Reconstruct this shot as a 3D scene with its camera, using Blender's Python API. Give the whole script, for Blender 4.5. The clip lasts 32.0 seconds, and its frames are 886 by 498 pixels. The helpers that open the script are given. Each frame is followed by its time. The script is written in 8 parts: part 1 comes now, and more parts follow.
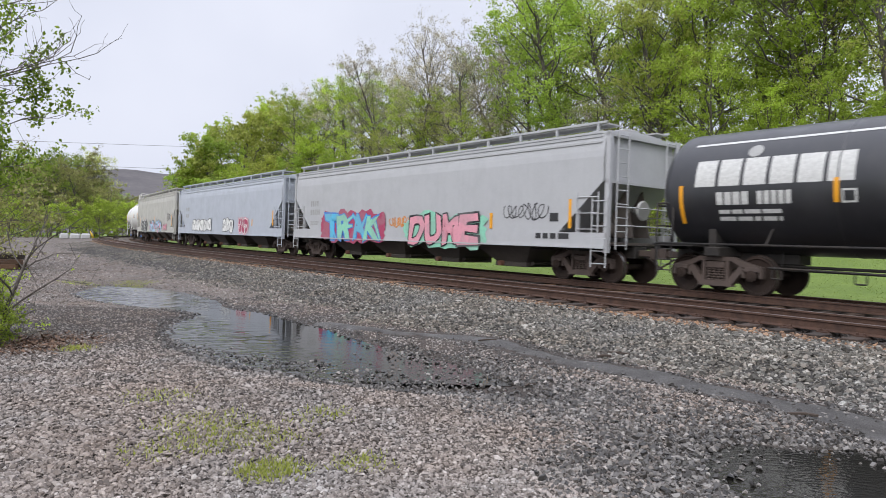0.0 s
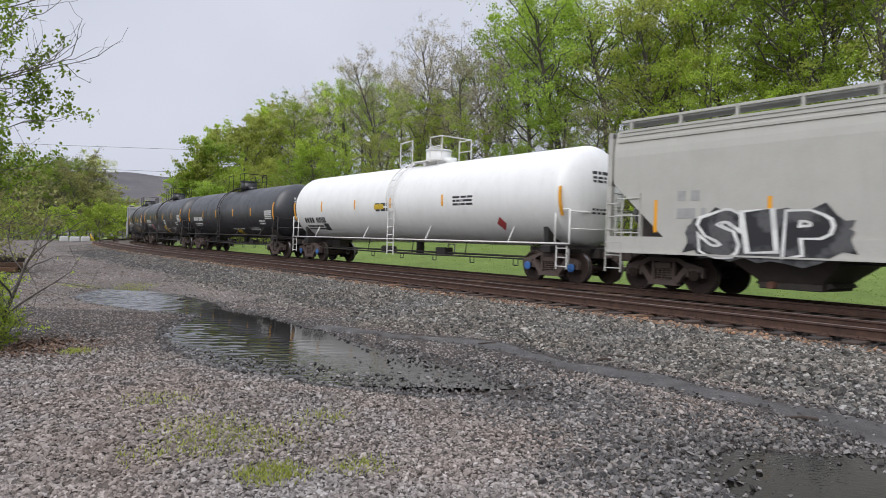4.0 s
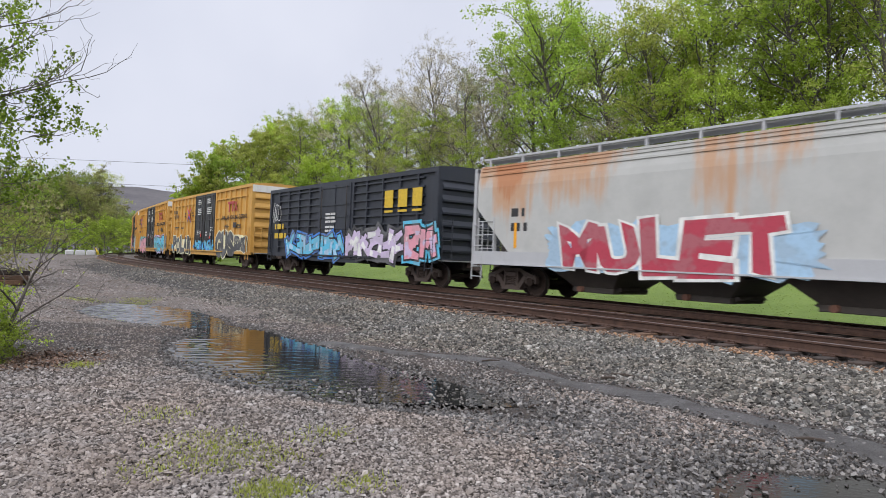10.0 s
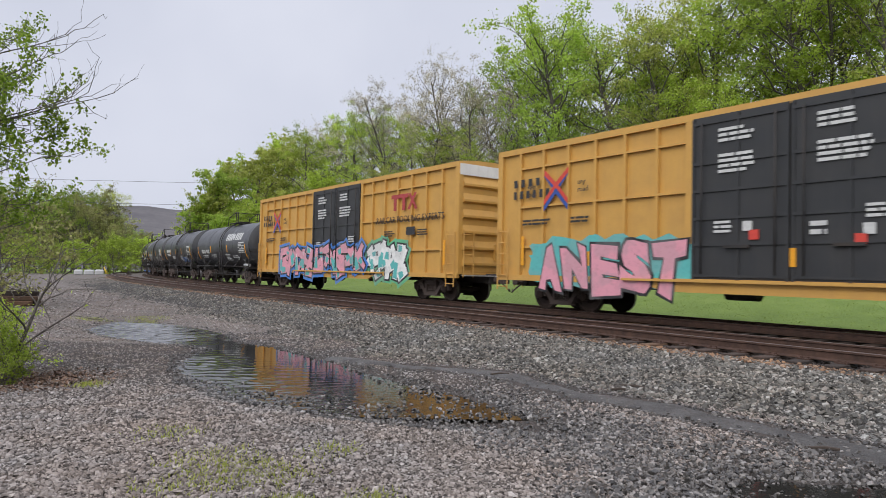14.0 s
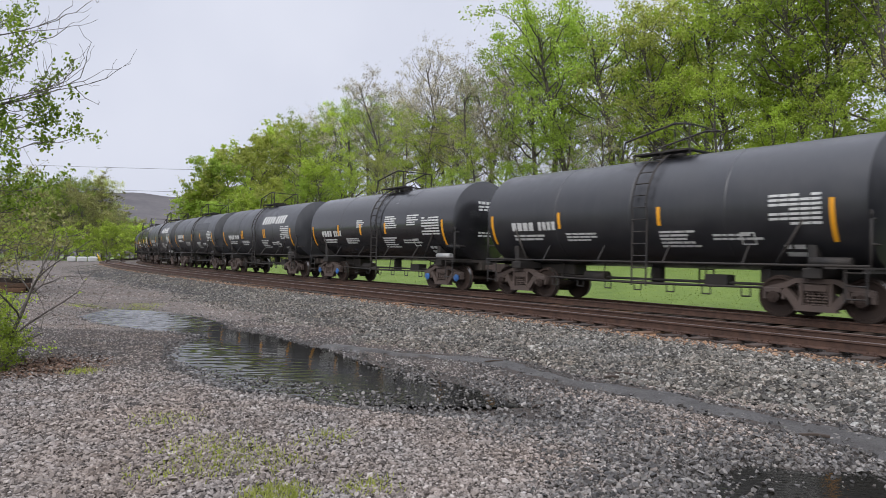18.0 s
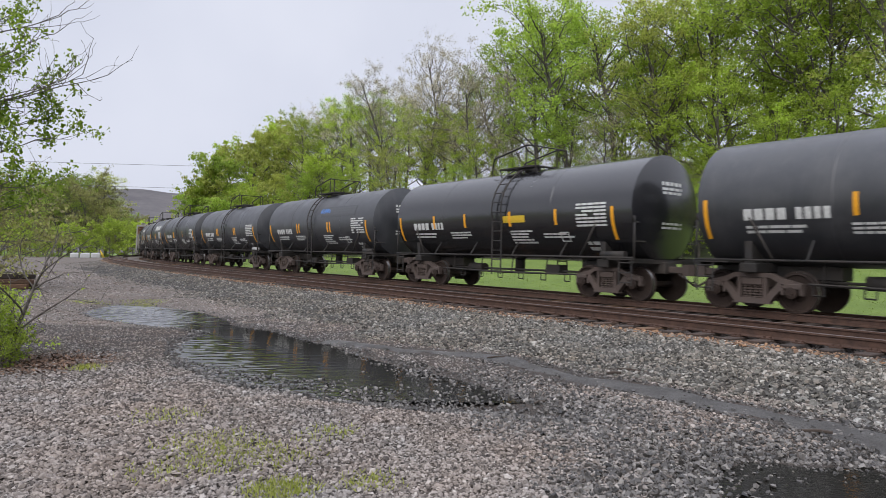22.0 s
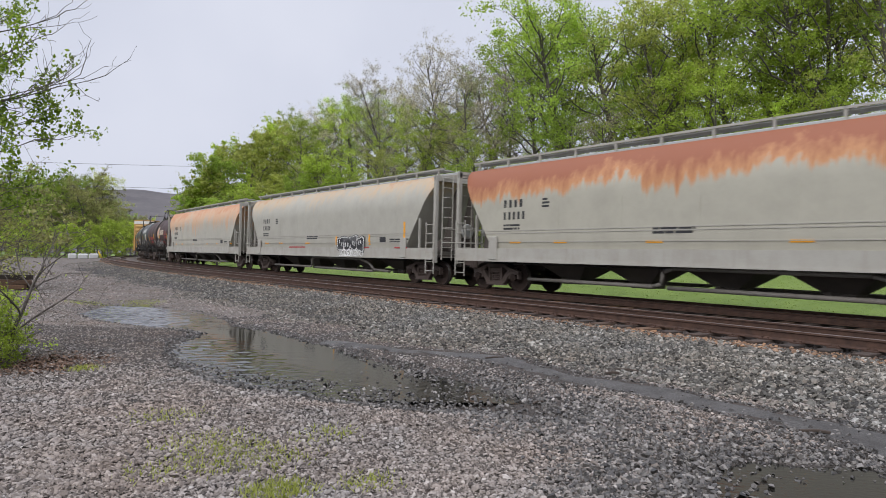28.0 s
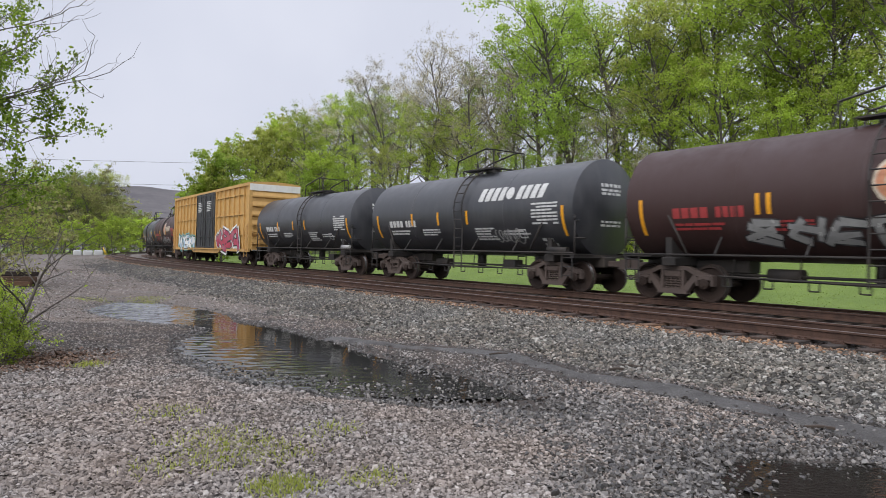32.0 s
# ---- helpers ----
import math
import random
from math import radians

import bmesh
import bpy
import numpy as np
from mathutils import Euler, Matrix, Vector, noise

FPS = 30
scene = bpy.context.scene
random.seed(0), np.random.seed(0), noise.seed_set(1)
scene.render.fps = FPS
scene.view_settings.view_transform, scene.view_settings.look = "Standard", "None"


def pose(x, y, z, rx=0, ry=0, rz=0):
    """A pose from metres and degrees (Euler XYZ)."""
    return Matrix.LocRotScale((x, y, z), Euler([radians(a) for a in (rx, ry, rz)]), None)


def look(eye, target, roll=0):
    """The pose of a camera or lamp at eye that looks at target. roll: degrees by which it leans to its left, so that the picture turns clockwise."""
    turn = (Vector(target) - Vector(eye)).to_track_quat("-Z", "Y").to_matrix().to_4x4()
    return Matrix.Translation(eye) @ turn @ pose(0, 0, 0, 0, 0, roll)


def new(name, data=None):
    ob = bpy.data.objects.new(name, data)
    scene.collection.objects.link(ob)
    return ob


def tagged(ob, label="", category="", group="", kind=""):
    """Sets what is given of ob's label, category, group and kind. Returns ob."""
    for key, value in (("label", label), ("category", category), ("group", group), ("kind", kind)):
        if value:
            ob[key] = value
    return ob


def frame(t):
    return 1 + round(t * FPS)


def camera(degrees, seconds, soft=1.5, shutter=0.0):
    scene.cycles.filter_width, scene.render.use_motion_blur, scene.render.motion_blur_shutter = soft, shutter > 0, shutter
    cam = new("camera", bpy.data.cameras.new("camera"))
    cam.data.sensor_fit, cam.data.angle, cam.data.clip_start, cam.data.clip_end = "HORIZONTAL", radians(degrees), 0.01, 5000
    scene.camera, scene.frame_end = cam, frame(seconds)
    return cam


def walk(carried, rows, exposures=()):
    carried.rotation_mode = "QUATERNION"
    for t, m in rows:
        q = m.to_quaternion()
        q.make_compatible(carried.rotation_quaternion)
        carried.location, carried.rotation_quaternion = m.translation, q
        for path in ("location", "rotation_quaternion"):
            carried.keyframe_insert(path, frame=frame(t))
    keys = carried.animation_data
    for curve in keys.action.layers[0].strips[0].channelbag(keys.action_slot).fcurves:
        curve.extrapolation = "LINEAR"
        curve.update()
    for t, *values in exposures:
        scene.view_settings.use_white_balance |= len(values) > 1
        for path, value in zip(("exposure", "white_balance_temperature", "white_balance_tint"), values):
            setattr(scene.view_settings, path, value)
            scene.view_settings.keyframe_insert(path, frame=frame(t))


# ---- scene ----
cam = camera(2 * math.degrees(math.atan(784 / 1173.0)), 32.0, soft=0.55, shutter=0.15)
EYE = (0.0, 0.0, 1.547)
TURNS = [
    (0, 89.720, -1.462, 0.007),
    (0.5, 89.675, -1.477, -0.027),
    (1, 89.675, -1.505, -0.039),
    (1.5, 89.769, -1.480, -0.070),
    (2, 89.848, -1.454, -0.121),
    (2.5, 89.912, -1.438, -0.064),
    (3, 89.930, -1.458, -0.066),
    (3.5, 89.954, -1.473, -0.001),
    (5.5, 90.065, -1.598, -0.054),
    (6, 90.055, -1.618, -0.027),
    (6.5, 90.087, -1.670, 0.019),
    (7, 90.108, -1.698, 0.056),
    (7.5, 90.221, -1.670, 0.168),
    (8, 90.285, -1.783, 0.124),
    (8.5, 90.349, -1.992, -0.107),
    (9, 90.357, -2.168, -0.146),
    (9.5, 90.694, -2.108, 0.138),
    (10, 91.410, -1.955, 0.354),
    (10.5, 91.950, -1.947, 0.480),
    (11, 92.171, -1.903, 0.567),
    (11.5, 92.127, -1.815, 0.479),
    (12, 92.257, -1.781, 0.411),
    (12.5, 92.474, -1.552, 0.678),
    (13, 92.479, -1.237, 0.822),
    (13.5, 92.569, -1.044, 0.863),
    (14, 92.556, -0.975, 0.959),
    (14.5, 92.509, -0.998, 0.837),
    (16.5, 91.824, -1.231, 0.309),
    (17, 91.754, -1.242, 0.285),
    (17.5, 91.653, -1.200, 0.367),
    (18, 91.515, -1.123, 0.499),
    (18.5, 91.447, -1.087, 0.644),
    (19, 91.404, -1.017, 0.754),
    (19.5, 91.354, -0.955, 0.897),
    (20, 91.395, -0.954, 0.898),
    (20.5, 91.383, -0.978, 0.827),
    (21, 91.347, -1.019, 0.818),
    (21.5, 91.272, -1.061, 0.688),
    (22, 91.178, -1.091, 0.697),
    (22.5, 91.115, -1.074, 0.699),
    (23, 91.065, -1.058, 0.713),
    (23.5, 91.125, -1.073, 0.793),
    (24, 91.212, -1.073, 0.810),
    (24.5, 91.295, -1.137, 0.779),
    (25, 91.313, -1.174, 0.775),
    (25.5, 91.270, -1.135, 0.777),
    (27.5, 91.217, -1.048, 0.572),
    (28, 91.213, -1.057, 0.550),
    (28.5, 91.142, -1.028, 0.553),
    (29, 91.110, -1.017, 0.652),
    (29.5, 91.074, -0.985, 0.777),
    (30, 91.061, -0.978, 0.894),
    (30.5, 91.016, -0.943, 0.894),
    (31, 90.949, -0.943, 0.860),
    (31.5, 90.873, -0.956, 0.919),
    (32, 90.876, -0.977, 0.880),]
walk(cam, [(t, pose(*EYE, rx, ry, rz)) for t, rx, ry, rz in TURNS], [(0, 0.24), (1, 0.3), (1.5, 0.15), (2, 0.03), (3, -0.12), (3.5, -0.08), (5.5, 0.1), (6, 0.13), (7, 0.1), (7.4, 0.25), (8, 0.42), (9, 0.34), (9.6, 0.22), (10, 0.13), (10.5, 0.16), (11, 0.2), (12, 0.15), (13, 0.06), (14, 0.02), (17, 0.08), (26, 0.1), (28, 0.04), (30, 0.04), (32, 0.07)])

# ---- overcast daylight ----
world = bpy.data.worlds.new("overcast_sky")
scene.world = world
world.use_nodes = True
wn, wl = world.node_tree.nodes, world.node_tree.links
sky = wn.new("ShaderNodeTexSky")
sky.sky_type, sky.sun_disc = "NISHITA", False
SUN_EL, SUN_ROT = radians(40), radians(205)
sky.sun_elevation, sky.sun_rotation = SUN_EL, SUN_ROT
sky.dust_density, sky.air_density, sky.ozone_density = 4.0, 1.0, 1.0
sat = wn.new("ShaderNodeHueSaturation")
sat.inputs["Saturation"].default_value = 0.22
wl.new(sky.outputs[0], sat.inputs["Color"])
cloud = wn.new("ShaderNodeTexNoise")
cloud.inputs["Scale"].default_value, cloud.inputs["Detail"].default_value = 2.2, 4.0
cloud_ramp = wn.new("ShaderNodeValToRGB")
cloud_ramp.color_ramp.elements[0].position, cloud_ramp.color_ramp.elements[1].position = 0.3, 0.75
cloud_ramp.color_ramp.elements[0].color = (7.1, 7.5, 9.0, 1)
cloud_ramp.color_ramp.elements[1].color = (9.0, 9.3, 10.6, 1)
wl.new(cloud.outputs["Fac"], cloud_ramp.inputs[0])
# a cloud cover is brighter overhead than at the horizon
way = wn.new("ShaderNodeTexCoord")
up = wn.new("ShaderNodeSeparateXYZ")
wl.new(way.outputs["Generated"], up.inputs[0])
zenith = wn.new("ShaderNodeValToRGB")
for e, (p, v) in zip((zenith.color_ramp.elements[0], zenith.color_ramp.elements[1]), ((0.42, 1.0), (1.0, 2.4))):
    e.position, e.color = p, (v, v, v, 1)
wl.new(up.outputs["Z"], zenith.inputs[0])
lit = wn.new("ShaderNodeMixRGB")
lit.blend_type, lit.inputs[0].default_value = "MULTIPLY", 1.0
wl.new(cloud_ramp.outputs[0], lit.inputs[1])
wl.new(zenith.outputs[0], lit.inputs[2])
veil = wn.new("ShaderNodeMixRGB")
veil.inputs[0].default_value = 0.86
wl.new(sat.outputs[0], veil.inputs[1])
wl.new(lit.outputs[0], veil.inputs[2])
back = wn["Background"]
back.inputs["Strength"].default_value = 0.09
wl.new(veil.outputs[0], back.inputs["Color"])
sun = new("sun", bpy.data.lights.new("sun", "SUN"))
sun.data.energy, sun.data.angle, sun.data.color = 1.75, radians(50), (1.0, 0.978, 0.958)
sun.matrix_world = look((0, 0, 60), (20 * math.sin(SUN_ROT) * -1, 20 * math.cos(SUN_ROT) * -1, 60 - 20 * math.tan(SUN_EL)))

# ---- plan of the line ----
SPEED = 15.05


def run(t):
    """How far the train has gone after t seconds: a nearly even pace."""
    return 14.9447 * t + 0.0100489 * t * t - 0.0002113 * t ** 3


GRADE, RAIL_Z = 0.0108, 0.5
HEAD, DIST = 0.64735, 10.954
CURVE_NEAR, CURVE_FAR, CURVE_AT, CURVE_END = -0.00035, 0.00369, 17.9, 165.0
STEP = 0.5
_g = np.arange(-120, 900, STEP)
_w = np.clip((_g - CURVE_AT) / 40, 0, 1)
_k = CURVE_NEAR + (CURVE_FAR - CURVE_NEAR) * _w * _w * (3 - 2 * _w)
_k = np.where(_g > CURVE_END, 0, _k)
_th = np.concatenate([[0], np.cumsum((_k[1:] + _k[:-1]) / 2 * STEP)])
_i0 = int(np.argmin(abs(_g)))
_th -= _th[_i0]
_X = np.concatenate([[0], np.cumsum((np.cos(_th)[1:] + np.cos(_th)[:-1]) / 2 * STEP)])
_Y = np.concatenate([[0], np.cumsum((np.sin(_th)[1:] + np.sin(_th)[:-1]) / 2 * STEP)])
_X -= _X[_i0]
_Y -= _Y[_i0]
NV = np.array([math.cos(HEAD), math.sin(HEAD)])
TV = np.array([-math.sin(HEAD), math.cos(HEAD)])


def line(u, off=0.0):
    """Plan points beside the nearest rail: u metres along it, off metres to its far side. Returns x, y and the heading."""
    u = np.asarray(u, float)
    x, y, h = np.interp(u, _g, _X), np.interp(u, _g, _Y), np.interp(u, _g, _th)
    x, y = x - off * np.sin(h), y + off * np.cos(h)
    px = DIST * NV[0] + x * TV[0] + y * NV[0]
    py = DIST * NV[1] + x * TV[1] + y * NV[1]
    return px, py, math.atan2(TV[1], TV[0]) - h


def rail_z(u):
    return RAIL_Z + GRADE * np.clip(np.asarray(u, float), -40, 240)


TRACK_GAP = 4.07
OFF_NEAR, OFF_FAR = 0.7525, TRACK_GAP + 0.7525


def on_line(u, off, z=0.0):
    """A pose with its x axis along the line (away from the camera) and y to the camera's side."""
    x, y, h = line(u, off)
    return Matrix.Translation((float(x), float(y), float(rail_z(u)) + z)) @ Matrix.Rotation(float(h), 4, "Z") @ Matrix.Rotation(-math.atan(GRADE), 4, "Y")


# plan coordinates of points off the line, found on a table
_tu = np.arange(-60, 420, 1.0)
_tx, _ty, _th2 = line(_tu)


def plan_uv(x, y):
    """u along the line and side (positive towards the camera) of plan points."""
    x, y = np.asarray(x, float).ravel(), np.asarray(y, float).ravel()
    us, ls = np.empty(len(x)), np.empty(len(x))
    for a in range(0, len(x), 4000):
        dx, dy = x[a:a + 4000, None] - _tx, y[a:a + 4000, None] - _ty
        i = np.argmin(dx * dx + dy * dy, 1)
        h = _th2[i]
        r = np.arange(len(i))
        ddx, ddy = dx[r, i], dy[r, i]
        us[a:a + 4000] = _tu[i] + ddx * np.cos(h) + ddy * np.sin(h)
        ls[a:a + 4000] = -ddx * np.sin(h) + ddy * np.cos(h)
    return us, ls


# ---- puddles (plan outlines) ----
POOL_A = [(-9.97, 17.9), (-10.7, 20.8), (-9.8, 21.2), (-7.42, 19.2), (-5.98, 17.3), (-4.94, 15.2), (-3.83, 14.4), (-2.89, 13.0), (-2.17, 12.1),
          (-1.49, 10.9), (-0.66, 9.71), (-0.15, 9.19), (0.37, 8.49), (0.78, 7.5), (1.18, 6.68), (0.72, 6.88), (0.13, 6.94), (-0.47, 7.06),
          (-0.98, 7.29), (-1.39, 7.48), (-2.03, 7.97), (-2.41, 8.11), (-2.87, 8.44), (-3.54, 9.24), (-4.19, 10.25), (-4.63, 11.19),
          (-4.96, 12.36), (-5.11, 13.75), (-5.95, 14.5), (-6.67, 14.7), (-7.65, 15.4), (-8.81, 16.4)]
POOL_B = [(3.9, 5.1), (3.16, 5.26), (2.39, 5.34), (1.96, 4.93), (1.85, 4.5), (1.96, 4.0), (2.55, 3.4), (4.2, 3.0)]
POOL_C = [(-11.6, 22.6), (-11.3, 23.7), (-10.7, 24.1), (-10.1, 23.3), (-10.3, 22.5), (-11.0, 22.2)]
RUNNEL = [(-0.76, 11.14), (0.71, 10.38), (1.64, 8.67), (2.39, 7.96), (2.96, 7.05), (3.4, 6.39), (3.84, 5.67), (4.7, 4.6)]


def poly_dist(x, y, poly, closed=True):
    """Signed distance to an outline: negative inside."""
    x, y = np.asarray(x, float), np.asarray(y, float)
    d = np.full(x.shape, 1e9)
    inside = np.zeros(x.shape, bool)
    n = len(poly)
    for i in range(n if closed else n - 1):
        (x0, y0), (x1, y1) = poly[i], poly[(i + 1) % n]
        ex, ey = x1 - x0, y1 - y0
        t = np.clip(((x - x0) * ex + (y - y0) * ey) / (ex * ex + ey * ey), 0, 1)
        d = np.minimum(d, np.hypot(x - x0 - t * ex, y - y0 - t * ey))
        if closed:
            c = ((y0 > y) != (y1 > y)) & (x < ex * (y - y0) / (ey if ey else 1e-9) + x0)
            inside ^= c
    return np.where(inside, -d, d)


def wave(x, y, s, seed=0.0):
    return (np.sin(x * s + 1.7 * np.sin(y * s * 0.83 + seed) + seed) + np.sin(y * s * 1.13 + 1.3 * np.sin(x * s * 0.71 + 2 * seed))) * 0.5


def ground_z(x, y):
    """Height of the bare ground."""
    x, y = np.asarray(x, float), np.asarray(y, float)
    shape = x.shape
    u, l = plan_uv(x, y)
    x, y = x.ravel(), y.ravel()
    rise = GRADE * np.clip(u, -30, 240)
    lot = 0.075 + GRADE * np.clip(u - 16, 0, 220) + 0.02 * wave(x, y, 0.45, 1.0) + 0.012 * wave(x, y, 1.3, 2.0)
    bed = RAIL_Z - 0.25 + rise
    t = np.clip((l - 0.62) / 4.1, 0, 1)
    near = bed + (lot - bed) * (t * (2 - t) * 0.75 + 0.25 * t)
    # far side: shoulder, ditch of grass, then the wooded slope
    s = np.clip((-l - 6.6) / 1.6, 0, 1)
    grass = bed - 0.28 * s
    hill = np.clip(-l - np.interp(u, (40, 95), (26, 13)), 0, 46)
    far = grass + 0.11 * np.clip(-l - 9.0, 0, np.interp(u, (40, 95), (17, 4))) + 0.30 * hill * np.clip(hill / 8, 0, 1) + 0.25 * wave(x, y, 0.18, 3.0) * np.clip(hill / 6, 0, 1)
    z = np.where(l > 0.62, near, np.where(l < -6.6, far, bed))
    dist = np.hypot(x, y)
    pools = np.minimum(np.minimum(poly_dist(x, y, POOL_A), poly_dist(x, y, POOL_B)), poly_dist(x, y, POOL_C)) + 0.05 * wave(x, y, 5.0, 0.5) + 0.03 * wave(x, y, 13.0, 1.5)
    w = np.clip(pools / 1.3, 0, 1)
    shore = np.where(pools < 0, np.maximum(pools * 0.12, -0.07), 0)
    z = np.where(dist < 40, np.where(pools < 1.3, (z * w * (2 - w) + shore), z), z)
    # land behind the camera and far off rolls on gently
    return z.reshape(shape)


# ---- mesh helpers ----
def part(name, bm, material, parent=None, label=""):
    """Links a bmesh (or a ready mesh) as one mesh object under a thing or a part."""
    if isinstance(bm, bpy.types.Mesh):
        me = bm
    else:
        me = bpy.data.meshes.new(name)
        bm.to_mesh(me)
        bm.free()
    if material and not me.materials:
        for m in (material if isinstance(material, (list, tuple)) else [material]):
            me.materials.append(m)
    ob = new(name, me)
    if parent:
        ob.parent = parent
    if label:
        ob["label"] = label
    if parent and not parent.parent and name in MARKS:
        ob.location.x = SHIFT[0]
    return ob


# painted marks and signs, set out from a car's middle; SHIFT moves all those of one car
MARKS = ("reflector", "stencil", "word_mark", "data_panel", "graffiti", "graffiti_letter", "tag", "emblem", "emblem_ring", "emblem_petal", "panel", "placard", "placard_mark", "plaque", "sticker", "code_square",
         "stripe", "painted_out_patch")
SHIFT = [0.0]


STORE = {}


def shared(key, make, material):
    """A mesh that is made once and shared by alike parts."""
    if key not in STORE:
        bm = make()
        me = bpy.data.meshes.new(str(key).split("'")[1] if "'" in str(key) else "mesh")
        bm.to_mesh(me)
        bm.free()
        for m in (material if isinstance(material, (list, tuple)) else [material]):
            me.materials.append(m)
        STORE[key] = me
    return STORE[key]


def smooth(bm, angle=40):
    lim = radians(angle)
    for f in bm.faces:
        f.smooth = True
    for e in bm.edges:
        if len(e.link_faces) == 2 and e.calc_face_angle(0) > lim:
            e.smooth = False
    return bm


def box(bm, x0, x1, y0, y1, z0, z1, bev=0.0, mat=0):
    v = [bm.verts.new(c) for c in ((x0, y0, z0), (x1, y0, z0), (x1, y1, z0), (x0, y1, z0), (x0, y0, z1), (x1, y0, z1), (x1, y1, z1), (x0, y1, z1))]
    fs = [bm.faces.new([v[i] for i in q]) for q in ((3, 2, 1, 0), (4, 5, 6, 7), (0, 1, 5, 4), (1, 2, 6, 5), (2, 3, 7, 6), (3, 0, 4, 7))]
    for f in fs:
        f.material_index = mat
    if bev:
        es = list({e for f in fs for e in f.edges})
        bmesh.ops.bevel(bm, geom=es, offset=bev, segments=1, affect="EDGES", profile=0.5)
    return bm


def rod(bm, a, b, r, seg=6, r2=None, caps=True):
    a, b = Vector(a), Vector(b)
    q = (b - a).to_track_quat("Z", "Y")
    r2 = r if r2 is None else r2
    ra, rb = [], []
    for i in range(seg):
        c = Vector((math.cos(2 * math.pi * i / seg), math.sin(2 * math.pi * i / seg), 0))
        ra.append(bm.verts.new(a + q @ (c * r)))
        rb.append(bm.verts.new(b + q @ (c * r2)))
    for i in range(seg):
        f = bm.faces.new((ra[i], ra[(i + 1) % seg], rb[(i + 1) % seg], rb[i]))
        f.smooth = seg > 5
    if caps:
        bm.faces.new(ra[::-1])
        bm.faces.new(rb)
    return bm


def pipe(bm, pts, r, seg=6):
    for a, b in zip(pts, pts[1:]):
        rod(bm, a, b, r, seg)
    return bm


def prism(bm, outline, axis, a, b, mat=0):
    """An outline in the two other axes, drawn out along an axis from a to b."""
    def at(p, w):
        return {"x": (w, p[0], p[1]), "y": (p[0], w, p[1]), "z": (p[0], p[1], w)}[axis]
    va, vb = [bm.verts.new(at(p, a)) for p in outline], [bm.verts.new(at(p, b)) for p in outline]
    n = len(outline)
    fs = [bm.faces.new((va[i], va[(i + 1) % n], vb[(i + 1) % n], vb[i])) for i in range(n)]
    fs += [bm.faces.new(va[::-1]), bm.faces.new(vb)]
    for f in fs:
        f.material_index = mat
    bmesh.ops.recalc_face_normals(bm, faces=fs)
    return bm


def lathe(bm, prof, axis="x", centre=(0, 0, 0), seg=32):
    """Turns a profile of (place along the axis, radius) round the axis."""
    rings = []
    for s, r in prof:
        ring = []
        for i in range(seg):
            a = 2 * math.pi * i / seg
            c, d = r * math.cos(a), r * math.sin(a)
            p = {"x": (s, c, d), "y": (c, s, d), "z": (c, d, s)}[axis]
            ring.append(bm.verts.new((p[0] + centre[0], p[1] + centre[1], p[2] + centre[2])))
        rings.append(ring)
    fs = []
    for ra, rb in zip(rings, rings[1:]):
        for i in range(seg):
            fs.append(bm.faces.new((ra[i], ra[(i + 1) % seg], rb[(i + 1) % seg], rb[i])))
    fs += [bm.faces.new(rings[0][::-1]), bm.faces.new(rings[-1])]
    bmesh.ops.recalc_face_normals(bm, faces=fs)
    return bm


def raw_mesh(name, verts, faces, material, smoothed=False):
    """A mesh from arrays; all faces have the same number of corners."""
    verts, faces = np.asarray(verts, np.float32), np.asarray(faces, np.int32)
    me = bpy.data.meshes.new(name)
    n = faces.shape[1]
    me.vertices.add(len(verts))
    me.vertices.foreach_set("co", verts.ravel())
    me.loops.add(faces.size)
    me.loops.foreach_set("vertex_index", faces.ravel())
    me.polygons.add(len(faces))
    me.polygons.foreach_set("loop_start", np.arange(0, faces.size, n, dtype=np.int32))
    me.polygons.foreach_set("use_smooth", np.full(len(faces), smoothed, bool))
    me.update(calc_edges=True)
    me.materials.append(material)
    return me


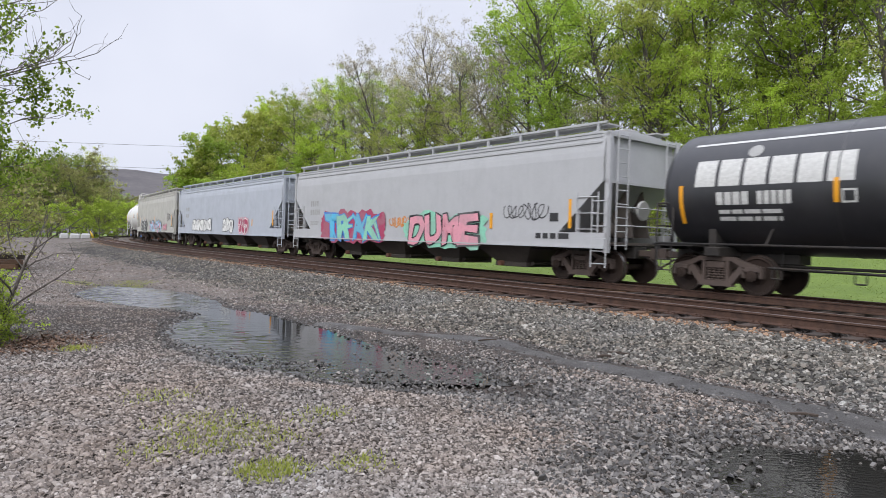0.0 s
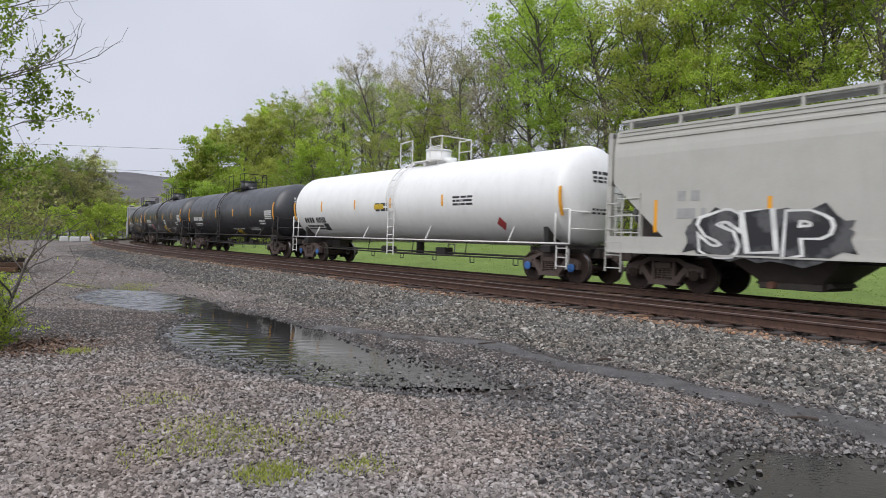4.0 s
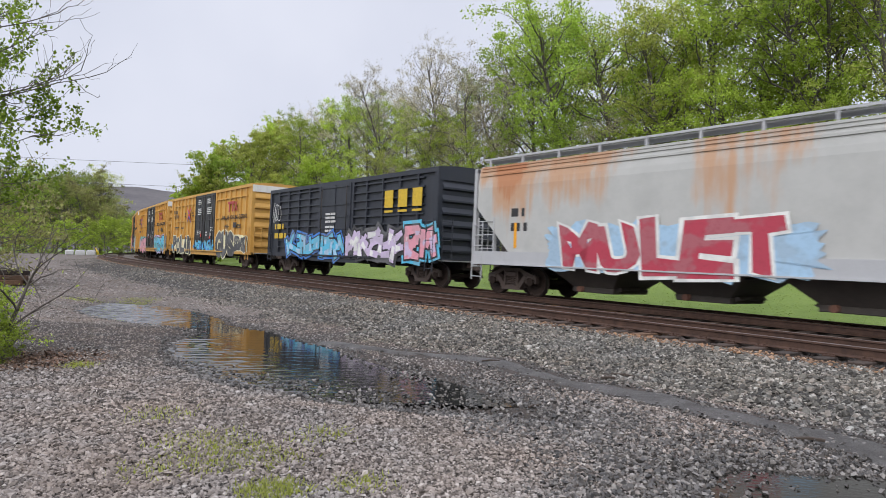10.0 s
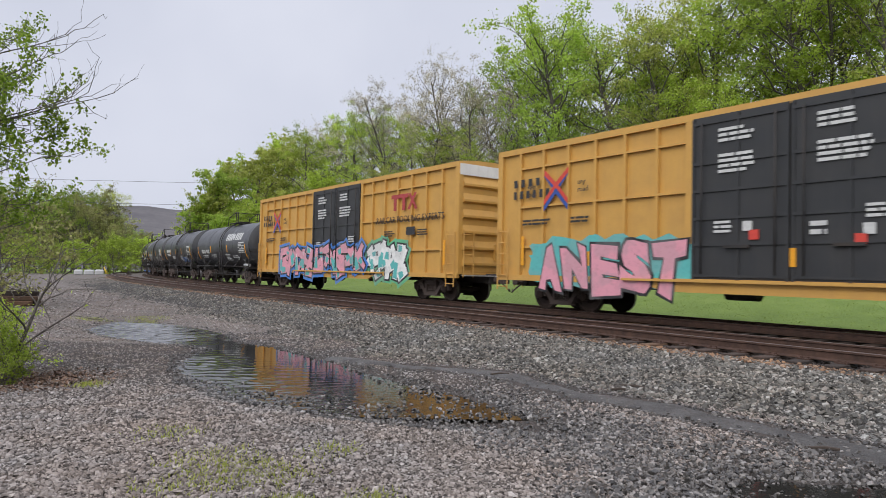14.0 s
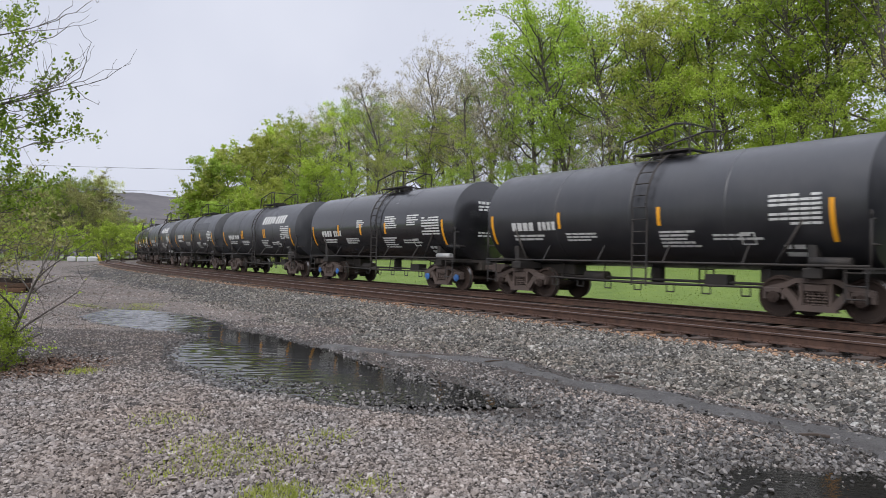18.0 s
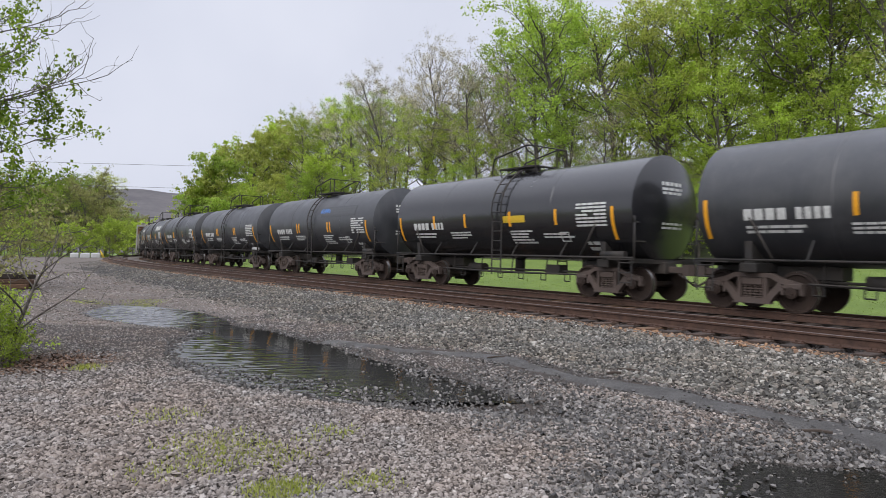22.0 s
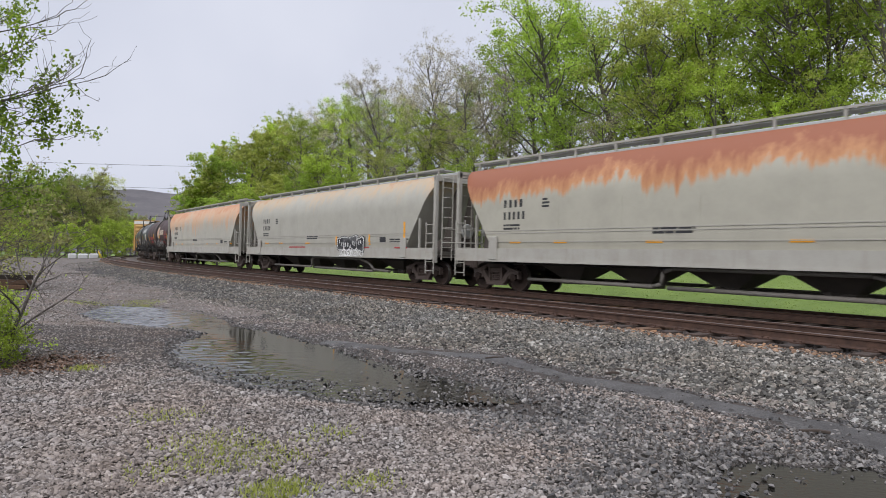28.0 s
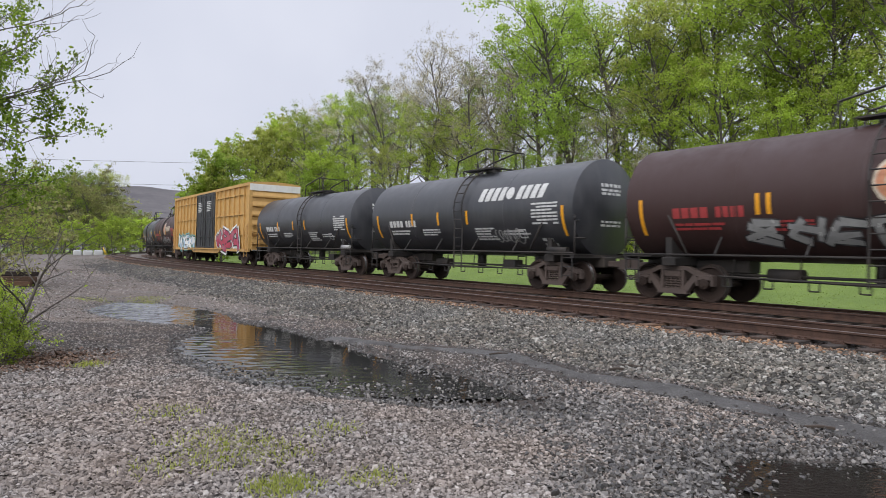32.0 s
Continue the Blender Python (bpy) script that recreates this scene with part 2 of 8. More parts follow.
# ---- materials ----
class Nodes:
    """A node material, with short calls for what most of them need."""

    def __init__(self, name, rough=0.8, metal=0.0, spec=0.5):
        self.m = bpy.data.materials.new(name)
        self.m.use_nodes = True
        self.n, self.l = self.m.node_tree.nodes, self.m.node_tree.links
        self.b = self.n["Principled BSDF"]
        self.b.inputs["Roughness"].default_value = rough
        self.b.inputs["Metallic"].default_value = metal
        self.b.inputs["Specular IOR Level"].default_value = spec
        self.co = self.n.new("ShaderNodeTexCoord").outputs["Object"]

    def stretch(self, sx, sy, sz):
        mp = self.n.new("ShaderNodeMapping")
        mp.inputs["Scale"].default_value = (sx, sy, sz)
        self.l.new(self.co, mp.inputs[0])
        return mp.outputs[0]

    def noise(self, scale, detail=4, rough=0.6, co=None):
        t = self.n.new("ShaderNodeTexNoise")
        t.inputs["Scale"].default_value, t.inputs["Detail"].default_value, t.inputs["Roughness"].default_value = scale, detail, rough
        self.l.new(co or self.co, t.inputs["Vector"])
        return t.outputs["Fac"]

    def cells(self, scale, what="Distance", feature="F1", co=None):
        t = self.n.new("ShaderNodeTexVoronoi")
        t.feature = feature
        t.inputs["Scale"].default_value = scale
        self.l.new(co or self.co, t.inputs["Vector"])
        return t.outputs[what]

    def ramp(self, fac, stops):
        r = self.n.new("ShaderNodeValToRGB")
        e = r.color_ramp.elements
        while len(e) < len(stops):
            e.new(0.5)
        for s, (p, c) in zip(e, stops):
            s.position, s.color = p, (*(c if isinstance(c, tuple) else (c, c, c)), 1)
        self.l.new(fac, r.inputs[0])
        return r.outputs[0]

    def mix(self, fac, a, b, how="MIX"):
        m = self.n.new("ShaderNodeMixRGB")
        m.blend_type = how
        for k, v in zip((0, 1, 2), (fac, a, b)):
            if isinstance(v, (int, float)):
                m.inputs[k].default_value = v if k == 0 else (v, v, v, 1)
            elif isinstance(v, tuple):
                m.inputs[k].default_value = (*v, 1)
            else:
                self.l.new(v, m.inputs[k])
        return m.outputs[0]

    def axis(self, which):
        s = self.n.new("ShaderNodeSeparateXYZ")
        self.l.new(self.co, s.inputs[0])
        return s.outputs[which]

    def math(self, op, a, b=0.0):
        m = self.n.new("ShaderNodeMath")
        m.operation = op
        for k, v in enumerate((a, b)):
            if isinstance(v, (int, float)):
                m.inputs[k].default_value = v
            else:
                self.l.new(v, m.inputs[k])
        return m.outputs[0]

    def island(self):
        return self.n.new("ShaderNodeNewGeometry").outputs["Random Per Island"]

    def each(self):
        return self.n.new("ShaderNodeObjectInfo").outputs["Random"]

    def colour(self, c):
        self.l.new(c, self.b.inputs["Base Color"])
        return self

    def rough(self, c):
        self.l.new(c, self.b.inputs["Roughness"])
        return self

    def bump(self, h, strength=0.3, dist=0.01):
        b = self.n.new("ShaderNodeBump")
        b.inputs["Strength"].default_value, b.inputs["Distance"].default_value = strength, dist
        self.l.new(h, b.inputs["Height"])
        self.l.new(b.outputs[0], self.b.inputs["Normal"])
        return self


def painted(name, base, dirt, rough=0.45, streak=0.35, grime=0.4, metal=0.0, spec=0.5):
    """Paint on steel with dust and rain streaks."""
    k = Nodes(name, rough, metal, spec)
    a = k.noise(1.3, 5, 0.65)
    s = k.noise(1.0, 5, 0.7, k.stretch(5, 5, 0.35))
    f = k.noise(28, 3, 0.6)
    c = k.mix(k.ramp(a, [(0.42, 0.0), (0.75, grime)]), base, dirt)
    c = k.mix(k.ramp(s, [(0.5, 0.0), (0.78, streak)]), c, dirt)
    c = k.mix(k.ramp(f, [(0.3, 0.0), (0.8, 0.16)]), c, tuple(x * 0.55 for x in base))
    k.colour(c).rough(k.ramp(a, [(0.3, rough * 0.8), (0.8, min(1, rough * 1.5))]))
    k.bump(f, 0.05, 0.004)
    return k.m


def plain(name, c, rough=0.6, metal=0.0, var=0.25, scale=9.0):
    k = Nodes(name, rough, metal)
    k.colour(k.mix(k.ramp(k.noise(scale, 5, 0.7), [(0.3, 0.0), (0.75, 1.0)]), c, tuple(x * (1 - var) for x in c)))
    return k.m


def rusted(name, base, rust, deep, top, low, soft=0.5, amount=1.0, patchy=0.35, deep_at=(0.85, 1.15)):
    """White paint rusting from the roof edge down, in runs."""
    k = Nodes(name, 0.6)
    z = k.axis(2)
    runs = k.noise(1.0, 6, 0.7, k.stretch(3.4, 3.4, 0.1))
    fine = k.noise(5.0, 5, 0.7, k.stretch(3, 3, 0.3))
    h = k.math("DIVIDE", k.math("SUBTRACT", z, low), top - low)
    wide = k.noise(0.42, 3, 0.55, k.stretch(1.0, 1.0, 0.6))
    edge = k.math("ADD", h, k.math("MULTIPLY", k.math("SUBTRACT", runs, 0.5), 1.5 - patchy * 0.4))
    edge = k.math("ADD", edge, k.math("MULTIPLY", k.math("SUBTRACT", wide, 0.5), patchy * 2.2))
    edge = k.math("ADD", edge, k.math("MULTIPLY", k.math("SUBTRACT", fine, 0.5), 0.35))
    c = k.mix(k.ramp(k.noise(1.2, 5, 0.7), [(0.4, 0.0), (0.8, 0.45)]), base, tuple(x * 0.62 for x in base))
    c = k.mix(k.ramp(edge, [(0.42, 0.0), (0.42 + soft, amount)]), c, rust)
    c = k.mix(k.ramp(edge, [(deep_at[0], 0.0), (deep_at[1], amount)]), c, deep)
    k.colour(c).bump(fine, 0.05, 0.004)
    return k.m


def stone_mat(name, ramp_stops, big=(0.6, 1.1), rough=0.85, warm=(1.0, 0.92, 0.86)):
    k = Nodes(name, rough)
    c = k.ramp(k.island(), ramp_stops)
    c = k.mix(1.0, c, k.ramp(k.noise(0.35, 4, 0.6), [(0.25, big[0]), (0.75, big[1])]), "MULTIPLY")
    c = k.mix(1.0, c, k.ramp(k.noise(0.55, 5, 0.7), [(0.38, (0.96, 0.98, 1.0)), (0.62, warm)]), "MULTIPLY")
    c = k.mix(1.0, c, k.ramp(k.noise(70, 3, 0.6), [(0.25, 0.7), (0.75, 1.15)]), "MULTIPLY")
    k.colour(c).bump(k.noise(90, 3), 0.3, 0.004)
    return k.m


def leaf_mat(name, stops, trans=0.25):
    k = Nodes(name, 0.55, 0.0, 0.3)
    c = k.mix(1.0, k.ramp(k.island(), stops), k.ramp(k.each(), [(0.0, 0.74), (1.0, 1.28)]), "MULTIPLY")
    c = k.mix(1.0, c, k.ramp(k.noise(0.45, 3, 0.6), [(0.3, 0.72), (0.7, 1.22)]), "MULTIPLY")
    k.colour(c)
    k.b.inputs["Subsurface Weight"].default_value = 0.0
    t = k.n.new("ShaderNodeBsdfTranslucent")
    k.l.new(c, t.inputs["Color"])
    mx = k.n.new("ShaderNodeMixShader")
    mx.inputs[0].default_value = trans
    k.l.new(k.b.outputs[0], mx.inputs[1])
    k.l.new(t.outputs[0], mx.inputs[2])
    k.l.new(mx.outputs[0], k.n["Material Output"].inputs["Surface"])
    return k.m
BLACK = painted("tank_black", (0.017, 0.0175, 0.021), (0.05, 0.048, 0.05), 0.36, 0.3, 0.35, 0.0, 0.8)
GLOSS = painted("tank_gloss_black", (0.013, 0.013, 0.015), (0.05, 0.048, 0.045), 0.2, 0.2, 0.2, 0.0, 1.0)
MATT = painted("tank_dusty_black", (0.026, 0.0275, 0.032), (0.075, 0.073, 0.075), 0.38, 0.4, 0.5, 0.0, 0.8)
BROWN = painted("tank_brown", (0.043, 0.019, 0.017), (0.055, 0.034, 0.03), 0.55, 0.35, 0.4)
WHITE_TANK = painted("tank_white", (0.78, 0.78, 0.76), (0.5, 0.49, 0.46), 0.4, 0.2, 0.2)
GREY_HOP = painted("hopper_grey", (0.43, 0.435, 0.445), (0.33, 0.33, 0.34), 0.5, 0.25, 0.35)
BLUE_HOP = painted("hopper_blue_grey", (0.42, 0.45, 0.50), (0.33, 0.34, 0.36), 0.5, 0.25, 0.35)
BEIGE_HOP = painted("hopper_beige", (0.46, 0.45, 0.41), (0.33, 0.32, 0.29), 0.5, 0.25, 0.35)
RUST_HOP = rusted("hopper_rust_spots", (0.45, 0.45, 0.43), (0.48, 0.26, 0.13), (0.42, 0.17, 0.07), 5.2, 1.6, 0.3, 0.8, 1.0)
RUST_RED = rusted("hopper_red_rust", (0.39, 0.37, 0.305), (0.50, 0.24, 0.10), (0.26, 0.085, 0.042), 3.7, 2.5, 0.16, 0.95, 0.4, (0.52, 0.95))
RUST_PALE = rusted("hopper_cream", (0.37, 0.355, 0.305), (0.47, 0.34, 0.21), (0.42, 0.24, 0.13), 4.3, 2.7, 0.4, 0.8)
CREAM_END = painted("hopper_cream_frame", (0.37, 0.355, 0.315), (0.24, 0.21, 0.17), 0.6, 0.4, 0.5)
PIPE = painted("pipe_dull", (0.19, 0.175, 0.155), (0.12, 0.095, 0.075), 0.6, 0.4, 0.5)
RUST_OR = rusted("hopper_orange_rust", (0.40, 0.38, 0.325), (0.52, 0.31, 0.18), (0.47, 0.21, 0.10), 4.0, 1.5, 0.3, 0.85)
YELLOW = painted("boxcar_yellow", (0.56, 0.31, 0.07), (0.36, 0.21, 0.08), 0.55, 0.3, 0.4)
YELLOW_OLD = painted("boxcar_faded_yellow", (0.54, 0.32, 0.10), (0.33, 0.2, 0.09), 0.6, 0.35, 0.5)
DOOR_BLACK = painted("door_black", (0.025, 0.026, 0.028), (0.06, 0.055, 0.05), 0.5, 0.3, 0.4)
NAVY = painted("boxcar_navy", (0.022, 0.026, 0.036), (0.06, 0.06, 0.065), 0.5, 0.25, 0.4)
ROOF_WHITE = painted("roof_white", (0.72, 0.71, 0.68), (0.42, 0.39, 0.34), 0.5, 0.4, 0.4)
GEAR = painted("underframe_black", (0.022, 0.02, 0.019), (0.075, 0.058, 0.046), 0.75, 0.4, 0.6)
TRUCK = painted("truck_rust", (0.07, 0.052, 0.045), (0.125, 0.088, 0.07), 0.8, 0.3, 0.6)
WHEEL = painted("wheel_steel", (0.035, 0.025, 0.021), (0.065, 0.043, 0.034), 0.85, 0.2, 0.6, 0.0, 0.2)
TREAD = plain("wheel_tread", (0.25, 0.24, 0.23), 0.4, 0.9)
CAP_BLUE = plain("bearing_blue", (0.05, 0.16, 0.42), 0.5)
GALV = painted("galvanised", (0.42, 0.42, 0.41), (0.28, 0.26, 0.23), 0.55, 0.3, 0.4, 0.3)
STRIPE = plain("reflector_yellow", (0.80, 0.36, 0.02), 0.4, 0.0, 0.15)
INK = plain("stencil_white", (0.62, 0.62, 0.60), 0.6, 0.0, 0.35, 14)
INK_DARK = plain("stencil_dark", (0.03, 0.03, 0.032), 0.6, 0.0, 0.3, 14)
INK_RED = plain("stencil_red", (0.40, 0.05, 0.05), 0.6, 0.0, 0.3)
LOGO_RED = plain("mark_red", (0.62, 0.06, 0.04), 0.5)
LOGO_BLUE = plain("mark_blue", (0.03, 0.08, 0.33), 0.5)
PANEL_YELLOW = plain("placard_yellow", (0.66, 0.44, 0.03), 0.5, 0.0, 0.35)


def spray(name, c):
    k = Nodes("paint_" + name, 0.6)
    other = tuple(min(0.8, x * 0.62 + 0.10) for x in c)
    tone = k.mix(k.ramp(k.noise(1.7, 3, 0.5), [(0.47, 0.0), (0.55, 0.75)]), c, other)
    tone = k.mix(k.ramp(k.noise(9, 4, 0.6), [(0.5, 0.0), (0.72, 0.4)]), tone, tuple(x * 0.6 for x in c))
    k.colour(tone)
    return k.m


S = {"white": spray("white", (0.75, 0.75, 0.72)), "black": spray("black", (0.02, 0.02, 0.022)), "cyan": spray("cyan", (0.10, 0.46, 0.66)),
     "blue": spray("blue", (0.05, 0.20, 0.58)), "pink": spray("pink", (0.68, 0.30, 0.36)), "magenta": spray("magenta", (0.38, 0.05, 0.11)),
     "red": spray("red", (0.42, 0.045, 0.075)), "lilac": spray("lilac", (0.55, 0.45, 0.62)), "green": spray("green", (0.12, 0.42, 0.22)),
     "yellow": spray("yellow", (0.68, 0.58, 0.22)), "orange": spray("orange", (0.62, 0.24, 0.05)), "grey": spray("grey", (0.06, 0.06, 0.063)),
     "mint": spray("mint", (0.25, 0.58, 0.42)), "teal": spray("teal", (0.10, 0.42, 0.40)), "sky": spray("sky", (0.35, 0.52, 0.68)), "silver": spray("silver", (0.33, 0.33, 0.32)), "cream": spray("cream", (0.74, 0.70, 0.46))}

# ---- ground ----
k = Nodes("ballast_and_dirt", 0.9)
n_big, n_mid, n_fine = k.noise(0.22, 5, 0.6), k.noise(1.6, 6, 0.7), k.noise(38, 4, 0.65)
cell = k.cells(30, "Color")
grit = k.cells(30, "Distance")
cm = k.n.new("ShaderNodeRGBToBW")
k.l.new(cell, cm.inputs[0])
c = k.ramp(cm.outputs[0], [(0.1, (0.07, 0.066, 0.061)), (0.5, (0.155, 0.142, 0.13)), (0.9, (0.29, 0.27, 0.25))])
c = k.mix(k.ramp(n_mid, [(0.36, 0.2), (0.58, 0.85)]), c, (0.145, 0.112, 0.092))
c = k.mix(1.0, c, k.ramp(n_big, [(0.3, 0.75), (0.7, 1.12)]), "MULTIPLY")
c = k.mix(1.0, c, k.ramp(n_fine, [(0.2, 0.65), (0.8, 1.2)]), "MULTIPLY")
k.colour(c).bump(k.mix(0.5, grit, n_fine), 0.9, 0.03)
GROUND = k.m
k = Nodes("ballast_fines", 0.95)
# cell borders painted dark: the shade in gaps between ballast stones
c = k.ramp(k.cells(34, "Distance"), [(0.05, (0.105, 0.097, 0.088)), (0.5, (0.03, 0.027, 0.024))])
c = k.mix(1.0, c, k.ramp(k.noise(1.2, 5, 0.7), [(0.3, 0.7), (0.7, 1.2)]), "MULTIPLY")
k.colour(c).bump(k.cells(34, "Distance"), 0.8, 0.03)
BALLAST_BED = k.m
k = Nodes("gravel_bed", 0.95)
# shade of the crevices coloured in at cell borders, brown dirt over it
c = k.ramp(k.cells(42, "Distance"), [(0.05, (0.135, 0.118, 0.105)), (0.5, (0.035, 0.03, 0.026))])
c = k.mix(k.ramp(k.noise(1.1, 5, 0.7), [(0.4, 0.1), (0.62, 0.8)]), c, (0.085, 0.064, 0.052))
c = k.mix(1.0, c, k.ramp(k.noise(38, 4, 0.65), [(0.25, 0.6), (0.75, 1.25)]), "MULTIPLY")
k.colour(c).bump(k.cells(42, "Distance"), 0.8, 0.03)
BED = k.m
k = Nodes("grass_ground", 0.9)
c = k.ramp(k.noise(0.5, 6, 0.7), [(0.3, (0.12, 0.185, 0.032)), (0.55, (0.165, 0.24, 0.044)), (0.8, (0.225, 0.285, 0.075))])
c = k.mix(1.0, c, k.ramp(k.noise(14, 5, 0.7), [(0.2, 0.55), (0.8, 1.3)]), "MULTIPLY")
k.colour(c).bump(k.noise(20, 5, 0.7), 0.8, 0.06)
GRASS = k.m
k = Nodes("forest_floor", 0.95)
c = k.ramp(k.noise(0.6, 6, 0.7), [(0.3, (0.05, 0.042, 0.028)), (0.5, (0.06, 0.075, 0.025)), (0.75, (0.09, 0.13, 0.03))])
c = k.mix(1.0, c, k.ramp(k.noise(9, 5, 0.7), [(0.2, 0.5), (0.8, 1.3)]), "MULTIPLY")
k.colour(c).bump(k.noise(7, 6, 0.7), 0.9, 0.15)
FOREST = k.m


def ground():
    """One sheet to the horizon: fine round the camera and the line, coarse far off."""
    def axis(lo, hi):
        pts, p = [0.0], 0.0
        while p < hi:
            p += 0.16 if p < 22 else 0.5 if p < 60 else 2.0 if p < 160 else 12 if p < 400 else 120
            pts.append(p)
        neg, p = [], 0.0
        while p > lo:
            p -= 0.16 if p > -14 else 0.5 if p > -50 else 2.0 if p > -160 else 12 if p > -400 else 120
            neg.append(p)
        return np.array(neg[::-1] + pts)
    xs, ys = axis(-2500, 2500), axis(-2500, 2500)
    ys = ys[(ys > -2600)]
    ys = np.concatenate([ys[ys < -14][::1], np.arange(-14, 0, 0.5), ys[ys >= 0]])
    gx, gy = np.meshgrid(xs, ys)
    gz = ground_z(gx, gy)
    ny, nx = gx.shape
    v = np.stack([gx.ravel(), gy.ravel(), gz.ravel()], 1)
    i = np.arange(ny * nx).reshape(ny, nx)
    f = np.stack([i[:-1, :-1].ravel(), i[:-1, 1:].ravel(), i[1:, 1:].ravel(), i[1:, :-1].ravel()], 1)
    me = raw_mesh("ground", v, f, GROUND, True)
    me.materials.append(GRASS)
    me.materials.append(FOREST)
    me.materials.append(BALLAST_BED)
    me.materials.append(BED)
    cx, cy = v[f].mean(1)[:, 0], v[f].mean(1)[:, 1]
    u, l = plan_uv(cx, cy)
    far = np.hypot(cx, cy)
    edge = l + 0.5 * wave(cx, cy, 0.8, 4.0)
    mi = np.where(edge < -np.interp(u, (40, 95), (26, 13)), 2, np.where(edge < -8.3, 1, 0))
    mi = np.where((l > 30) | ((far > 130) & (l > 0)), 1, mi)
    # beds with gap shade in their colour: 3 under ballast, 4 under gravel
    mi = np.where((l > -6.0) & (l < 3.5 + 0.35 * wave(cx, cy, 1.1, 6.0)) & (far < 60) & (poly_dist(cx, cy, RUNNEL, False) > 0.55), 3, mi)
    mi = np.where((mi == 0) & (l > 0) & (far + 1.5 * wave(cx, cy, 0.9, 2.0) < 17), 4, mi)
    me.polygons.foreach_set("material_index", mi.astype(np.int32))
    tagged(new("ground", me), "grey gravel yard with ballast slope, grass strip and wooded bank", "ground", kind="structure")


ground()

# ---- water ----
k = Nodes("puddle_water", 0.03, 0.0, 0.5)
k.b.inputs["Base Color"].default_value = (0.018, 0.017, 0.014, 1)
k.b.inputs["IOR"].default_value = 1.33
patch = k.ramp(k.noise(0.45, 3, 0.5), [(0.30, 0.15), (0.55, 1.0)])
rip = k.noise(14, 2, 0.5, k.stretch(1.0, 1.8, 1.0))
calm = k.ramp(k.math("DIVIDE", k.axis(1), 20.0), [(0.2, 0.45), (0.29, 0.35), (0.36, 0.5), (0.48, 0.4), (0.56, 0.05), (0.72, 0.06)])
k.bump(k.mix(calm, 0.5, k.mix(patch, 0.5, rip)), 0.3, 0.02)
WATER = k.m


def water(name, poly, grow, label):
    cx, cy = sum(p[0] for p in poly) / len(poly), sum(p[1] for p in poly) / len(poly)
    bm = bmesh.new()
    vs = []
    n = len(poly)
    for i, (x, y) in enumerate(poly):
        (ax, ay), (bx, by) = poly[i - 1], poly[(i + 1) % n]
        nx, ny = (by - ay), -(bx - ax)
        d = math.hypot(nx, ny) or 1
        vs.append((x - grow * nx / d, y - grow * ny / d))
    area = sum(vs[i][0] * vs[(i + 1) % n][1] - vs[(i + 1) % n][0] * vs[i][1] for i in range(n))
    if abs(area) < abs(sum(poly[i][0] * poly[(i + 1) % n][1] - poly[(i + 1) % n][0] * poly[i][1] for i in range(n))):
        vs = [(2 * x - a, 2 * y - b) for (x, y), (a, b) in zip(poly, vs)]
    f = bm.faces.new([bm.verts.new((x, y, 0.0)) for x, y in vs])
    if f.normal.z < 0 or area < 0:
        f.normal_flip()
    bmesh.ops.triangulate(bm, faces=[f])
    ob = part(name, bm, WATER)
    tagged(ob, label, "puddle", kind="structure")


def rippled(name, poly, grow, label):
    """A pool whose surface carries low wind ripples at its far and near ends."""
    g = 0.045
    ax, ay = np.meshgrid(np.arange(-11.3, 1.2, g), np.arange(7.4, 21.8, g))
    ny, nx = ax.shape
    inside = poly_dist(ax.ravel(), ay.ravel(), poly).reshape(ny, nx) < grow
    across = 0.772 * ax + 0.635 * ay
    amp = np.maximum(np.interp(ay, (14.0, 15.4, 18.0), (0.0001, 0.008, 0.014)), np.interp(across, (3.4, 4.5, 5.2, 5.7), (0.0068, 0.005, 0.0014, 0.0001)) * np.interp(ay, (6.5, 8.0, 13.0, 14.5), (0.4, 1.0, 1.0, 0.3)))
    r = np.random.RandomState(3)
    z = np.zeros_like(ax)
    for _ in range(9):
        a, ln, ph = r.uniform(0.5, 2.7), r.uniform(0.15, 0.4), r.rand() * 6.28
        z += np.sin((ax * math.cos(a) + ay * math.sin(a)) * 2 * math.pi / ln + ph) / 3.0
    z *= amp * (0.6 + 0.4 * np.sin(ax * 0.9 + ay * 0.6))
    i = np.arange(ny * nx).reshape(ny, nx)
    ok = inside[:-1, :-1] & inside[1:, 1:] & inside[:-1, 1:] & inside[1:, :-1]
    f = np.stack([i[:-1, :-1][ok], i[:-1, 1:][ok], i[1:, 1:][ok], i[1:, :-1][ok]], 1)
    used, inv = np.unique(f, return_inverse=True)
    v = np.stack([ax.ravel(), ay.ravel(), z.ravel()], 1)[used]
    tagged(part(name, raw_mesh(name, v, inv.reshape(f.shape), WATER, True), None), label, "puddle", kind="structure")


rippled("water_pool", POOL_A, 0.35, "shallow rain puddle reflecting sky and passing train")
water("water_pool_small", POOL_C, 0.25, "small puddle beyond the long one")
water("water_pool_dark", POOL_B, 0.35, "dark shallow puddle among wet stones")

# ---- the two tracks ----
k = Nodes("rail_rust", 0.75, 0.2)
c = k.ramp(k.noise(6, 5, 0.7), [(0.3, (0.045, 0.025, 0.018)), (0.7, (0.10, 0.054, 0.037))])
k.colour(c).bump(k.noise(60, 3), 0.2, 0.003)
RAIL_SIDE = k.m
k = Nodes("rail_top", 0.42, 0.7)
k.colour(k.ramp(k.noise(4, 4, 0.6), [(0.3, (0.10, 0.07, 0.058)), (0.7, (0.19, 0.15, 0.135))]))
RAIL_TOP = k.m
k = Nodes("sleeper_wood", 0.9)
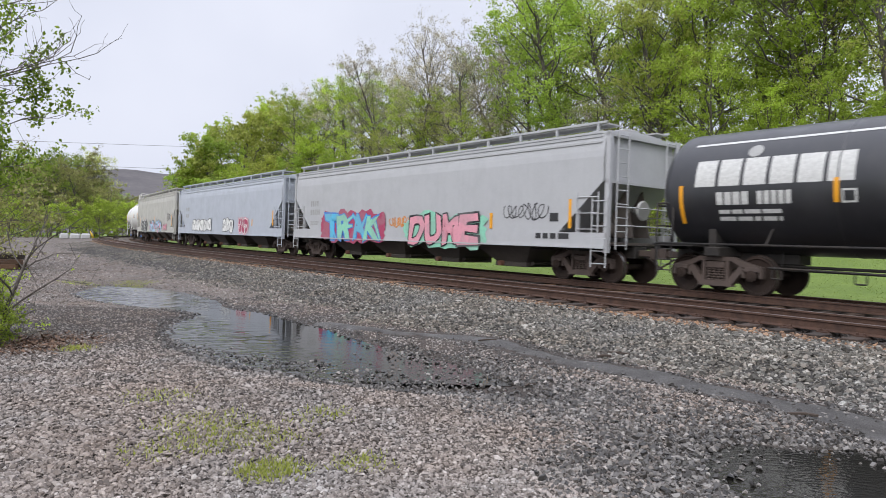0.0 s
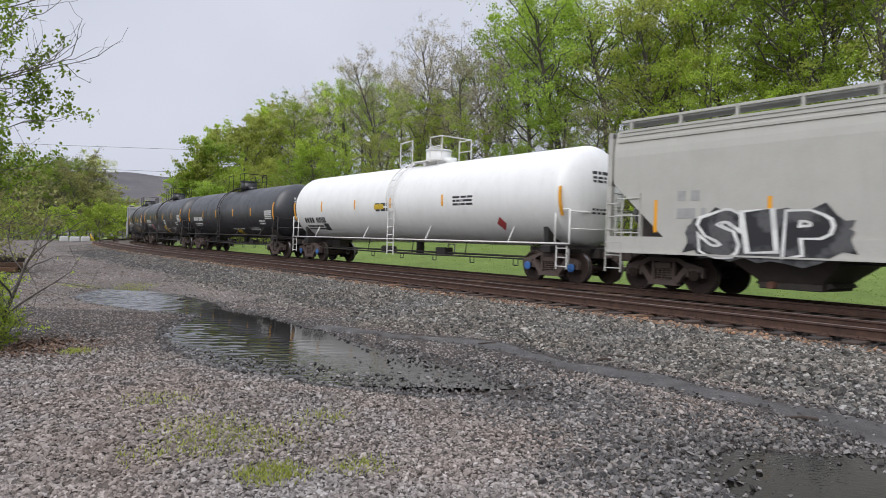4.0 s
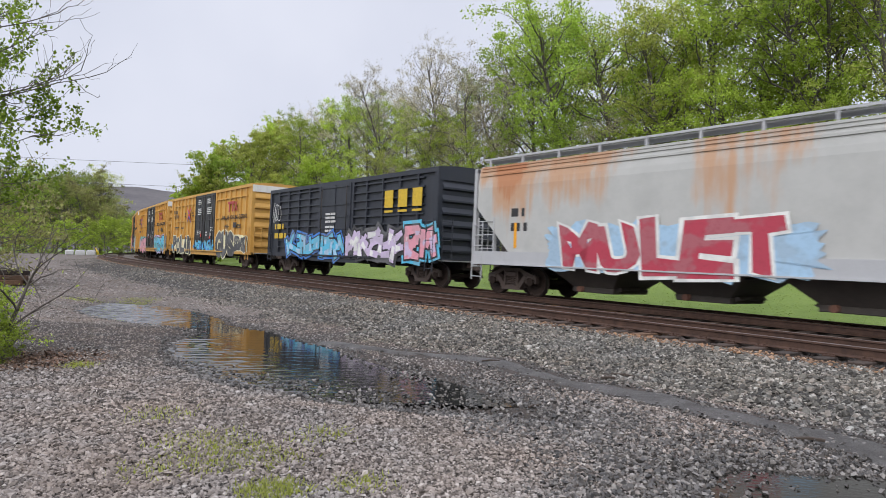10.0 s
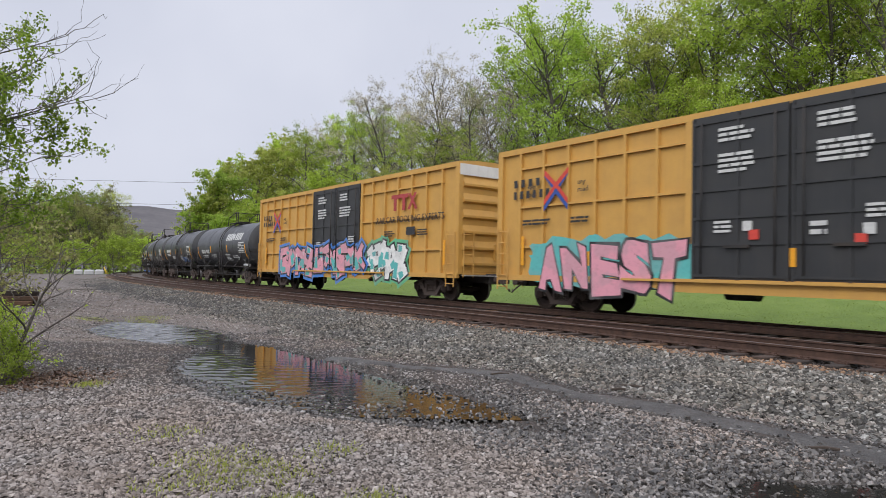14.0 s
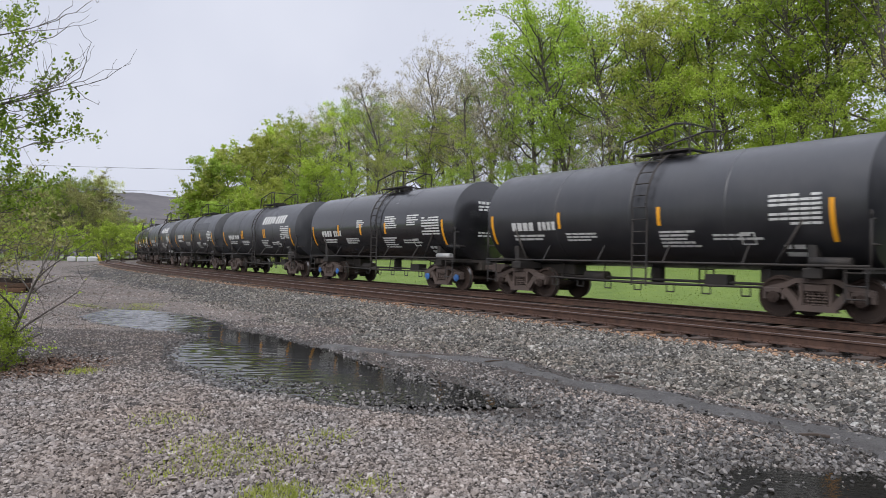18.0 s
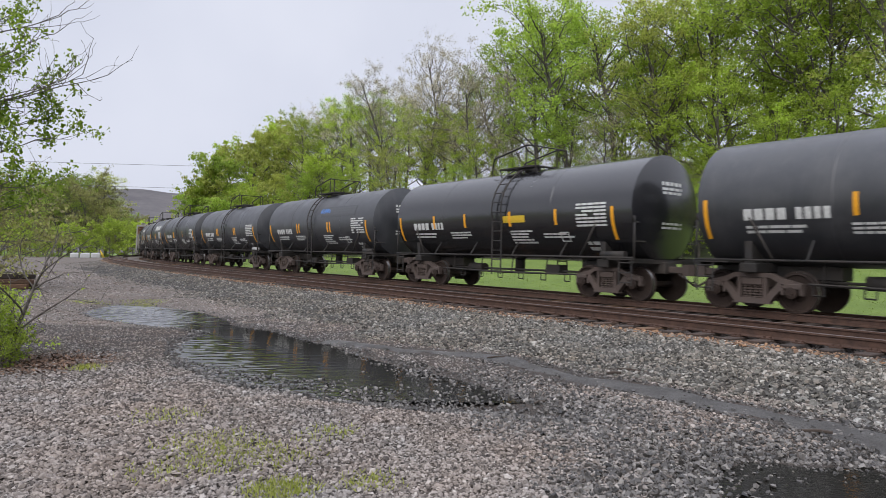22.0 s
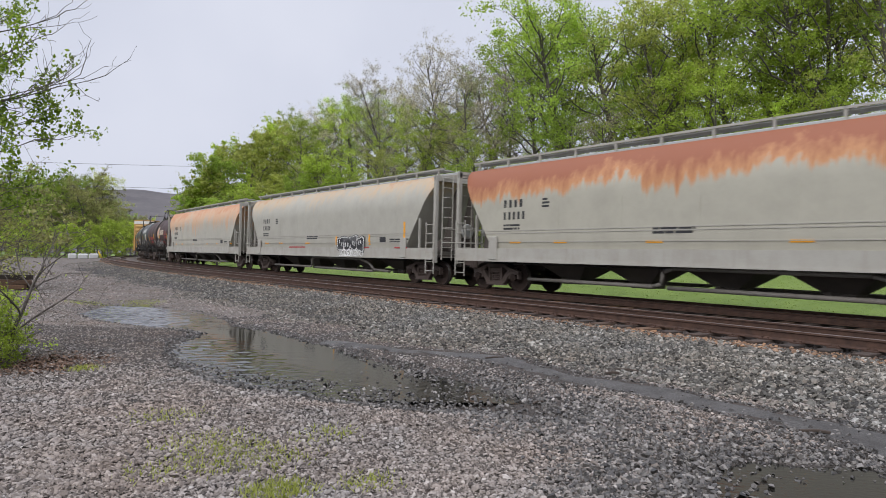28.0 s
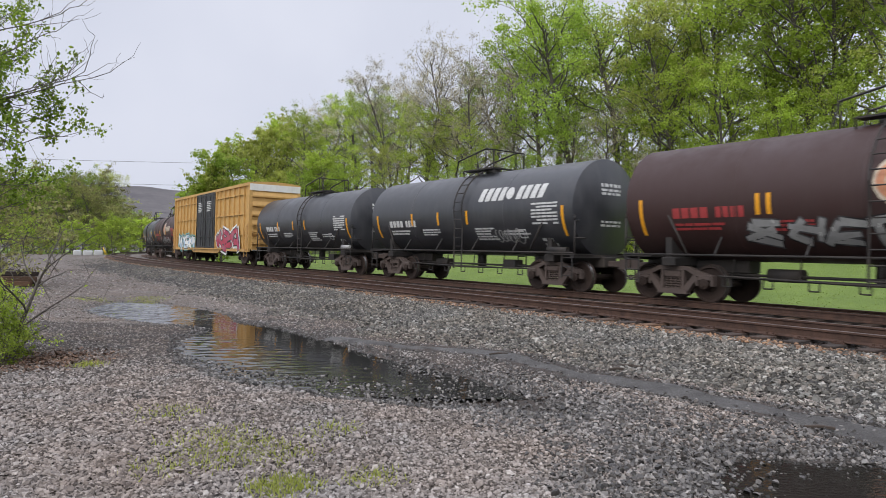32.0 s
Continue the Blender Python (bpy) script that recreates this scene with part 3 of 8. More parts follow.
c = k.ramp(k.each(), [(0.0, (0.035, 0.026, 0.021)), (0.7, (0.065, 0.043, 0.032)), (0.9, (0.12, 0.07, 0.042)), (1.0, (0.20, 0.11, 0.06))])
c = k.mix(1.0, c, k.ramp(k.noise(3, 6, 0.7, k.stretch(10, 1, 10)), [(0.2, 0.5), (0.8, 1.3)]), "MULTIPLY")
k.colour(c).bump(k.noise(6, 5, 0.7, k.stretch(12, 1, 12)), 0.5, 0.02)
SLEEPER = k.m

RAIL_PROFILE = [(-0.075, -0.172), (0.075, -0.172), (0.075, -0.158), (0.012, -0.135), (0.012, -0.045), (0.036, -0.035), (0.036, -0.006), (0.028, 0.0),
                (-0.028, 0.0), (-0.036, -0.006), (-0.036, -0.035), (-0.012, -0.045), (-0.012, -0.135), (-0.075, -0.158)]


def rail(off, parent, dz=0.0):
    us = np.concatenate([np.arange(-60, 120, 1.0), np.arange(120, 300, 4.0)])
    px, py, h = line(us, off)
    z = rail_z(us) + dz
    n = len(RAIL_PROFILE)
    v = []
    for x, y, zz, a in zip(px, py, z, h):
        for w, q in RAIL_PROFILE:
            v.append((x - math.sin(a) * w, y + math.cos(a) * w, zz + q))
    f = []
    top = []
    for i in range(len(us) - 1):
        for j in range(n):
            f.append((i * n + j, (i + 1) * n + j, (i + 1) * n + (j + 1) % n, i * n + (j + 1) % n))
            top.append(1 if j in (6, 7, 8) else 0)
    me = raw_mesh("rail", v, np.array(f)[:, ::-1], RAIL_SIDE)
    me.materials.append(RAIL_TOP)
    me.polygons.foreach_set("material_index", np.array(top, np.int32))
    return part("rail", me, None, parent)


def tie_mesh():
    bm = bmesh.new()
    box(bm, -0.115, 0.115, -1.3, 1.3, -0.18, 0.0, 0.012)
    return bm


def plate_mesh():
    bm = bmesh.new()
    for s in (-1, 1):
        box(bm, -0.09, 0.09, s * 0.7525 - 0.17, s * 0.7525 + 0.17, 0.0, 0.022)
        for a, b in ((-0.05, 0.11), (0.05, 0.11), (-0.05, -0.11), (0.05, -0.11)):
            box(bm, a - 0.012, a + 0.012, s * 0.7525 + b - 0.02, s * 0.7525 + b + 0.02, 0.022, 0.05)
    return bm


def track(name, off, label, u0, u1, super_z):
    top = tagged(new(name), label, "railway track", kind="structure")
    rail(off - 0.7525, top, 0.0)
    rail(off + 0.7525, top, -super_z)
    tie, plate = shared("'tie'", tie_mesh, SLEEPER), shared("'tie_plate'", plate_mesh, RAIL_SIDE)
    rnd = random.Random(len(name))
    u = u0
    while u < u1:
        m = on_line(u, off + rnd.uniform(-0.06, 0.06), -0.185) @ pose(0, 0, rnd.uniform(-0.012, 0.004), 0, 0, rnd.uniform(-1.2, 1.2))
        ob = part("sleeper", tie, None, top)
        ob.matrix_basis = m
        if u < 45 and off < 2:
            pl = part("tie_plate", plate, None, ob)
        u += 0.53


track("track_1", OFF_NEAR, "rusty rails on worn wooden sleepers in grey ballast", -6, 105, 0.02)
track("track_2", OFF_FAR, "rusty rails on dark wooden sleepers carrying the train", -6, 105, 0.02)
# ---- rolling stock: running gear ----
def wheelset_mesh():
    bm = bmesh.new()
    prof = [(0.62, 0.09), (0.66, 0.14), (0.70, 0.2), (0.70, 0.36), (0.675, 0.40), (0.672, 0.485), (0.70, 0.485), (0.715, 0.462), (0.81, 0.455), (0.815, 0.40),
            (0.775, 0.38), (0.755, 0.2), (0.80, 0.14), (0.83, 0.09)]
    for s in (-1, 1):
        lathe(bm, [(s * a, r) for a, r in prof], "y", (0, 0, 0), 28)
        lathe(bm, [(s * 0.83, 0.10), (s * 1.06, 0.13), (s * 1.09, 0.13), (s * 1.1, 0.085), (s * 1.115, 0.08)], "y", (0, 0, 0), 14)
        for a in range(3):
            c, d = 0.05 * math.cos(a * 2.094), 0.05 * math.sin(a * 2.094)
            box(bm, c - 0.014, c + 0.014, min(s * 1.095, s * 1.125), max(s * 1.095, s * 1.125), d - 0.014, d + 0.014)
    rod(bm, (0, -0.8, 0), (0, 0.8, 0), 0.085, 12)
    smooth(bm, 35)
    for f in bm.faces:
        c = f.calc_center_median()
        r = math.hypot(c.x, c.z)
        if r > 0.455 and 0.7 < abs(c.y) < 0.80 and abs(f.normal.y) < 0.5:
            f.material_index = 1
        elif abs(c.y) > 1.055:
            f.material_index = 2
    return bm


def truck_mesh():
    bm = bmesh.new()
    for s in (-1, 1):
        y0, y1 = s * 0.90, s * 1.06
        y0, y1 = min(y0, y1), max(y0, y1)
        prism(bm, [(-1.12, 0.56), (-0.62, 0.66), (-0.4, 0.78), (0.4, 0.78), (0.62, 0.66), (1.12, 0.56), (1.12, 0.66), (0.66, 0.78), (0.42, 0.88), (-0.42, 0.88),
                   (-0.66, 0.78), (-1.12, 0.66)], "y", y0, y1)
        prism(bm, [(-0.72, 0.60), (-0.60, 0.68), (-0.28, 0.30), (-0.40, 0.20)], "y", y0, y1)
        prism(bm, [(0.72, 0.60), (0.60, 0.68), (0.28, 0.30), (0.40, 0.20)], "y", y0, y1)
        prism(bm, [(-0.44, 0.18), (0.44, 0.18), (0.36, 0.31), (-0.36, 0.31)], "y", y0 - 0.02, y1 + 0.02)
        for a in (-0.34, 0.26):
            box(bm, a, a + 0.08, y0 - 0.01, y1 + 0.01, 0.30, 0.80, 0.012)
        for a in (-0.89, 0.89):
            box(bm, a - 0.17, a + 0.17, y0 - 0.02, y1 + 0.02, 0.54, 0.66, 0.02)
            box(bm, a - 0.24, a - 0.17, y0, y1, 0.4, 0.6, 0.012)
            box(bm, a + 0.17, a + 0.24, y0, y1, 0.4, 0.6, 0.012)
        for a in (-0.18, -0.06, 0.06, 0.18):
            for kz in range(5):
                rod(bm, (a, s * 0.99, 0.31 + kz * 0.062), (a, s * 0.99, 0.345 + kz * 0.062), 0.058, 8)
            rod(bm, (a, s * 0.99, 0.31), (a, s * 0.99, 0.6), 0.035, 6)
        box(bm, -0.24, 0.24, y0 + 0.02 * s, y1 + 0.02 * s, 0.6, 0.76, 0.02)
    box(bm, -0.2, 0.2, -0.95, 0.95, 0.55, 0.84, 0.03)
    for s in (-1, 1):
        box(bm, s * 0.42 - 0.05, s * 0.42 + 0.05, -0.8, 0.8, 0.28, 0.38)
        for y in (-0.75, 0.75):
            box(bm, s * 0.44 - 0.02, s * 0.44 + 0.05, y - 0.06, y + 0.06, 0.25, 0.6, 0.01)
    return bm


TRAIN = []


def rolling(name, tc, label, category, caps=0):
    """A car's Empty at rail height with its two trucks and four wheelsets."""
    car = tagged(new(name), label, category, "cars of the freight train")
    car["tc"] = tc
    axles = []
    for s in (-1, 1):
        tr = part("truck", shared("'truck'", truck_mesh, TRUCK), None, car, "dark rusty cast-steel truck frame with coil springs")
        tr.location = (s * tc / 2, 0, 0)
        for a in (-0.89, 0.89):
            ws = part("wheelset", shared("'wheelset'" + str(caps), wheelset_mesh, [WHEEL, TREAD, CAP_BLUE if caps else WHEEL]), None, tr)
            ws.location = (a, 0, 0.457)
            axles.append(ws)
    TRAIN.append((car, axles))
    return car


def couplers(car, reach, z=0.86):
    """Draft sills' ends with knuckle couplers and an air hose."""
    for s in (-1, 1):
        bm = bmesh.new()
        a = reach
        box(bm, -0.75, 0.0, -0.09, 0.09, z - 0.09, z + 0.09, 0.02)
        prism(bm, [(-0.1, -0.14), (0.1, -0.16), (0.2, -0.05), (0.16, 0.02), (0.08, -0.02), (0.02, 0.06), (0.14, 0.12), (0.05, 0.17), (-0.12, 0.13)], "z", z - 0.15, z + 0.15)
        pipe(bm, [(-0.5, 0.3, z - 0.12), (-0.25, 0.32, z - 0.28), (0.05, 0.22, z - 0.42), (0.16, 0.1, z - 0.34)], 0.028)
        ob = part("coupler", bm, TRUCK, car, "rusty knuckle coupler with air hose")
        ob.location = (s * a, 0, 0)
        if s < 0:
            ob.rotation_euler = (0, 0, math.pi)


def put_flat(bm, x0, x1, z0, z1, y, t=0.006, mat=0, curve=None):
    """A thin slab on the camera's side; curve gives its y at a height."""
    if curve is None:
        return box(bm, min(x0, x1), max(x0, x1), y - 0.004, y + t, z0, z1, 0, mat)
    n = max(2, int((z1 - z0) / 0.12))
    prev = None
    for i in range(n + 1):
        z = z0 + (z1 - z0) * i / n
        yc = curve(z)
        row = [bm.verts.new(c) for c in ((x0, yc + t, z), (x1, yc + t, z), (x1, yc - 0.02, z), (x0, yc - 0.02, z))]
        if prev:
            for k in range(4):
                f = bm.faces.new((prev[k], prev[(k + 1) % 4], row[(k + 1) % 4], row[k]))
                f.material_index = mat
        else:
            bm.faces.new(row[::-1]).material_index = mat
        prev = row
    bm.faces.new(prev).material_index = mat
    return bm


def bars(bm, x, z, w, rows, h=0.07, gap=0.06, curve=None, y=0.0, seed=0, words=True):
    """Stencilled lines that cannot be read: short bars from x (towards -x, the reading direction) downwards from z."""
    r = random.Random(seed + int(abs(x) * 100) + int(z * 10))
    for i in range(rows):
        zz, p = z - i * (h + gap), 0.0
        end = w * r.uniform(0.7, 1.0)
        while p < end:
            ln = min(r.uniform(0.12, 0.5) if words else end, end - p)
            if ln > 0.04:
                put_flat(bm, x - p - ln, x - p, zz - h, zz, y, curve=curve)
            p += ln + h * 0.6
    return bm


def blocks(bm, x, z, w, h, n, curve=None, y=0.0, lean=0.0, fill=0.82, t=0.006):
    """A word mark as plain shapes: n upright blocks."""
    step = w / n
    for i in range(n):
        a = x - i * step - (step * (1 - fill)) / 2
        b = a - step * fill
        nn = 6
        for j in range(nn):
            q0, q1 = z + h * j / nn, z + h * (j + 1) / nn
            s0, s1 = -lean * (q0 - z), -lean * (q1 - z)
            y0, y1 = (curve(q0), curve(q1)) if curve else (y, y)
            v = [bm.verts.new(c) for c in ((a + s0, y0 + t, q0), (b + s0, y0 + t, q0), (b + s1, y1 + t, q1), (a + s1, y1 + t, q1))]
            f = bm.faces.new(v)
    return bm


def blob(bm, pts, curve, t, y=0.0):
    """A closed sprayed shape on a side: fan of triangles on the curved sheet."""
    cx, cz = sum(p[0] for p in pts) / len(pts), sum(p[1] for p in pts) / len(pts)
    def at(x, z):
        return (x, (curve(z) if curve else y) + t, z)
    c = bm.verts.new(at(cx, cz))
    ring = [bm.verts.new(at(*p)) for p in pts]
    mid = [bm.verts.new(at((p[0] + cx) / 2, (p[1] + cz) / 2)) for p in pts]
    n = len(pts)
    for i in range(n):
        j = (i + 1) % n
        bm.faces.new((ring[i], ring[j], mid[j], mid[i]))
        bm.faces.new((mid[i], mid[j], c))
    return bm


STROKES = [[((0.1, 0.05), (0.3, 0.95)), ((0.3, 0.92), (0.9, 0.82)), ((0.35, 0.5), (0.8, 0.42))],
           [((0.15, 0.95), (0.2, 0.1)), ((0.2, 0.12), (0.85, 0.18)), ((0.85, 0.15), (0.72, 0.95))],
           [((0.1, 0.88), (0.85, 0.95)), ((0.8, 0.9), (0.2, 0.1)), ((0.2, 0.08), (0.95, 0.12))],
           [((0.2, 0.05), (0.15, 0.95)), ((0.2, 0.5), (0.85, 0.95)), ((0.35, 0.55), (0.9, 0.05))],
           [((0.1, 0.05), (0.22, 0.95)), ((0.22, 0.9), (0.55, 0.4)), ((0.55, 0.4), (0.8, 0.95)), ((0.8, 0.95), (0.92, 0.05))],
           [((0.2, 0.1), (0.12, 0.9)), ((0.15, 0.9), (0.8, 0.88)), ((0.8, 0.9), (0.75, 0.5)), ((0.75, 0.5), (0.25, 0.48)), ((0.25, 0.1), (0.85, 0.05))]]


def strip(bm, p, q, ta, tb, ends, curve, t, y):
    """One thick sprayed stroke from p to q, as a small grid that follows the side."""
    d = math.hypot(q[0] - p[0], q[1] - p[1]) or 1
    ux, uz = (q[0] - p[0]) / d, (q[1] - p[1]) / d
    p, q = (p[0] - ux * ends, p[1] - uz * ends), (q[0] + ux * ends, q[1] + uz * ends)
    prev = None
    for i in range(5):
        f = i / 4
        th = (ta + (tb - ta) * f) / 2
        x, z = p[0] + (q[0] - p[0]) * f, p[1] + (q[1] - p[1]) * f
        row = [bm.verts.new((x - uz * th * k, (curve(z + ux * th * k) if curve else y) + t, z + ux * th * k)) for k in (-1, 1)]
        if prev:
            bm.faces.new((prev[0], row[0], row[1], prev[1]))
        prev = row


def graffiti(car, x, z, w, h, n, cols, curve=None, y=0.0, seed=0, label="sprayed graffiti lettering", wild=0.35):
    """A sprayed piece: n letter-like shapes with cloud, outline, fill and marks; wild below 0.3 gives round bubbles, else angular strokes."""
    r = random.Random(seed * 7 + 3)
    step = w / n
    order = [(i * 5 + seed) % 6 for i in range(n)]
    for i in range(n):
        cx, cz = x - (i + 0.5) * step, z + h / 2 + r.uniform(-0.06, 0.06) * h
        dt = 0.0004 * i
        bms = [bmesh.new() for _ in range(5)]
        if wild < 0.3:
            a0, base = r.uniform(0, 6.28), []
            for j in range(26):
                a = 2 * math.pi * j / 26
                sq = 1 / max(abs(math.cos(a)), abs(math.sin(a))) ** 0.75
                m = sq * (0.86 + wild * 0.5 * math.sin(3 * a + a0) + r.uniform(-0.05, 0.05))
                base.append((math.cos(a) * m * step * 0.60, math.sin(a) * m * h * 0.46))
            for kk, (grow, idx) in enumerate(((1.32, 0), (1.1, 1), (0.93, 2))):
                if cols[idx]:
                    blob(bms[idx], [(cx + p * grow, min(max(cz + q * (1 + (grow - 1) * 0.6), z - 0.12 * h), z + 1.15 * h)) for p, q in base], curve, 0.006 + 0.003 * kk + dt, y)
            if cols[1]:
                for s in (-1, 1):
                    ox, oz = cx + s * 0.16 * step, cz + r.uniform(-0.12, 0.15) * h
                    strip(bms[1], (ox, oz - 0.12 * h), (ox + r.uniform(-0.1, 0.1) * h, oz + 0.14 * h), 0.05 * h, 0.09 * h, 0.0, curve, 0.0165 + dt, y)
        else:
            lean, swell = r.uniform(-0.12, 0.2) * step, r.uniform(0.95, 1.2)
            turn, flip = r.uniform(-0.4, 0.4), r.choice((-1, 1))
            extra = [((r.uniform(0.0, 0.3), r.uniform(0.2, 0.8)), (r.uniform(0.7, 1.0), r.uniform(0.2, 0.8)))]
            shape = [[(0.5 + flip * (u - 0.5) * math.cos(turn) - (v - 0.5) * math.sin(turn) * 0.8, 0.5 + flip * (u - 0.5) * math.sin(turn) * 0.8 + (v - 0.5) * math.cos(turn)) for u, v in st] for st in STROKES[order[i]] + extra]
            for kk, (a, b) in enumerate(shape):
                pts = [(cx - (u - 0.5 + r.uniform(-0.15, 0.15)) * step * 1.08 * swell - lean * (v - 0.5), cz + (v - 0.5 + r.uniform(-0.13, 0.13)) * h * 0.86) for u, v in (a, b)]
                ta, tb = r.uniform(0.24, 0.36) * h * 0.9, r.uniform(0.18, 0.27) * h * 0.9
                e = 0.02 * h
                if cols[0]:
                    strip(bms[0], *pts, ta + 0.30 * h, tb + 0.30 * h, 0.13 * h, curve, 0.006 + dt, y)
                if cols[1]:
                    strip(bms[1], *pts, ta + 0.11 * h, tb + 0.11 * h, e + 0.055 * h, curve, 0.0095 + dt + 0.0001 * kk, y)
                if cols[2]:
                    strip(bms[2], *pts, ta, tb, e, curve, 0.0135 + dt + 0.0001 * kk, y)
                if cols[3] and kk % 2 == 0:
                    f0, f1 = r.uniform(0.0, 0.2), r.uniform(0.45, 0.7)
                    sub_p = [(pts[0][0] + (pts[1][0] - pts[0][0]) * f, pts[0][1] + (pts[1][1] - pts[0][1]) * f) for f in (f0, f1)]
                    strip(bms[3], *sub_p, ta * 0.9, tb * 0.7, 0.0, curve, 0.0175 + dt + 0.0001 * kk, y)
                if cols[4] and kk == 0:
                    f = r.uniform(0.55, 0.8)
                    ox, oz = pts[0][0] + (pts[1][0] - pts[0][0]) * f, pts[0][1] + (pts[1][1] - pts[0][1]) * f
                    strip(bms[4], (ox, oz), (ox + r.uniform(-0.05, 0.05) * h, oz + 0.13 * h), 0.035 * h, 0.05 * h, 0.0, curve, 0.0215 + dt, y)
        top = None
        for bm, c, nm in zip(bms, cols, ("graffiti", "outline", "fill", "second_fill", "shine")):
            if c and bm.verts:
                ob = part(nm if top else "graffiti_letter", bm, S[c], top or car, "" if top else label)
                top = top or ob
            else:
                bm.free()


def tagline(car, x, z, w, h, col, curve=None, y=0.0, seed=0, thick=0.05):
    """A quick scrawled tag: one looping, wandering stroke."""
    r = random.Random(seed * 5 + 1)
    bm = bmesh.new()
    loops = max(3, int(w / (h * 0.42)))
    pts, amp, ph = [], 0.5, 0.0
    for i in range(loops):
        amp, wide, skew = r.uniform(0.28, 0.55) * h, r.uniform(0.1, 0.42) * h, r.uniform(-0.2, 0.2) * h
        for k in range(10):
            a = 2 * math.pi * k / 10
            pts.append((x - w * (i + k / 10) / loops + wide * math.sin(a) + skew * math.cos(a), z + h * 0.5 + amp * math.cos(a)))
    thick *= 0.8
    for i, ((x0, z0), (x1, z1)) in enumerate(zip(pts, pts[1:])):
        d = math.hypot(x1 - x0, z1 - z0) or 1
        nx, nz = -(z1 - z0) / d * thick / 2, (x1 - x0) / d * thick / 2
        vs = [bm.verts.new((px, (curve(pz) if curve else y) + 0.0065 + 0.0003 * (i % 7), pz)) for px, pz in ((x0 - nx, z0 - nz), (x1 - nx, z1 - nz), (x1 + nx, z1 + nz), (x0 + nx, z0 + nz))]
        bm.faces.new(vs)
    return part("tag", bm, S[col], car, "scrawled spray tag")


def ladder(car, x, y, z0, z1, mat, w=0.42, step=0.32, along="x", lean=0.0, name="ladder"):
    bm = bmesh.new()
    n = int((z1 - z0) / step)
    for s in (-1, 1):
        a = (x + s * w / 2, y, z0) if along == "x" else (x, y + s * w / 2, z0)
        b = (x + s * w / 2, y + lean, z1) if along == "x" else (x + lean, y + s * w / 2, z1)
        rod(bm, a, b, 0.022, 5)
    for i in range(n + 1):
        q = z0 + (z1 - z0) * (i + 0.3) / (n + 0.6)
        f = (q - z0) / (z1 - z0) * lean
        if along == "x":
            rod(bm, (x - w / 2, y + f, q), (x + w / 2, y + f, q), 0.016, 5)
        else:
            rod(bm, (x + f, y - w / 2, q), (x + f, y + w / 2, q), 0.016, 5)
    return part(name, bm, mat, car)


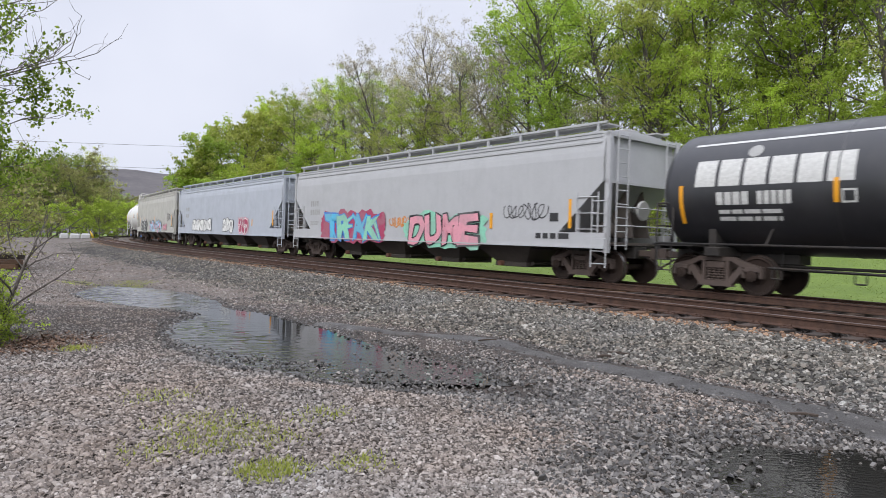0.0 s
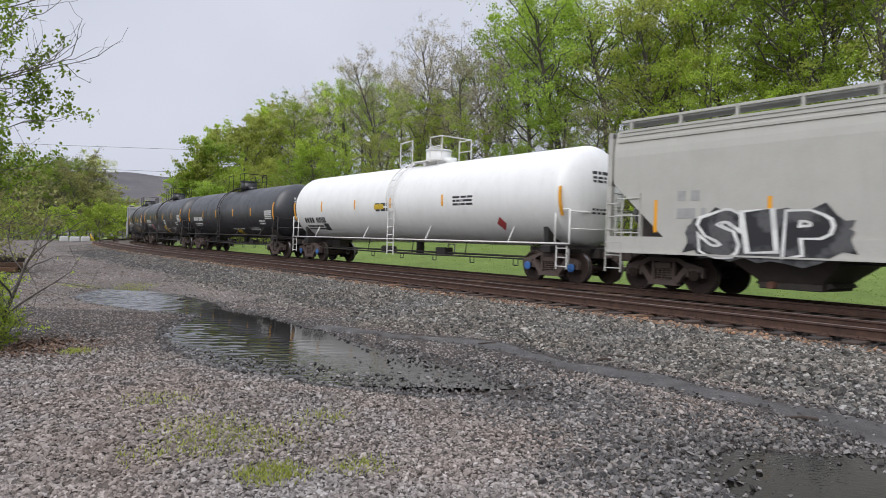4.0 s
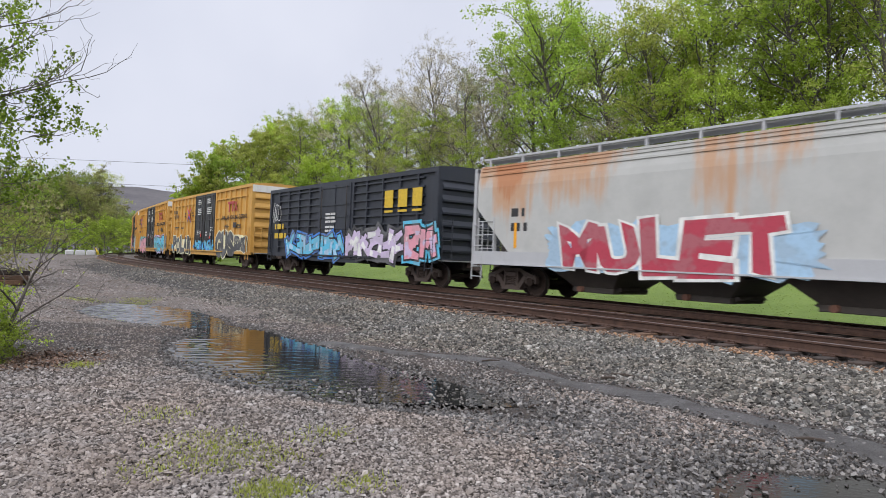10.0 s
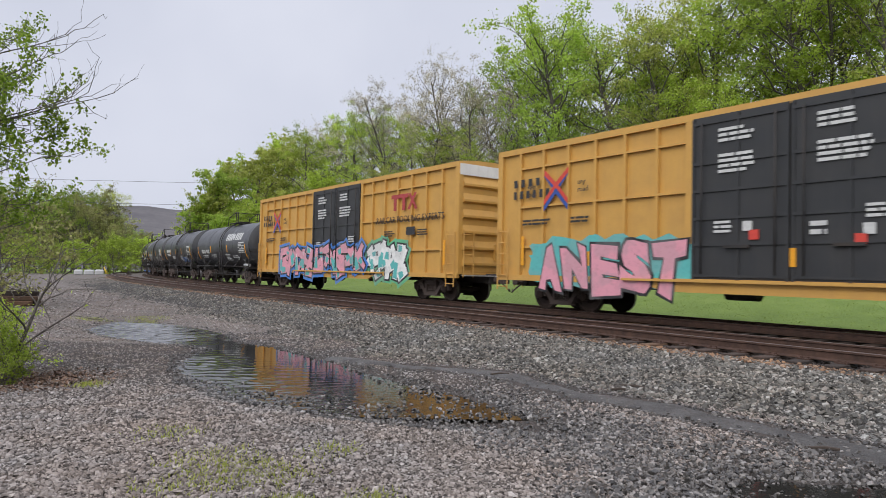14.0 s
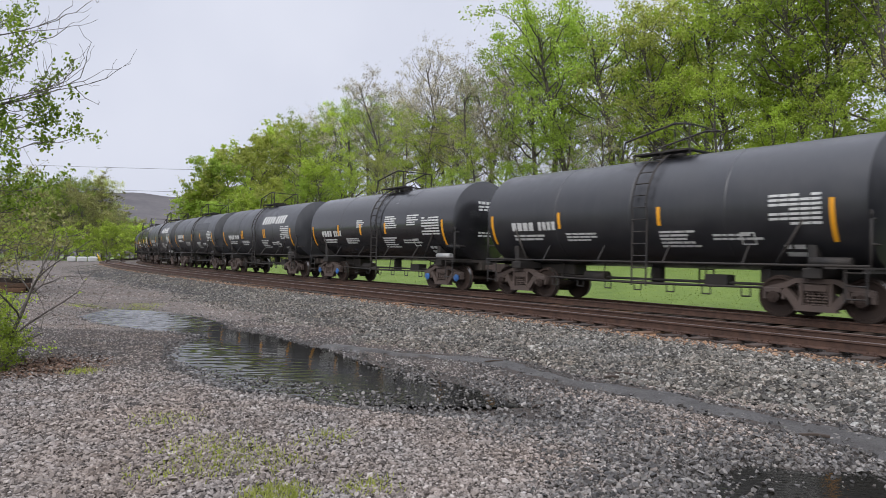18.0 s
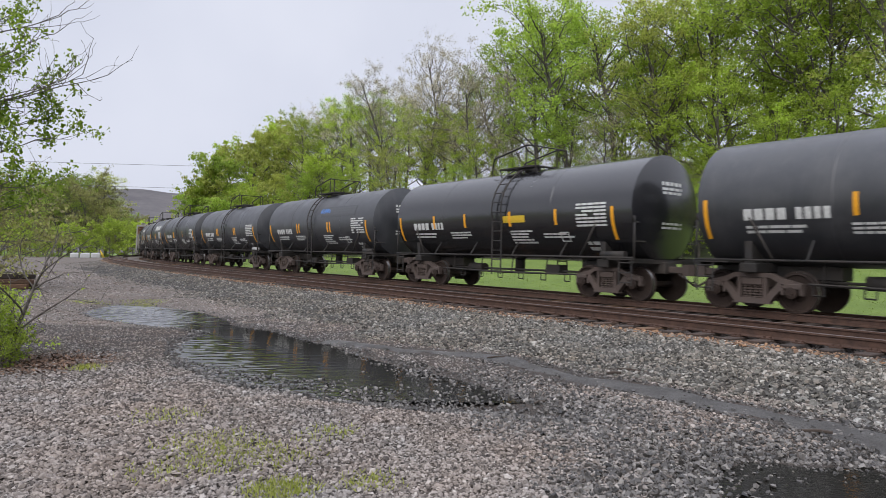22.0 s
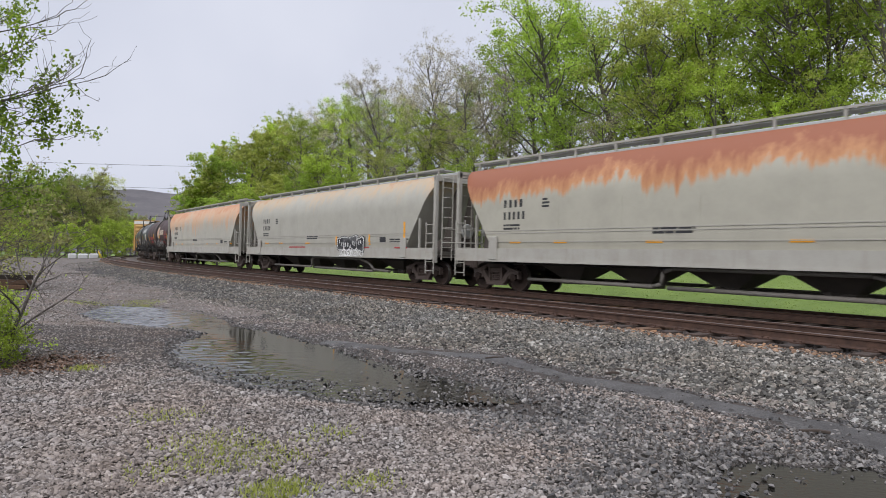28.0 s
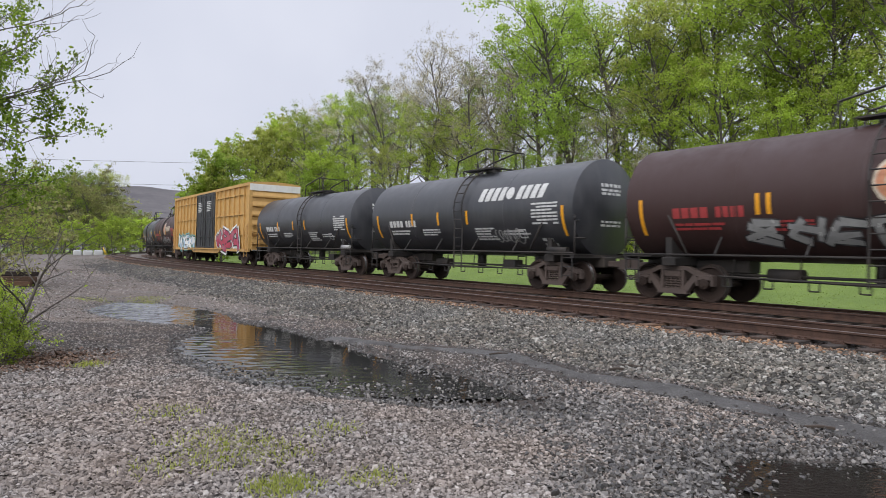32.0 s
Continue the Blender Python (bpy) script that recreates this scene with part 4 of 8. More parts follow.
# ---- tank cars ----
def tank_car(name, tc, half, r, zc, tank_half, mat, label, rail_mat=None, stripes=(), style="syrup", caps=0, lx=0.0, gear=None):
    """half: half the length over couplers; stripes: places of upright yellow reflectors."""
    gear = gear or GEAR
    rail_mat = rail_mat or gear
    car = rolling(name, tc, label, "tank car", caps)
    key = "'tank'" + name + str((r, tank_half, zc)) + mat.name

    def shell():
        bm = bmesh.new()
        hd = 0.42 * r
        prof = []
        for i in range(19):
            a = math.pi / 2 * (1 - i / 18)
            rho = max(0.01, r * math.cos(a))
            prof.append((-tank_half + (0.2 * r * (rho / r) ** 2 if style == "syrup" else hd * (1 - math.sin(a))), rho))
        seams = [-tank_half + hd + (2 * tank_half - 2 * hd) * i / 4 for i in range(1, 4)]
        for s in seams:
            prof += [(s - 0.03, r), (s - 0.012, r + 0.008), (s + 0.012, r + 0.008), (s + 0.03, r)]
        prof += [(-a, b) for a, b in prof[:19][::-1]]
        lathe(bm, prof, "x", (0, 0, zc), 64)
        return smooth(bm, 14)
    tank = part("tank", shared(key, shell, mat), None, car)

    def curve(z):
        return math.sqrt(max(0.0004, r * r - (z - zc) ** 2))
    # stencils on the two heads
    def bulge(y, z):
        q = min(0.98, (y * y + (z - zc) ** 2) / (r * r))
        return tank_half - (0.2 * r * q if style == "syrup" else 0.42 * r * (1 - math.sqrt(1 - q))) + 0.006
    rnd_h = random.Random(int(half * 10))
    for s in (-1, 1):
        for z, hgt in ((zc + 0.62, 0.1), (zc + 0.49, 0.07), (zc + 0.38, 0.07), (zc - 0.45, 0.06), (zc - 0.56, 0.06)):
            bm = bmesh.new()
            y = 0.5
            while y > -0.3:
                w = rnd_h.uniform(0.08, 0.26)
                ys = (y, max(y - w, -0.35))
                bm.faces.new([bm.verts.new((s * bulge(a, b), a, b)) for a, b in ((ys[0], z), (ys[1], z), (ys[1], z + hgt), (ys[0], z + hgt))])
                y -= w + 0.05
            part("head_stencil", bm, INK if mat is not WHITE_TANK else INK_DARK, car, "stencilled line on the tank's head")
    # saddles, stub sills, side pipe
    for s in (-1, 1):
        bm = bmesh.new()
        a, b = sorted((s * (tc / 2 - 1.6), s * (half - 0.75)))
        box(bm, a, b, -0.28, 0.28, 0.74, 1.06, 0.02)
        box(bm, s * tc / 2 - 0.2, s * tc / 2 + 0.2, -1.25, 1.25, 0.88, 1.10, 0.02)
        for y in (-1, 1):
            prism(bm, [(y * 0.25, 1.0), (y * 1.2, 1.0), (y * 1.24, zc - r * 0.62), (y * 1.0, zc - r * 0.74), (y * 0.25, zc - r * 0.98)], "x", s * tc / 2 - 0.09, s * tc / 2 + 0.09)
        box(bm, s * (half - 0.95) - 0.08, s * (half - 0.95) + 0.08, -1.45, 1.45, 1.02, 1.12)
        a, b = sorted((s * (tc / 2 + 0.35), s * (half - 0.85)))
        box(bm, a, b, 0.65, 1.48, 1.10, 1.14)
        box(bm, a, b, -1.48, -0.65, 1.10, 1.14)
        part("bolster_frame", bm, gear, car)
    couplers(car, half - 0.2)
    for s in (-1, 1):
        bm = bmesh.new()
        pipe(bm, [(-half + 0.9, s * 1.47, 1.16), (half - 0.9, s * 1.47, 1.16)], 0.03)
        for x in np.linspace(-tc / 2 + 1.4, tc / 2 - 1.4, 4):
            rod(bm, (x, s * 1.47, 1.16), (x, s * (curve(zc - r * 0.62) + 0.0), zc - r * 0.62), 0.022, 5)
        part("side_handrail", bm, rail_mat, car)
    for s in (-1, 1):
        bm = bmesh.new()
        x0, x1, x2 = s * (half - 0.9), s * (tank_half - 0.25), s * (tank_half - 1.5)
        for y in (-1.42, 1.42):
            pipe(bm, [(x0, y, 1.12), (x0, y, 2.1), (x1, y, 2.25), (x2, y, 2.2), (x2 - s * 0.6, y, 1.16)] if style == "syrup" else
                 [(x0, y, 0.55), (x0, y, 2.15), (x1 - s * 0.4, y, 2.15), (x1 - s * 0.4, y, 1.14)], 0.028)
        pipe(bm, [(x0, -1.42, 2.1), (x0, 1.42, 2.1)], 0.026)
        pipe(bm, [(x0, -1.42, 1.6), (x0, 1.42, 1.6)], 0.02)
        part("end_handrail", bm, rail_mat, car)
        for y in (1.45, -1.45):
            ladder(car, s * (half - 1.15), y, 0.42, 1.1, rail_mat, 0.4, 0.3, name="end_step")
    # brake rigging and outlet
    bm = bmesh.new()
    pipe(bm, [(-tc / 2 + 1.1, 0.55, 0.62), (tc / 2 - 1.1, 0.55, 0.62)], 0.025)
    pipe(bm, [(-tc / 2 + 1.1, 0.35, 0.7), (tc / 2 - 1.1, 0.35, 0.7)], 0.04)
    rod(bm, (0.1, 0, 1.3), (0.1, 0, 0.62), 0.17, 10)
    rod(bm, (1.6, 0.3, 0.72), (2.4, 0.3, 0.72), 0.16, 10)
    box(bm, -2.2, -1.6, 0.1, 0.5, 0.6, 0.9, 0.02)
    for x in np.linspace(-tc / 2 + 1.3, tc / 2 - 1.3, 5):
        rod(bm, (x, 0.5, 0.62), (x, 0.4, 1.3), 0.02, 5)
    for x in np.linspace(-tc / 2 + 1.5, tc / 2 - 1.5, 7):
        pipe(bm, [(x, 0.9, 0.62), (x, 0.9, 0.42), (x + 0.22, 0.9, 0.42), (x + 0.22, 0.9, 0.62)], 0.018, 4)
    pipe(bm, [(-tc / 2 + 1.2, 0.9, 0.64), (0, 0.95, 0.6), (tc / 2 - 1.2, 0.9, 0.66)], 0.03, 5)
    part("brake_gear", bm, gear, car)
    # ladder over the side and the platform on top
    zt = zc + r
    for side in (1, -1):
        bm = bmesh.new()
        for dx in (lx - 0.22, lx + 0.22):
            pts = [(dx, side * 1.55, 0.55), (dx, side * 1.55, zc - 0.3)]
            for i in range(1, 9):
                a = -0.1 + (math.pi / 2 - 0.12) * i / 8
                pts.append((dx, side * (r + 0.13) * math.cos(a), zc + (r + 0.13) * math.sin(a)))
            pipe(bm, pts, 0.026, 5)
        for i in range(12):
            z = 0.7 + i * 0.31
            y = 1.55 if z < zc - 0.3 else (math.sqrt(max(0.01, (r + 0.13) ** 2 - (z - zc) ** 2)) if z < zt else None)
            if y:
                rod(bm, (lx - 0.22, side * min(y, 1.6), z), (lx + 0.22, side * min(y, 1.6), z), 0.017, 5)
        part("side_ladder", bm, rail_mat, car)
    bm = bmesh.new()
    pw, pl = 0.72, 0.85
    box(bm, -pl, pl, 0.32, pw, zt + 0.06, zt + 0.10)
    box(bm, -pl, pl, -pw, -0.32, zt + 0.06, zt + 0.10)
    box(bm, -pl, -0.7, -0.32, 0.32, zt + 0.06, zt + 0.10)
    for x in (-pl, 0, pl):
        for y in (-pw, pw):
            rod(bm, (x, y, zt + 0.08), (x, y * 0.9, zc + math.sqrt(max(0.1, r * r - pw * pw * 0.8))), 0.025, 5)
    part("top_platform", bm, rail_mat, car).location.x = lx
    bm = bmesh.new()
    if style == "syrup":
        rod(bm, (0, 0, zt - 0.05), (0, 0, zt + 0.16), 0.28, 16)
        rod(bm, (0, 0, zt + 0.16), (0, 0, zt + 0.2), 0.32, 16)
        rod(bm, (0.55, 0.1, zt - 0.05), (0.55, 0.1, zt + 0.22), 0.09, 10)
        box(bm, -0.36, -0.28, -0.06, 0.06, zt + 0.1, zt + 0.2)
    else:
        rod(bm, (0, 0, zt - 0.05), (0, 0, zt + 0.52), 0.5, 20)
        rod(bm, (0, 0, zt + 0.52), (0, 0, zt + 0.57), 0.53, 20)
        rod(bm, (-0.75, 0, zt - 0.05), (-0.75, 0, zt + 0.2), 0.26, 14)
        rod(bm, (0.8, 0, zt - 0.05), (0.8, 0, zt + 0.2), 0.14, 10)
    part("manway", bm, mat if style != "syrup" else gear, car).location.x = lx
    if style == "long":
        for ob in car.children:
            if ob.name.startswith(("manway", "top_platform")):
                ob.location.x = lx - 0.95
    hh = 0.95
    for y in (-pw, pw):
        bm = bmesh.new()
        if style == "syrup":
            pipe(bm, [(-pl, y, zt + 0.08), (-pl, y, zt + hh * 0.75), (-pl * 0.5, y, zt + hh * 0.82), (pl * 1.35, y, zt + hh * 0.5), (pl * 1.5, y, zt - 0.05)], 0.03, 5)
            rod(bm, (-pl * 0.5, y, zt + 0.08), (-pl * 0.5, y, zt + hh * 0.82), 0.02, 5)
            rod(bm, (-pl, y, zt + hh * 0.75), (-pl, 0, zt + hh * 0.75), 0.022, 5)
        else:
            pipe(bm, [(-pl - 0.5, y, zt + 0.02), (-pl - 0.5, y, zt + hh), (-0.6, y, zt + hh)], 0.024, 5)
            pipe(bm, [(0.6, y, zt + hh), (pl + 0.6, y, zt + hh * 0.95), (pl + 0.6, y, zt)], 0.024, 5)
            pipe(bm, [(-pl - 0.5, y, zt + hh * 0.55), (-0.6, y, zt + hh * 0.55)], 0.018, 5)
            rod(bm, (-0.6, y, zt), (-0.6, y, zt + hh), 0.022, 5)
            rod(bm, (0.6, y, zt), (0.6, y, zt + hh), 0.022, 5)
            rod(bm, (-pl - 0.5, y, zt + hh), (-pl - 0.5, 0, zt + hh), 0.022, 5)
        part("safety_rail", bm, rail_mat, car).location.x = lx - (0.75 if style == "long" else 0.0)
    for x, hgt, *at in stripes:
        bm = bmesh.new()
        wd = 0.1
        zz = at[0] if at else zc - 0.3
        put_flat(bm, x - wd / 2, x + wd / 2, zz - hgt / 2, zz + hgt / 2, 0, 0.01, 0, curve)
        part("reflector", bm, STRIPE, car, "yellow reflective strip")
    return car, curve


def stencils(car, items, curve=None, y=0.0, mat=None, name="stencil"):
    """items: (x, z, width, rows, letter height); each line of writing is a part."""
    for i, (x, z, w, rows, h) in enumerate(items):
        for j in range(rows):
            bm = bmesh.new()
            bars(bm, x, z - j * h * 1.75, w, 1, h, h * 0.75, curve, y, i + 3 * j)
            part(name, bm, mat or INK, car, "white stencilled line" if mat is None else "")


def word(car, x, z, w, h, n, mat, curve=None, y=0.0, lean=0.0, label="", fill=0.82):
    for i in range(n):
        bm = bmesh.new()
        blocks(bm, x - i * w / n, z, w / n, h, 1, curve, y, lean, fill)
        part("word_mark", bm, mat, car, label)
# ---- box cars ----
def lettering(car, text, x, z, h, mat, y, label=""):
    """Readable words on the camera's side, built from the built-in font."""
    cu = bpy.data.curves.new("lettering", "FONT")
    cu.body, cu.size, cu.extrude, cu.resolution_u = text, h * 1.38, 0.004, 2
    tmp = new("lettering_tmp", cu)
    me = bpy.data.meshes.new_from_object(tmp.evaluated_get(bpy.context.evaluated_depsgraph_get()))
    bpy.data.objects.remove(tmp)
    me.materials.clear()
    ob = part("lettering", me, mat, car, label)
    ob.matrix_basis = Matrix(((-1, 0, 0, x + SHIFT[0]), (0, 0, 1, y + 0.004), (0, 1, 0, z), (0, 0, 0, 1)))
    return ob


def box_car(name, tc, half, body_half, hw, z0, z1, mat, label, doors=(-2.4, 2.3), door_mat=None, post=0.98, end_mat=None, double=True, side_rails=(0.22, 0.53, 0.83), cap=None):
    """doors: the door opening's reach along the car."""
    car = rolling(name, tc, label, "box car")
    end_mat, door_mat = end_mat or mat, door_mat or mat
    bm = bmesh.new()
    box(bm, -body_half, body_half, -hw + 0.1, hw - 0.1, z0, z1 - 0.08)
    part("body", bm, mat, car)
    bm = bmesh.new()
    prism(bm, [(-hw, z1 - 0.12), (-hw, z1 - 0.02), (-hw * 0.5, z1 + 0.06), (0, z1 + 0.08), (hw * 0.5, z1 + 0.06), (hw, z1 - 0.02), (hw, z1 - 0.12)], "x", -body_half - 0.03, body_half + 0.03)
    for x in np.arange(-body_half + 0.6, body_half, 1.2):
        prism(bm, [(-hw + 0.05, z1 - 0.02), (0, z1 + 0.11), (hw - 0.05, z1 - 0.02), (hw - 0.05, z1 - 0.06), (-hw + 0.05, z1 - 0.06)], "x", x - 0.05, x + 0.05)
    part("roof", bm, mat, car)
    # side posts between door and ends, with cross rails
    for s in (-1, 1):
        ya, yb = sorted((s * (hw - 0.105), s * hw))
        bm = bmesh.new()
        box(bm, -body_half, body_half, ya, yb + 0.002, z1 - 0.2, z1 - 0.1)
        part("top_chord", bm, mat, car)
        for d0, d1 in ((-body_half, doors[0]), (doors[1], body_half)):
            n = max(2, round((d1 - d0) / post))
            for i in range(n + 1):
                x = d0 + (d1 - d0) * i / n
                wd = 0.045 if 0 < i < n else 0.09
                x = min(max(x, d0 + wd), d1 - wd)
                def bar(wd=wd):
                    return box(bmesh.new(), -wd, wd, hw - 0.105, hw, z0 + 0.02, z1 - 0.2)
                ob = part("side_post", shared("'side_post'" + str((wd, hw, z0, z1, mat.name)), bar, mat), None, car)
                ob.location.x = x
                if s < 0:
                    ob.rotation_euler = (0, 0, math.pi)
            for q in side_rails:
                zz = z0 + (z1 - z0) * q
                e0, e1 = (d0 + 0.9, d1) if d0 < -5 else (d0, d1 - 0.9)
                bm = box(bmesh.new(), e0, e1, ya + 0.004 if s > 0 else ya + 0.01, yb - 0.01 if s > 0 else yb - 0.004, zz - 0.03, zz + 0.03)
                part("side_rail", bm, mat, car)
    bm = bmesh.new()
    for s in (-1, 1):
        ya, yb = sorted((s * (hw - 0.12), s * (hw + 0.015)))
        box(bm, -body_half, body_half, ya, yb, z0 - 0.14, z0 + 0.03)
        a0, a1 = doors[0] - 0.8, doors[1] + 0.8
        prism(bm, [(a0 - 0.6, z0 - 0.1), (a0, z0 - 0.3), (a1, z0 - 0.3), (a1 + 0.6, z0 - 0.1)], "y", ya, yb)
    part("side_sill", bm, mat, car)
    # doors with ribs, bars and tracks
    mid = (doors[0] + doors[1]) / 2
    leaves = ((doors[0], mid), (mid, doors[1])) if double else (doors,)
    for s in (1, -1):
        for a, b in leaves:
            bm = bmesh.new()
            ya, yb = sorted((s * (hw - 0.11), s * (hw + 0.01)))
            box(bm, a + 0.02, b - 0.02, ya, yb, z0 + 0.02, z1 - 0.16)
            d = part("door", bm, door_mat, car, "black ribbed plug door" if door_mat is not mat else "")
            for q in (0.03, 0.22, 0.38, 0.55, 0.72, 0.97):
                zz = z0 + (z1 - z0 - 0.2) * q
                rib = part("rib", shared("'rib'" + str((a, b, hw, door_mat.name)), lambda: box(bmesh.new(), a + 0.03, b - 0.03, hw + 0.01, hw + 0.045, -0.035, 0.035), door_mat), None, d)
                rib.matrix_basis = pose(0, 0, zz) if s > 0 else pose(a + b, 0, zz, 0, 0, 180)
            for x in (a + 0.06, b - 0.06, (a + b) / 2):
                rib = part("upright", shared("'upright'" + str((z0, z1, hw, door_mat.name)), lambda: box(bmesh.new(), -0.035, 0.035, hw + 0.01, hw + 0.04, z0 + 0.02, z1 - 0.18), door_mat), None, d)
                rib.matrix_basis = pose(x, 0, 0) if s > 0 else pose(x, 0, 0, 0, 0, 180)
            if s > 0:
                bm = bmesh.new()
                rod(bm, (b - 0.3, hw + 0.09, z0 + 0.15), (b - 0.3, hw + 0.09, z1 - 0.3), 0.022, 6)
                rod(bm, (a + 0.3, hw + 0.09, z0 + 0.15), (a + 0.3, hw + 0.09, z1 - 0.3), 0.022, 6)
                box(bm, (a + b) / 2 - 0.3, (a + b) / 2 + 0.3, hw + 0.03, hw + 0.1, z0 + 0.75, z0 + 0.82)
                part("lock_bar", bm, GEAR, d)
        bm = bmesh.new()
        ya, yb = sorted((s * hw, s * (hw + 0.11)))
        box(bm, doors[0] - 2.0, doors[1] + 2.0, ya, yb, z0 - 0.05, z0 + 0.01)
        part("door_track", bm, mat, car)
    # corrugated ends
    for s in (-1, 1):
        bm = bmesh.new()
        n = 6
        zz0, zz1 = z0 + 0.1, z1 - 0.55
        h = (zz1 - zz0) / n
        wavy = [(body_half - 0.03, zz0 - 0.1)]
        for i in range(n):
            a = zz0 + h * i
            wavy += [(body_half + 0.012, a), (body_half + 0.012, a + h * 0.3), (body_half + 0.11, a + h * 0.42), (body_half + 0.11, a + h * 0.56), (body_half + 0.012, a + h * 0.95)]
        wavy += [(body_half + 0.012, zz1), (body_half - 0.03, zz1)]
        prism(bm, wavy, "y", -hw + 0.19, hw - 0.19)
        e = part("end_panel", bm, end_mat, car, "corrugated steel end")
        if s < 0:
            e.rotation_euler = (0, 0, math.pi)
        for y in (-hw + 0.1, hw - 0.1):
            part("corner_post", box(bmesh.new(), *sorted((s * (body_half - 0.02), s * (body_half + 0.05))), y - 0.09, y + 0.09, z0, z1 - 0.1), end_mat, car)
        bm = bmesh.new()
        box(bm, body_half - 0.01, body_half + 0.06, -hw + 0.02, hw - 0.02, z1 - 0.5, z1 - 0.1)
        e = part("end_cap", bm, cap or mat, car, "white painted top band" if cap else "")
        if s < 0:
            e.rotation_euler = (0, 0, math.pi)
        for y in (1, -1):
            ladder(car, s * (body_half - 0.32), y * (hw + 0.06), z0 - 0.45, z0 + 1.5, mat, 0.46, 0.38)
        ladder(car, s * (body_half + 0.16), hw - 0.4, z0 - 0.1, z0 + 1.5, mat, 0.45, 0.38, "y")
        bm = bmesh.new()
        rod(bm, (s * (body_half + 0.12), -0.3, z0 + 0.9), (s * (body_half + 0.2), -0.3, z0 + 0.9), 0.2, 14)
        box(bm, min(s * body_half, s * (body_half + 0.12)), max(s * body_half, s * (body_half + 0.12)), -0.55, -0.05, z0 + 0.5, z0 + 1.1)
        part("hand_brake", bm, end_mat, car)
        bm = bmesh.new()
        a, b = sorted((s * body_half, s * (body_half + 0.3)))
        box(bm, a, b, -1.4, 1.4, z0 - 0.06, z0 - 0.02)
        part("end_walkway", bm, GALV, car)
    bm = bmesh.new()
    box(bm, -body_half, body_half, -0.2, 0.2, 0.72, z0 - 0.02)
    for s in (-1, 1):
        box(bm, s * tc / 2 - 0.25, s * tc / 2 + 0.25, -1.3, 1.3, 0.86, z0)
        a, b = sorted((s * body_half, s * (half - 0.7)))
        box(bm, a, b, -0.28, 0.28, 0.68, 1.05, 0.02)
    for x in np.arange(-body_half + 1.5, body_half - 1, 2.2):
        box(bm, x - 0.06, x + 0.06, -1.35, 1.35, z0 - 0.2, z0)
    pipe(bm, [(-tc / 2 + 1, 1.1, 0.78), (tc / 2 - 1, 1.1, 0.78)], 0.022)
    rod(bm, (1.2, 0.5, 0.75), (2.0, 0.5, 0.75), 0.2, 12)
    box(bm, -2.4, -1.7, 0.3, 0.7, 0.6, 0.95, 0.02)
    part("underframe", bm, GEAR, car)
    couplers(car, half - 0.2)
    return car


# ---- covered hoppers ----
CRANK = painted("crank_rust", (0.20, 0.09, 0.06), (0.30, 0.16, 0.11), 0.7, 0.3, 0.5)
CHUTE = painted("chute_dirty", (0.08, 0.068, 0.06), (0.15, 0.125, 0.105), 0.8, 0.4, 0.7)


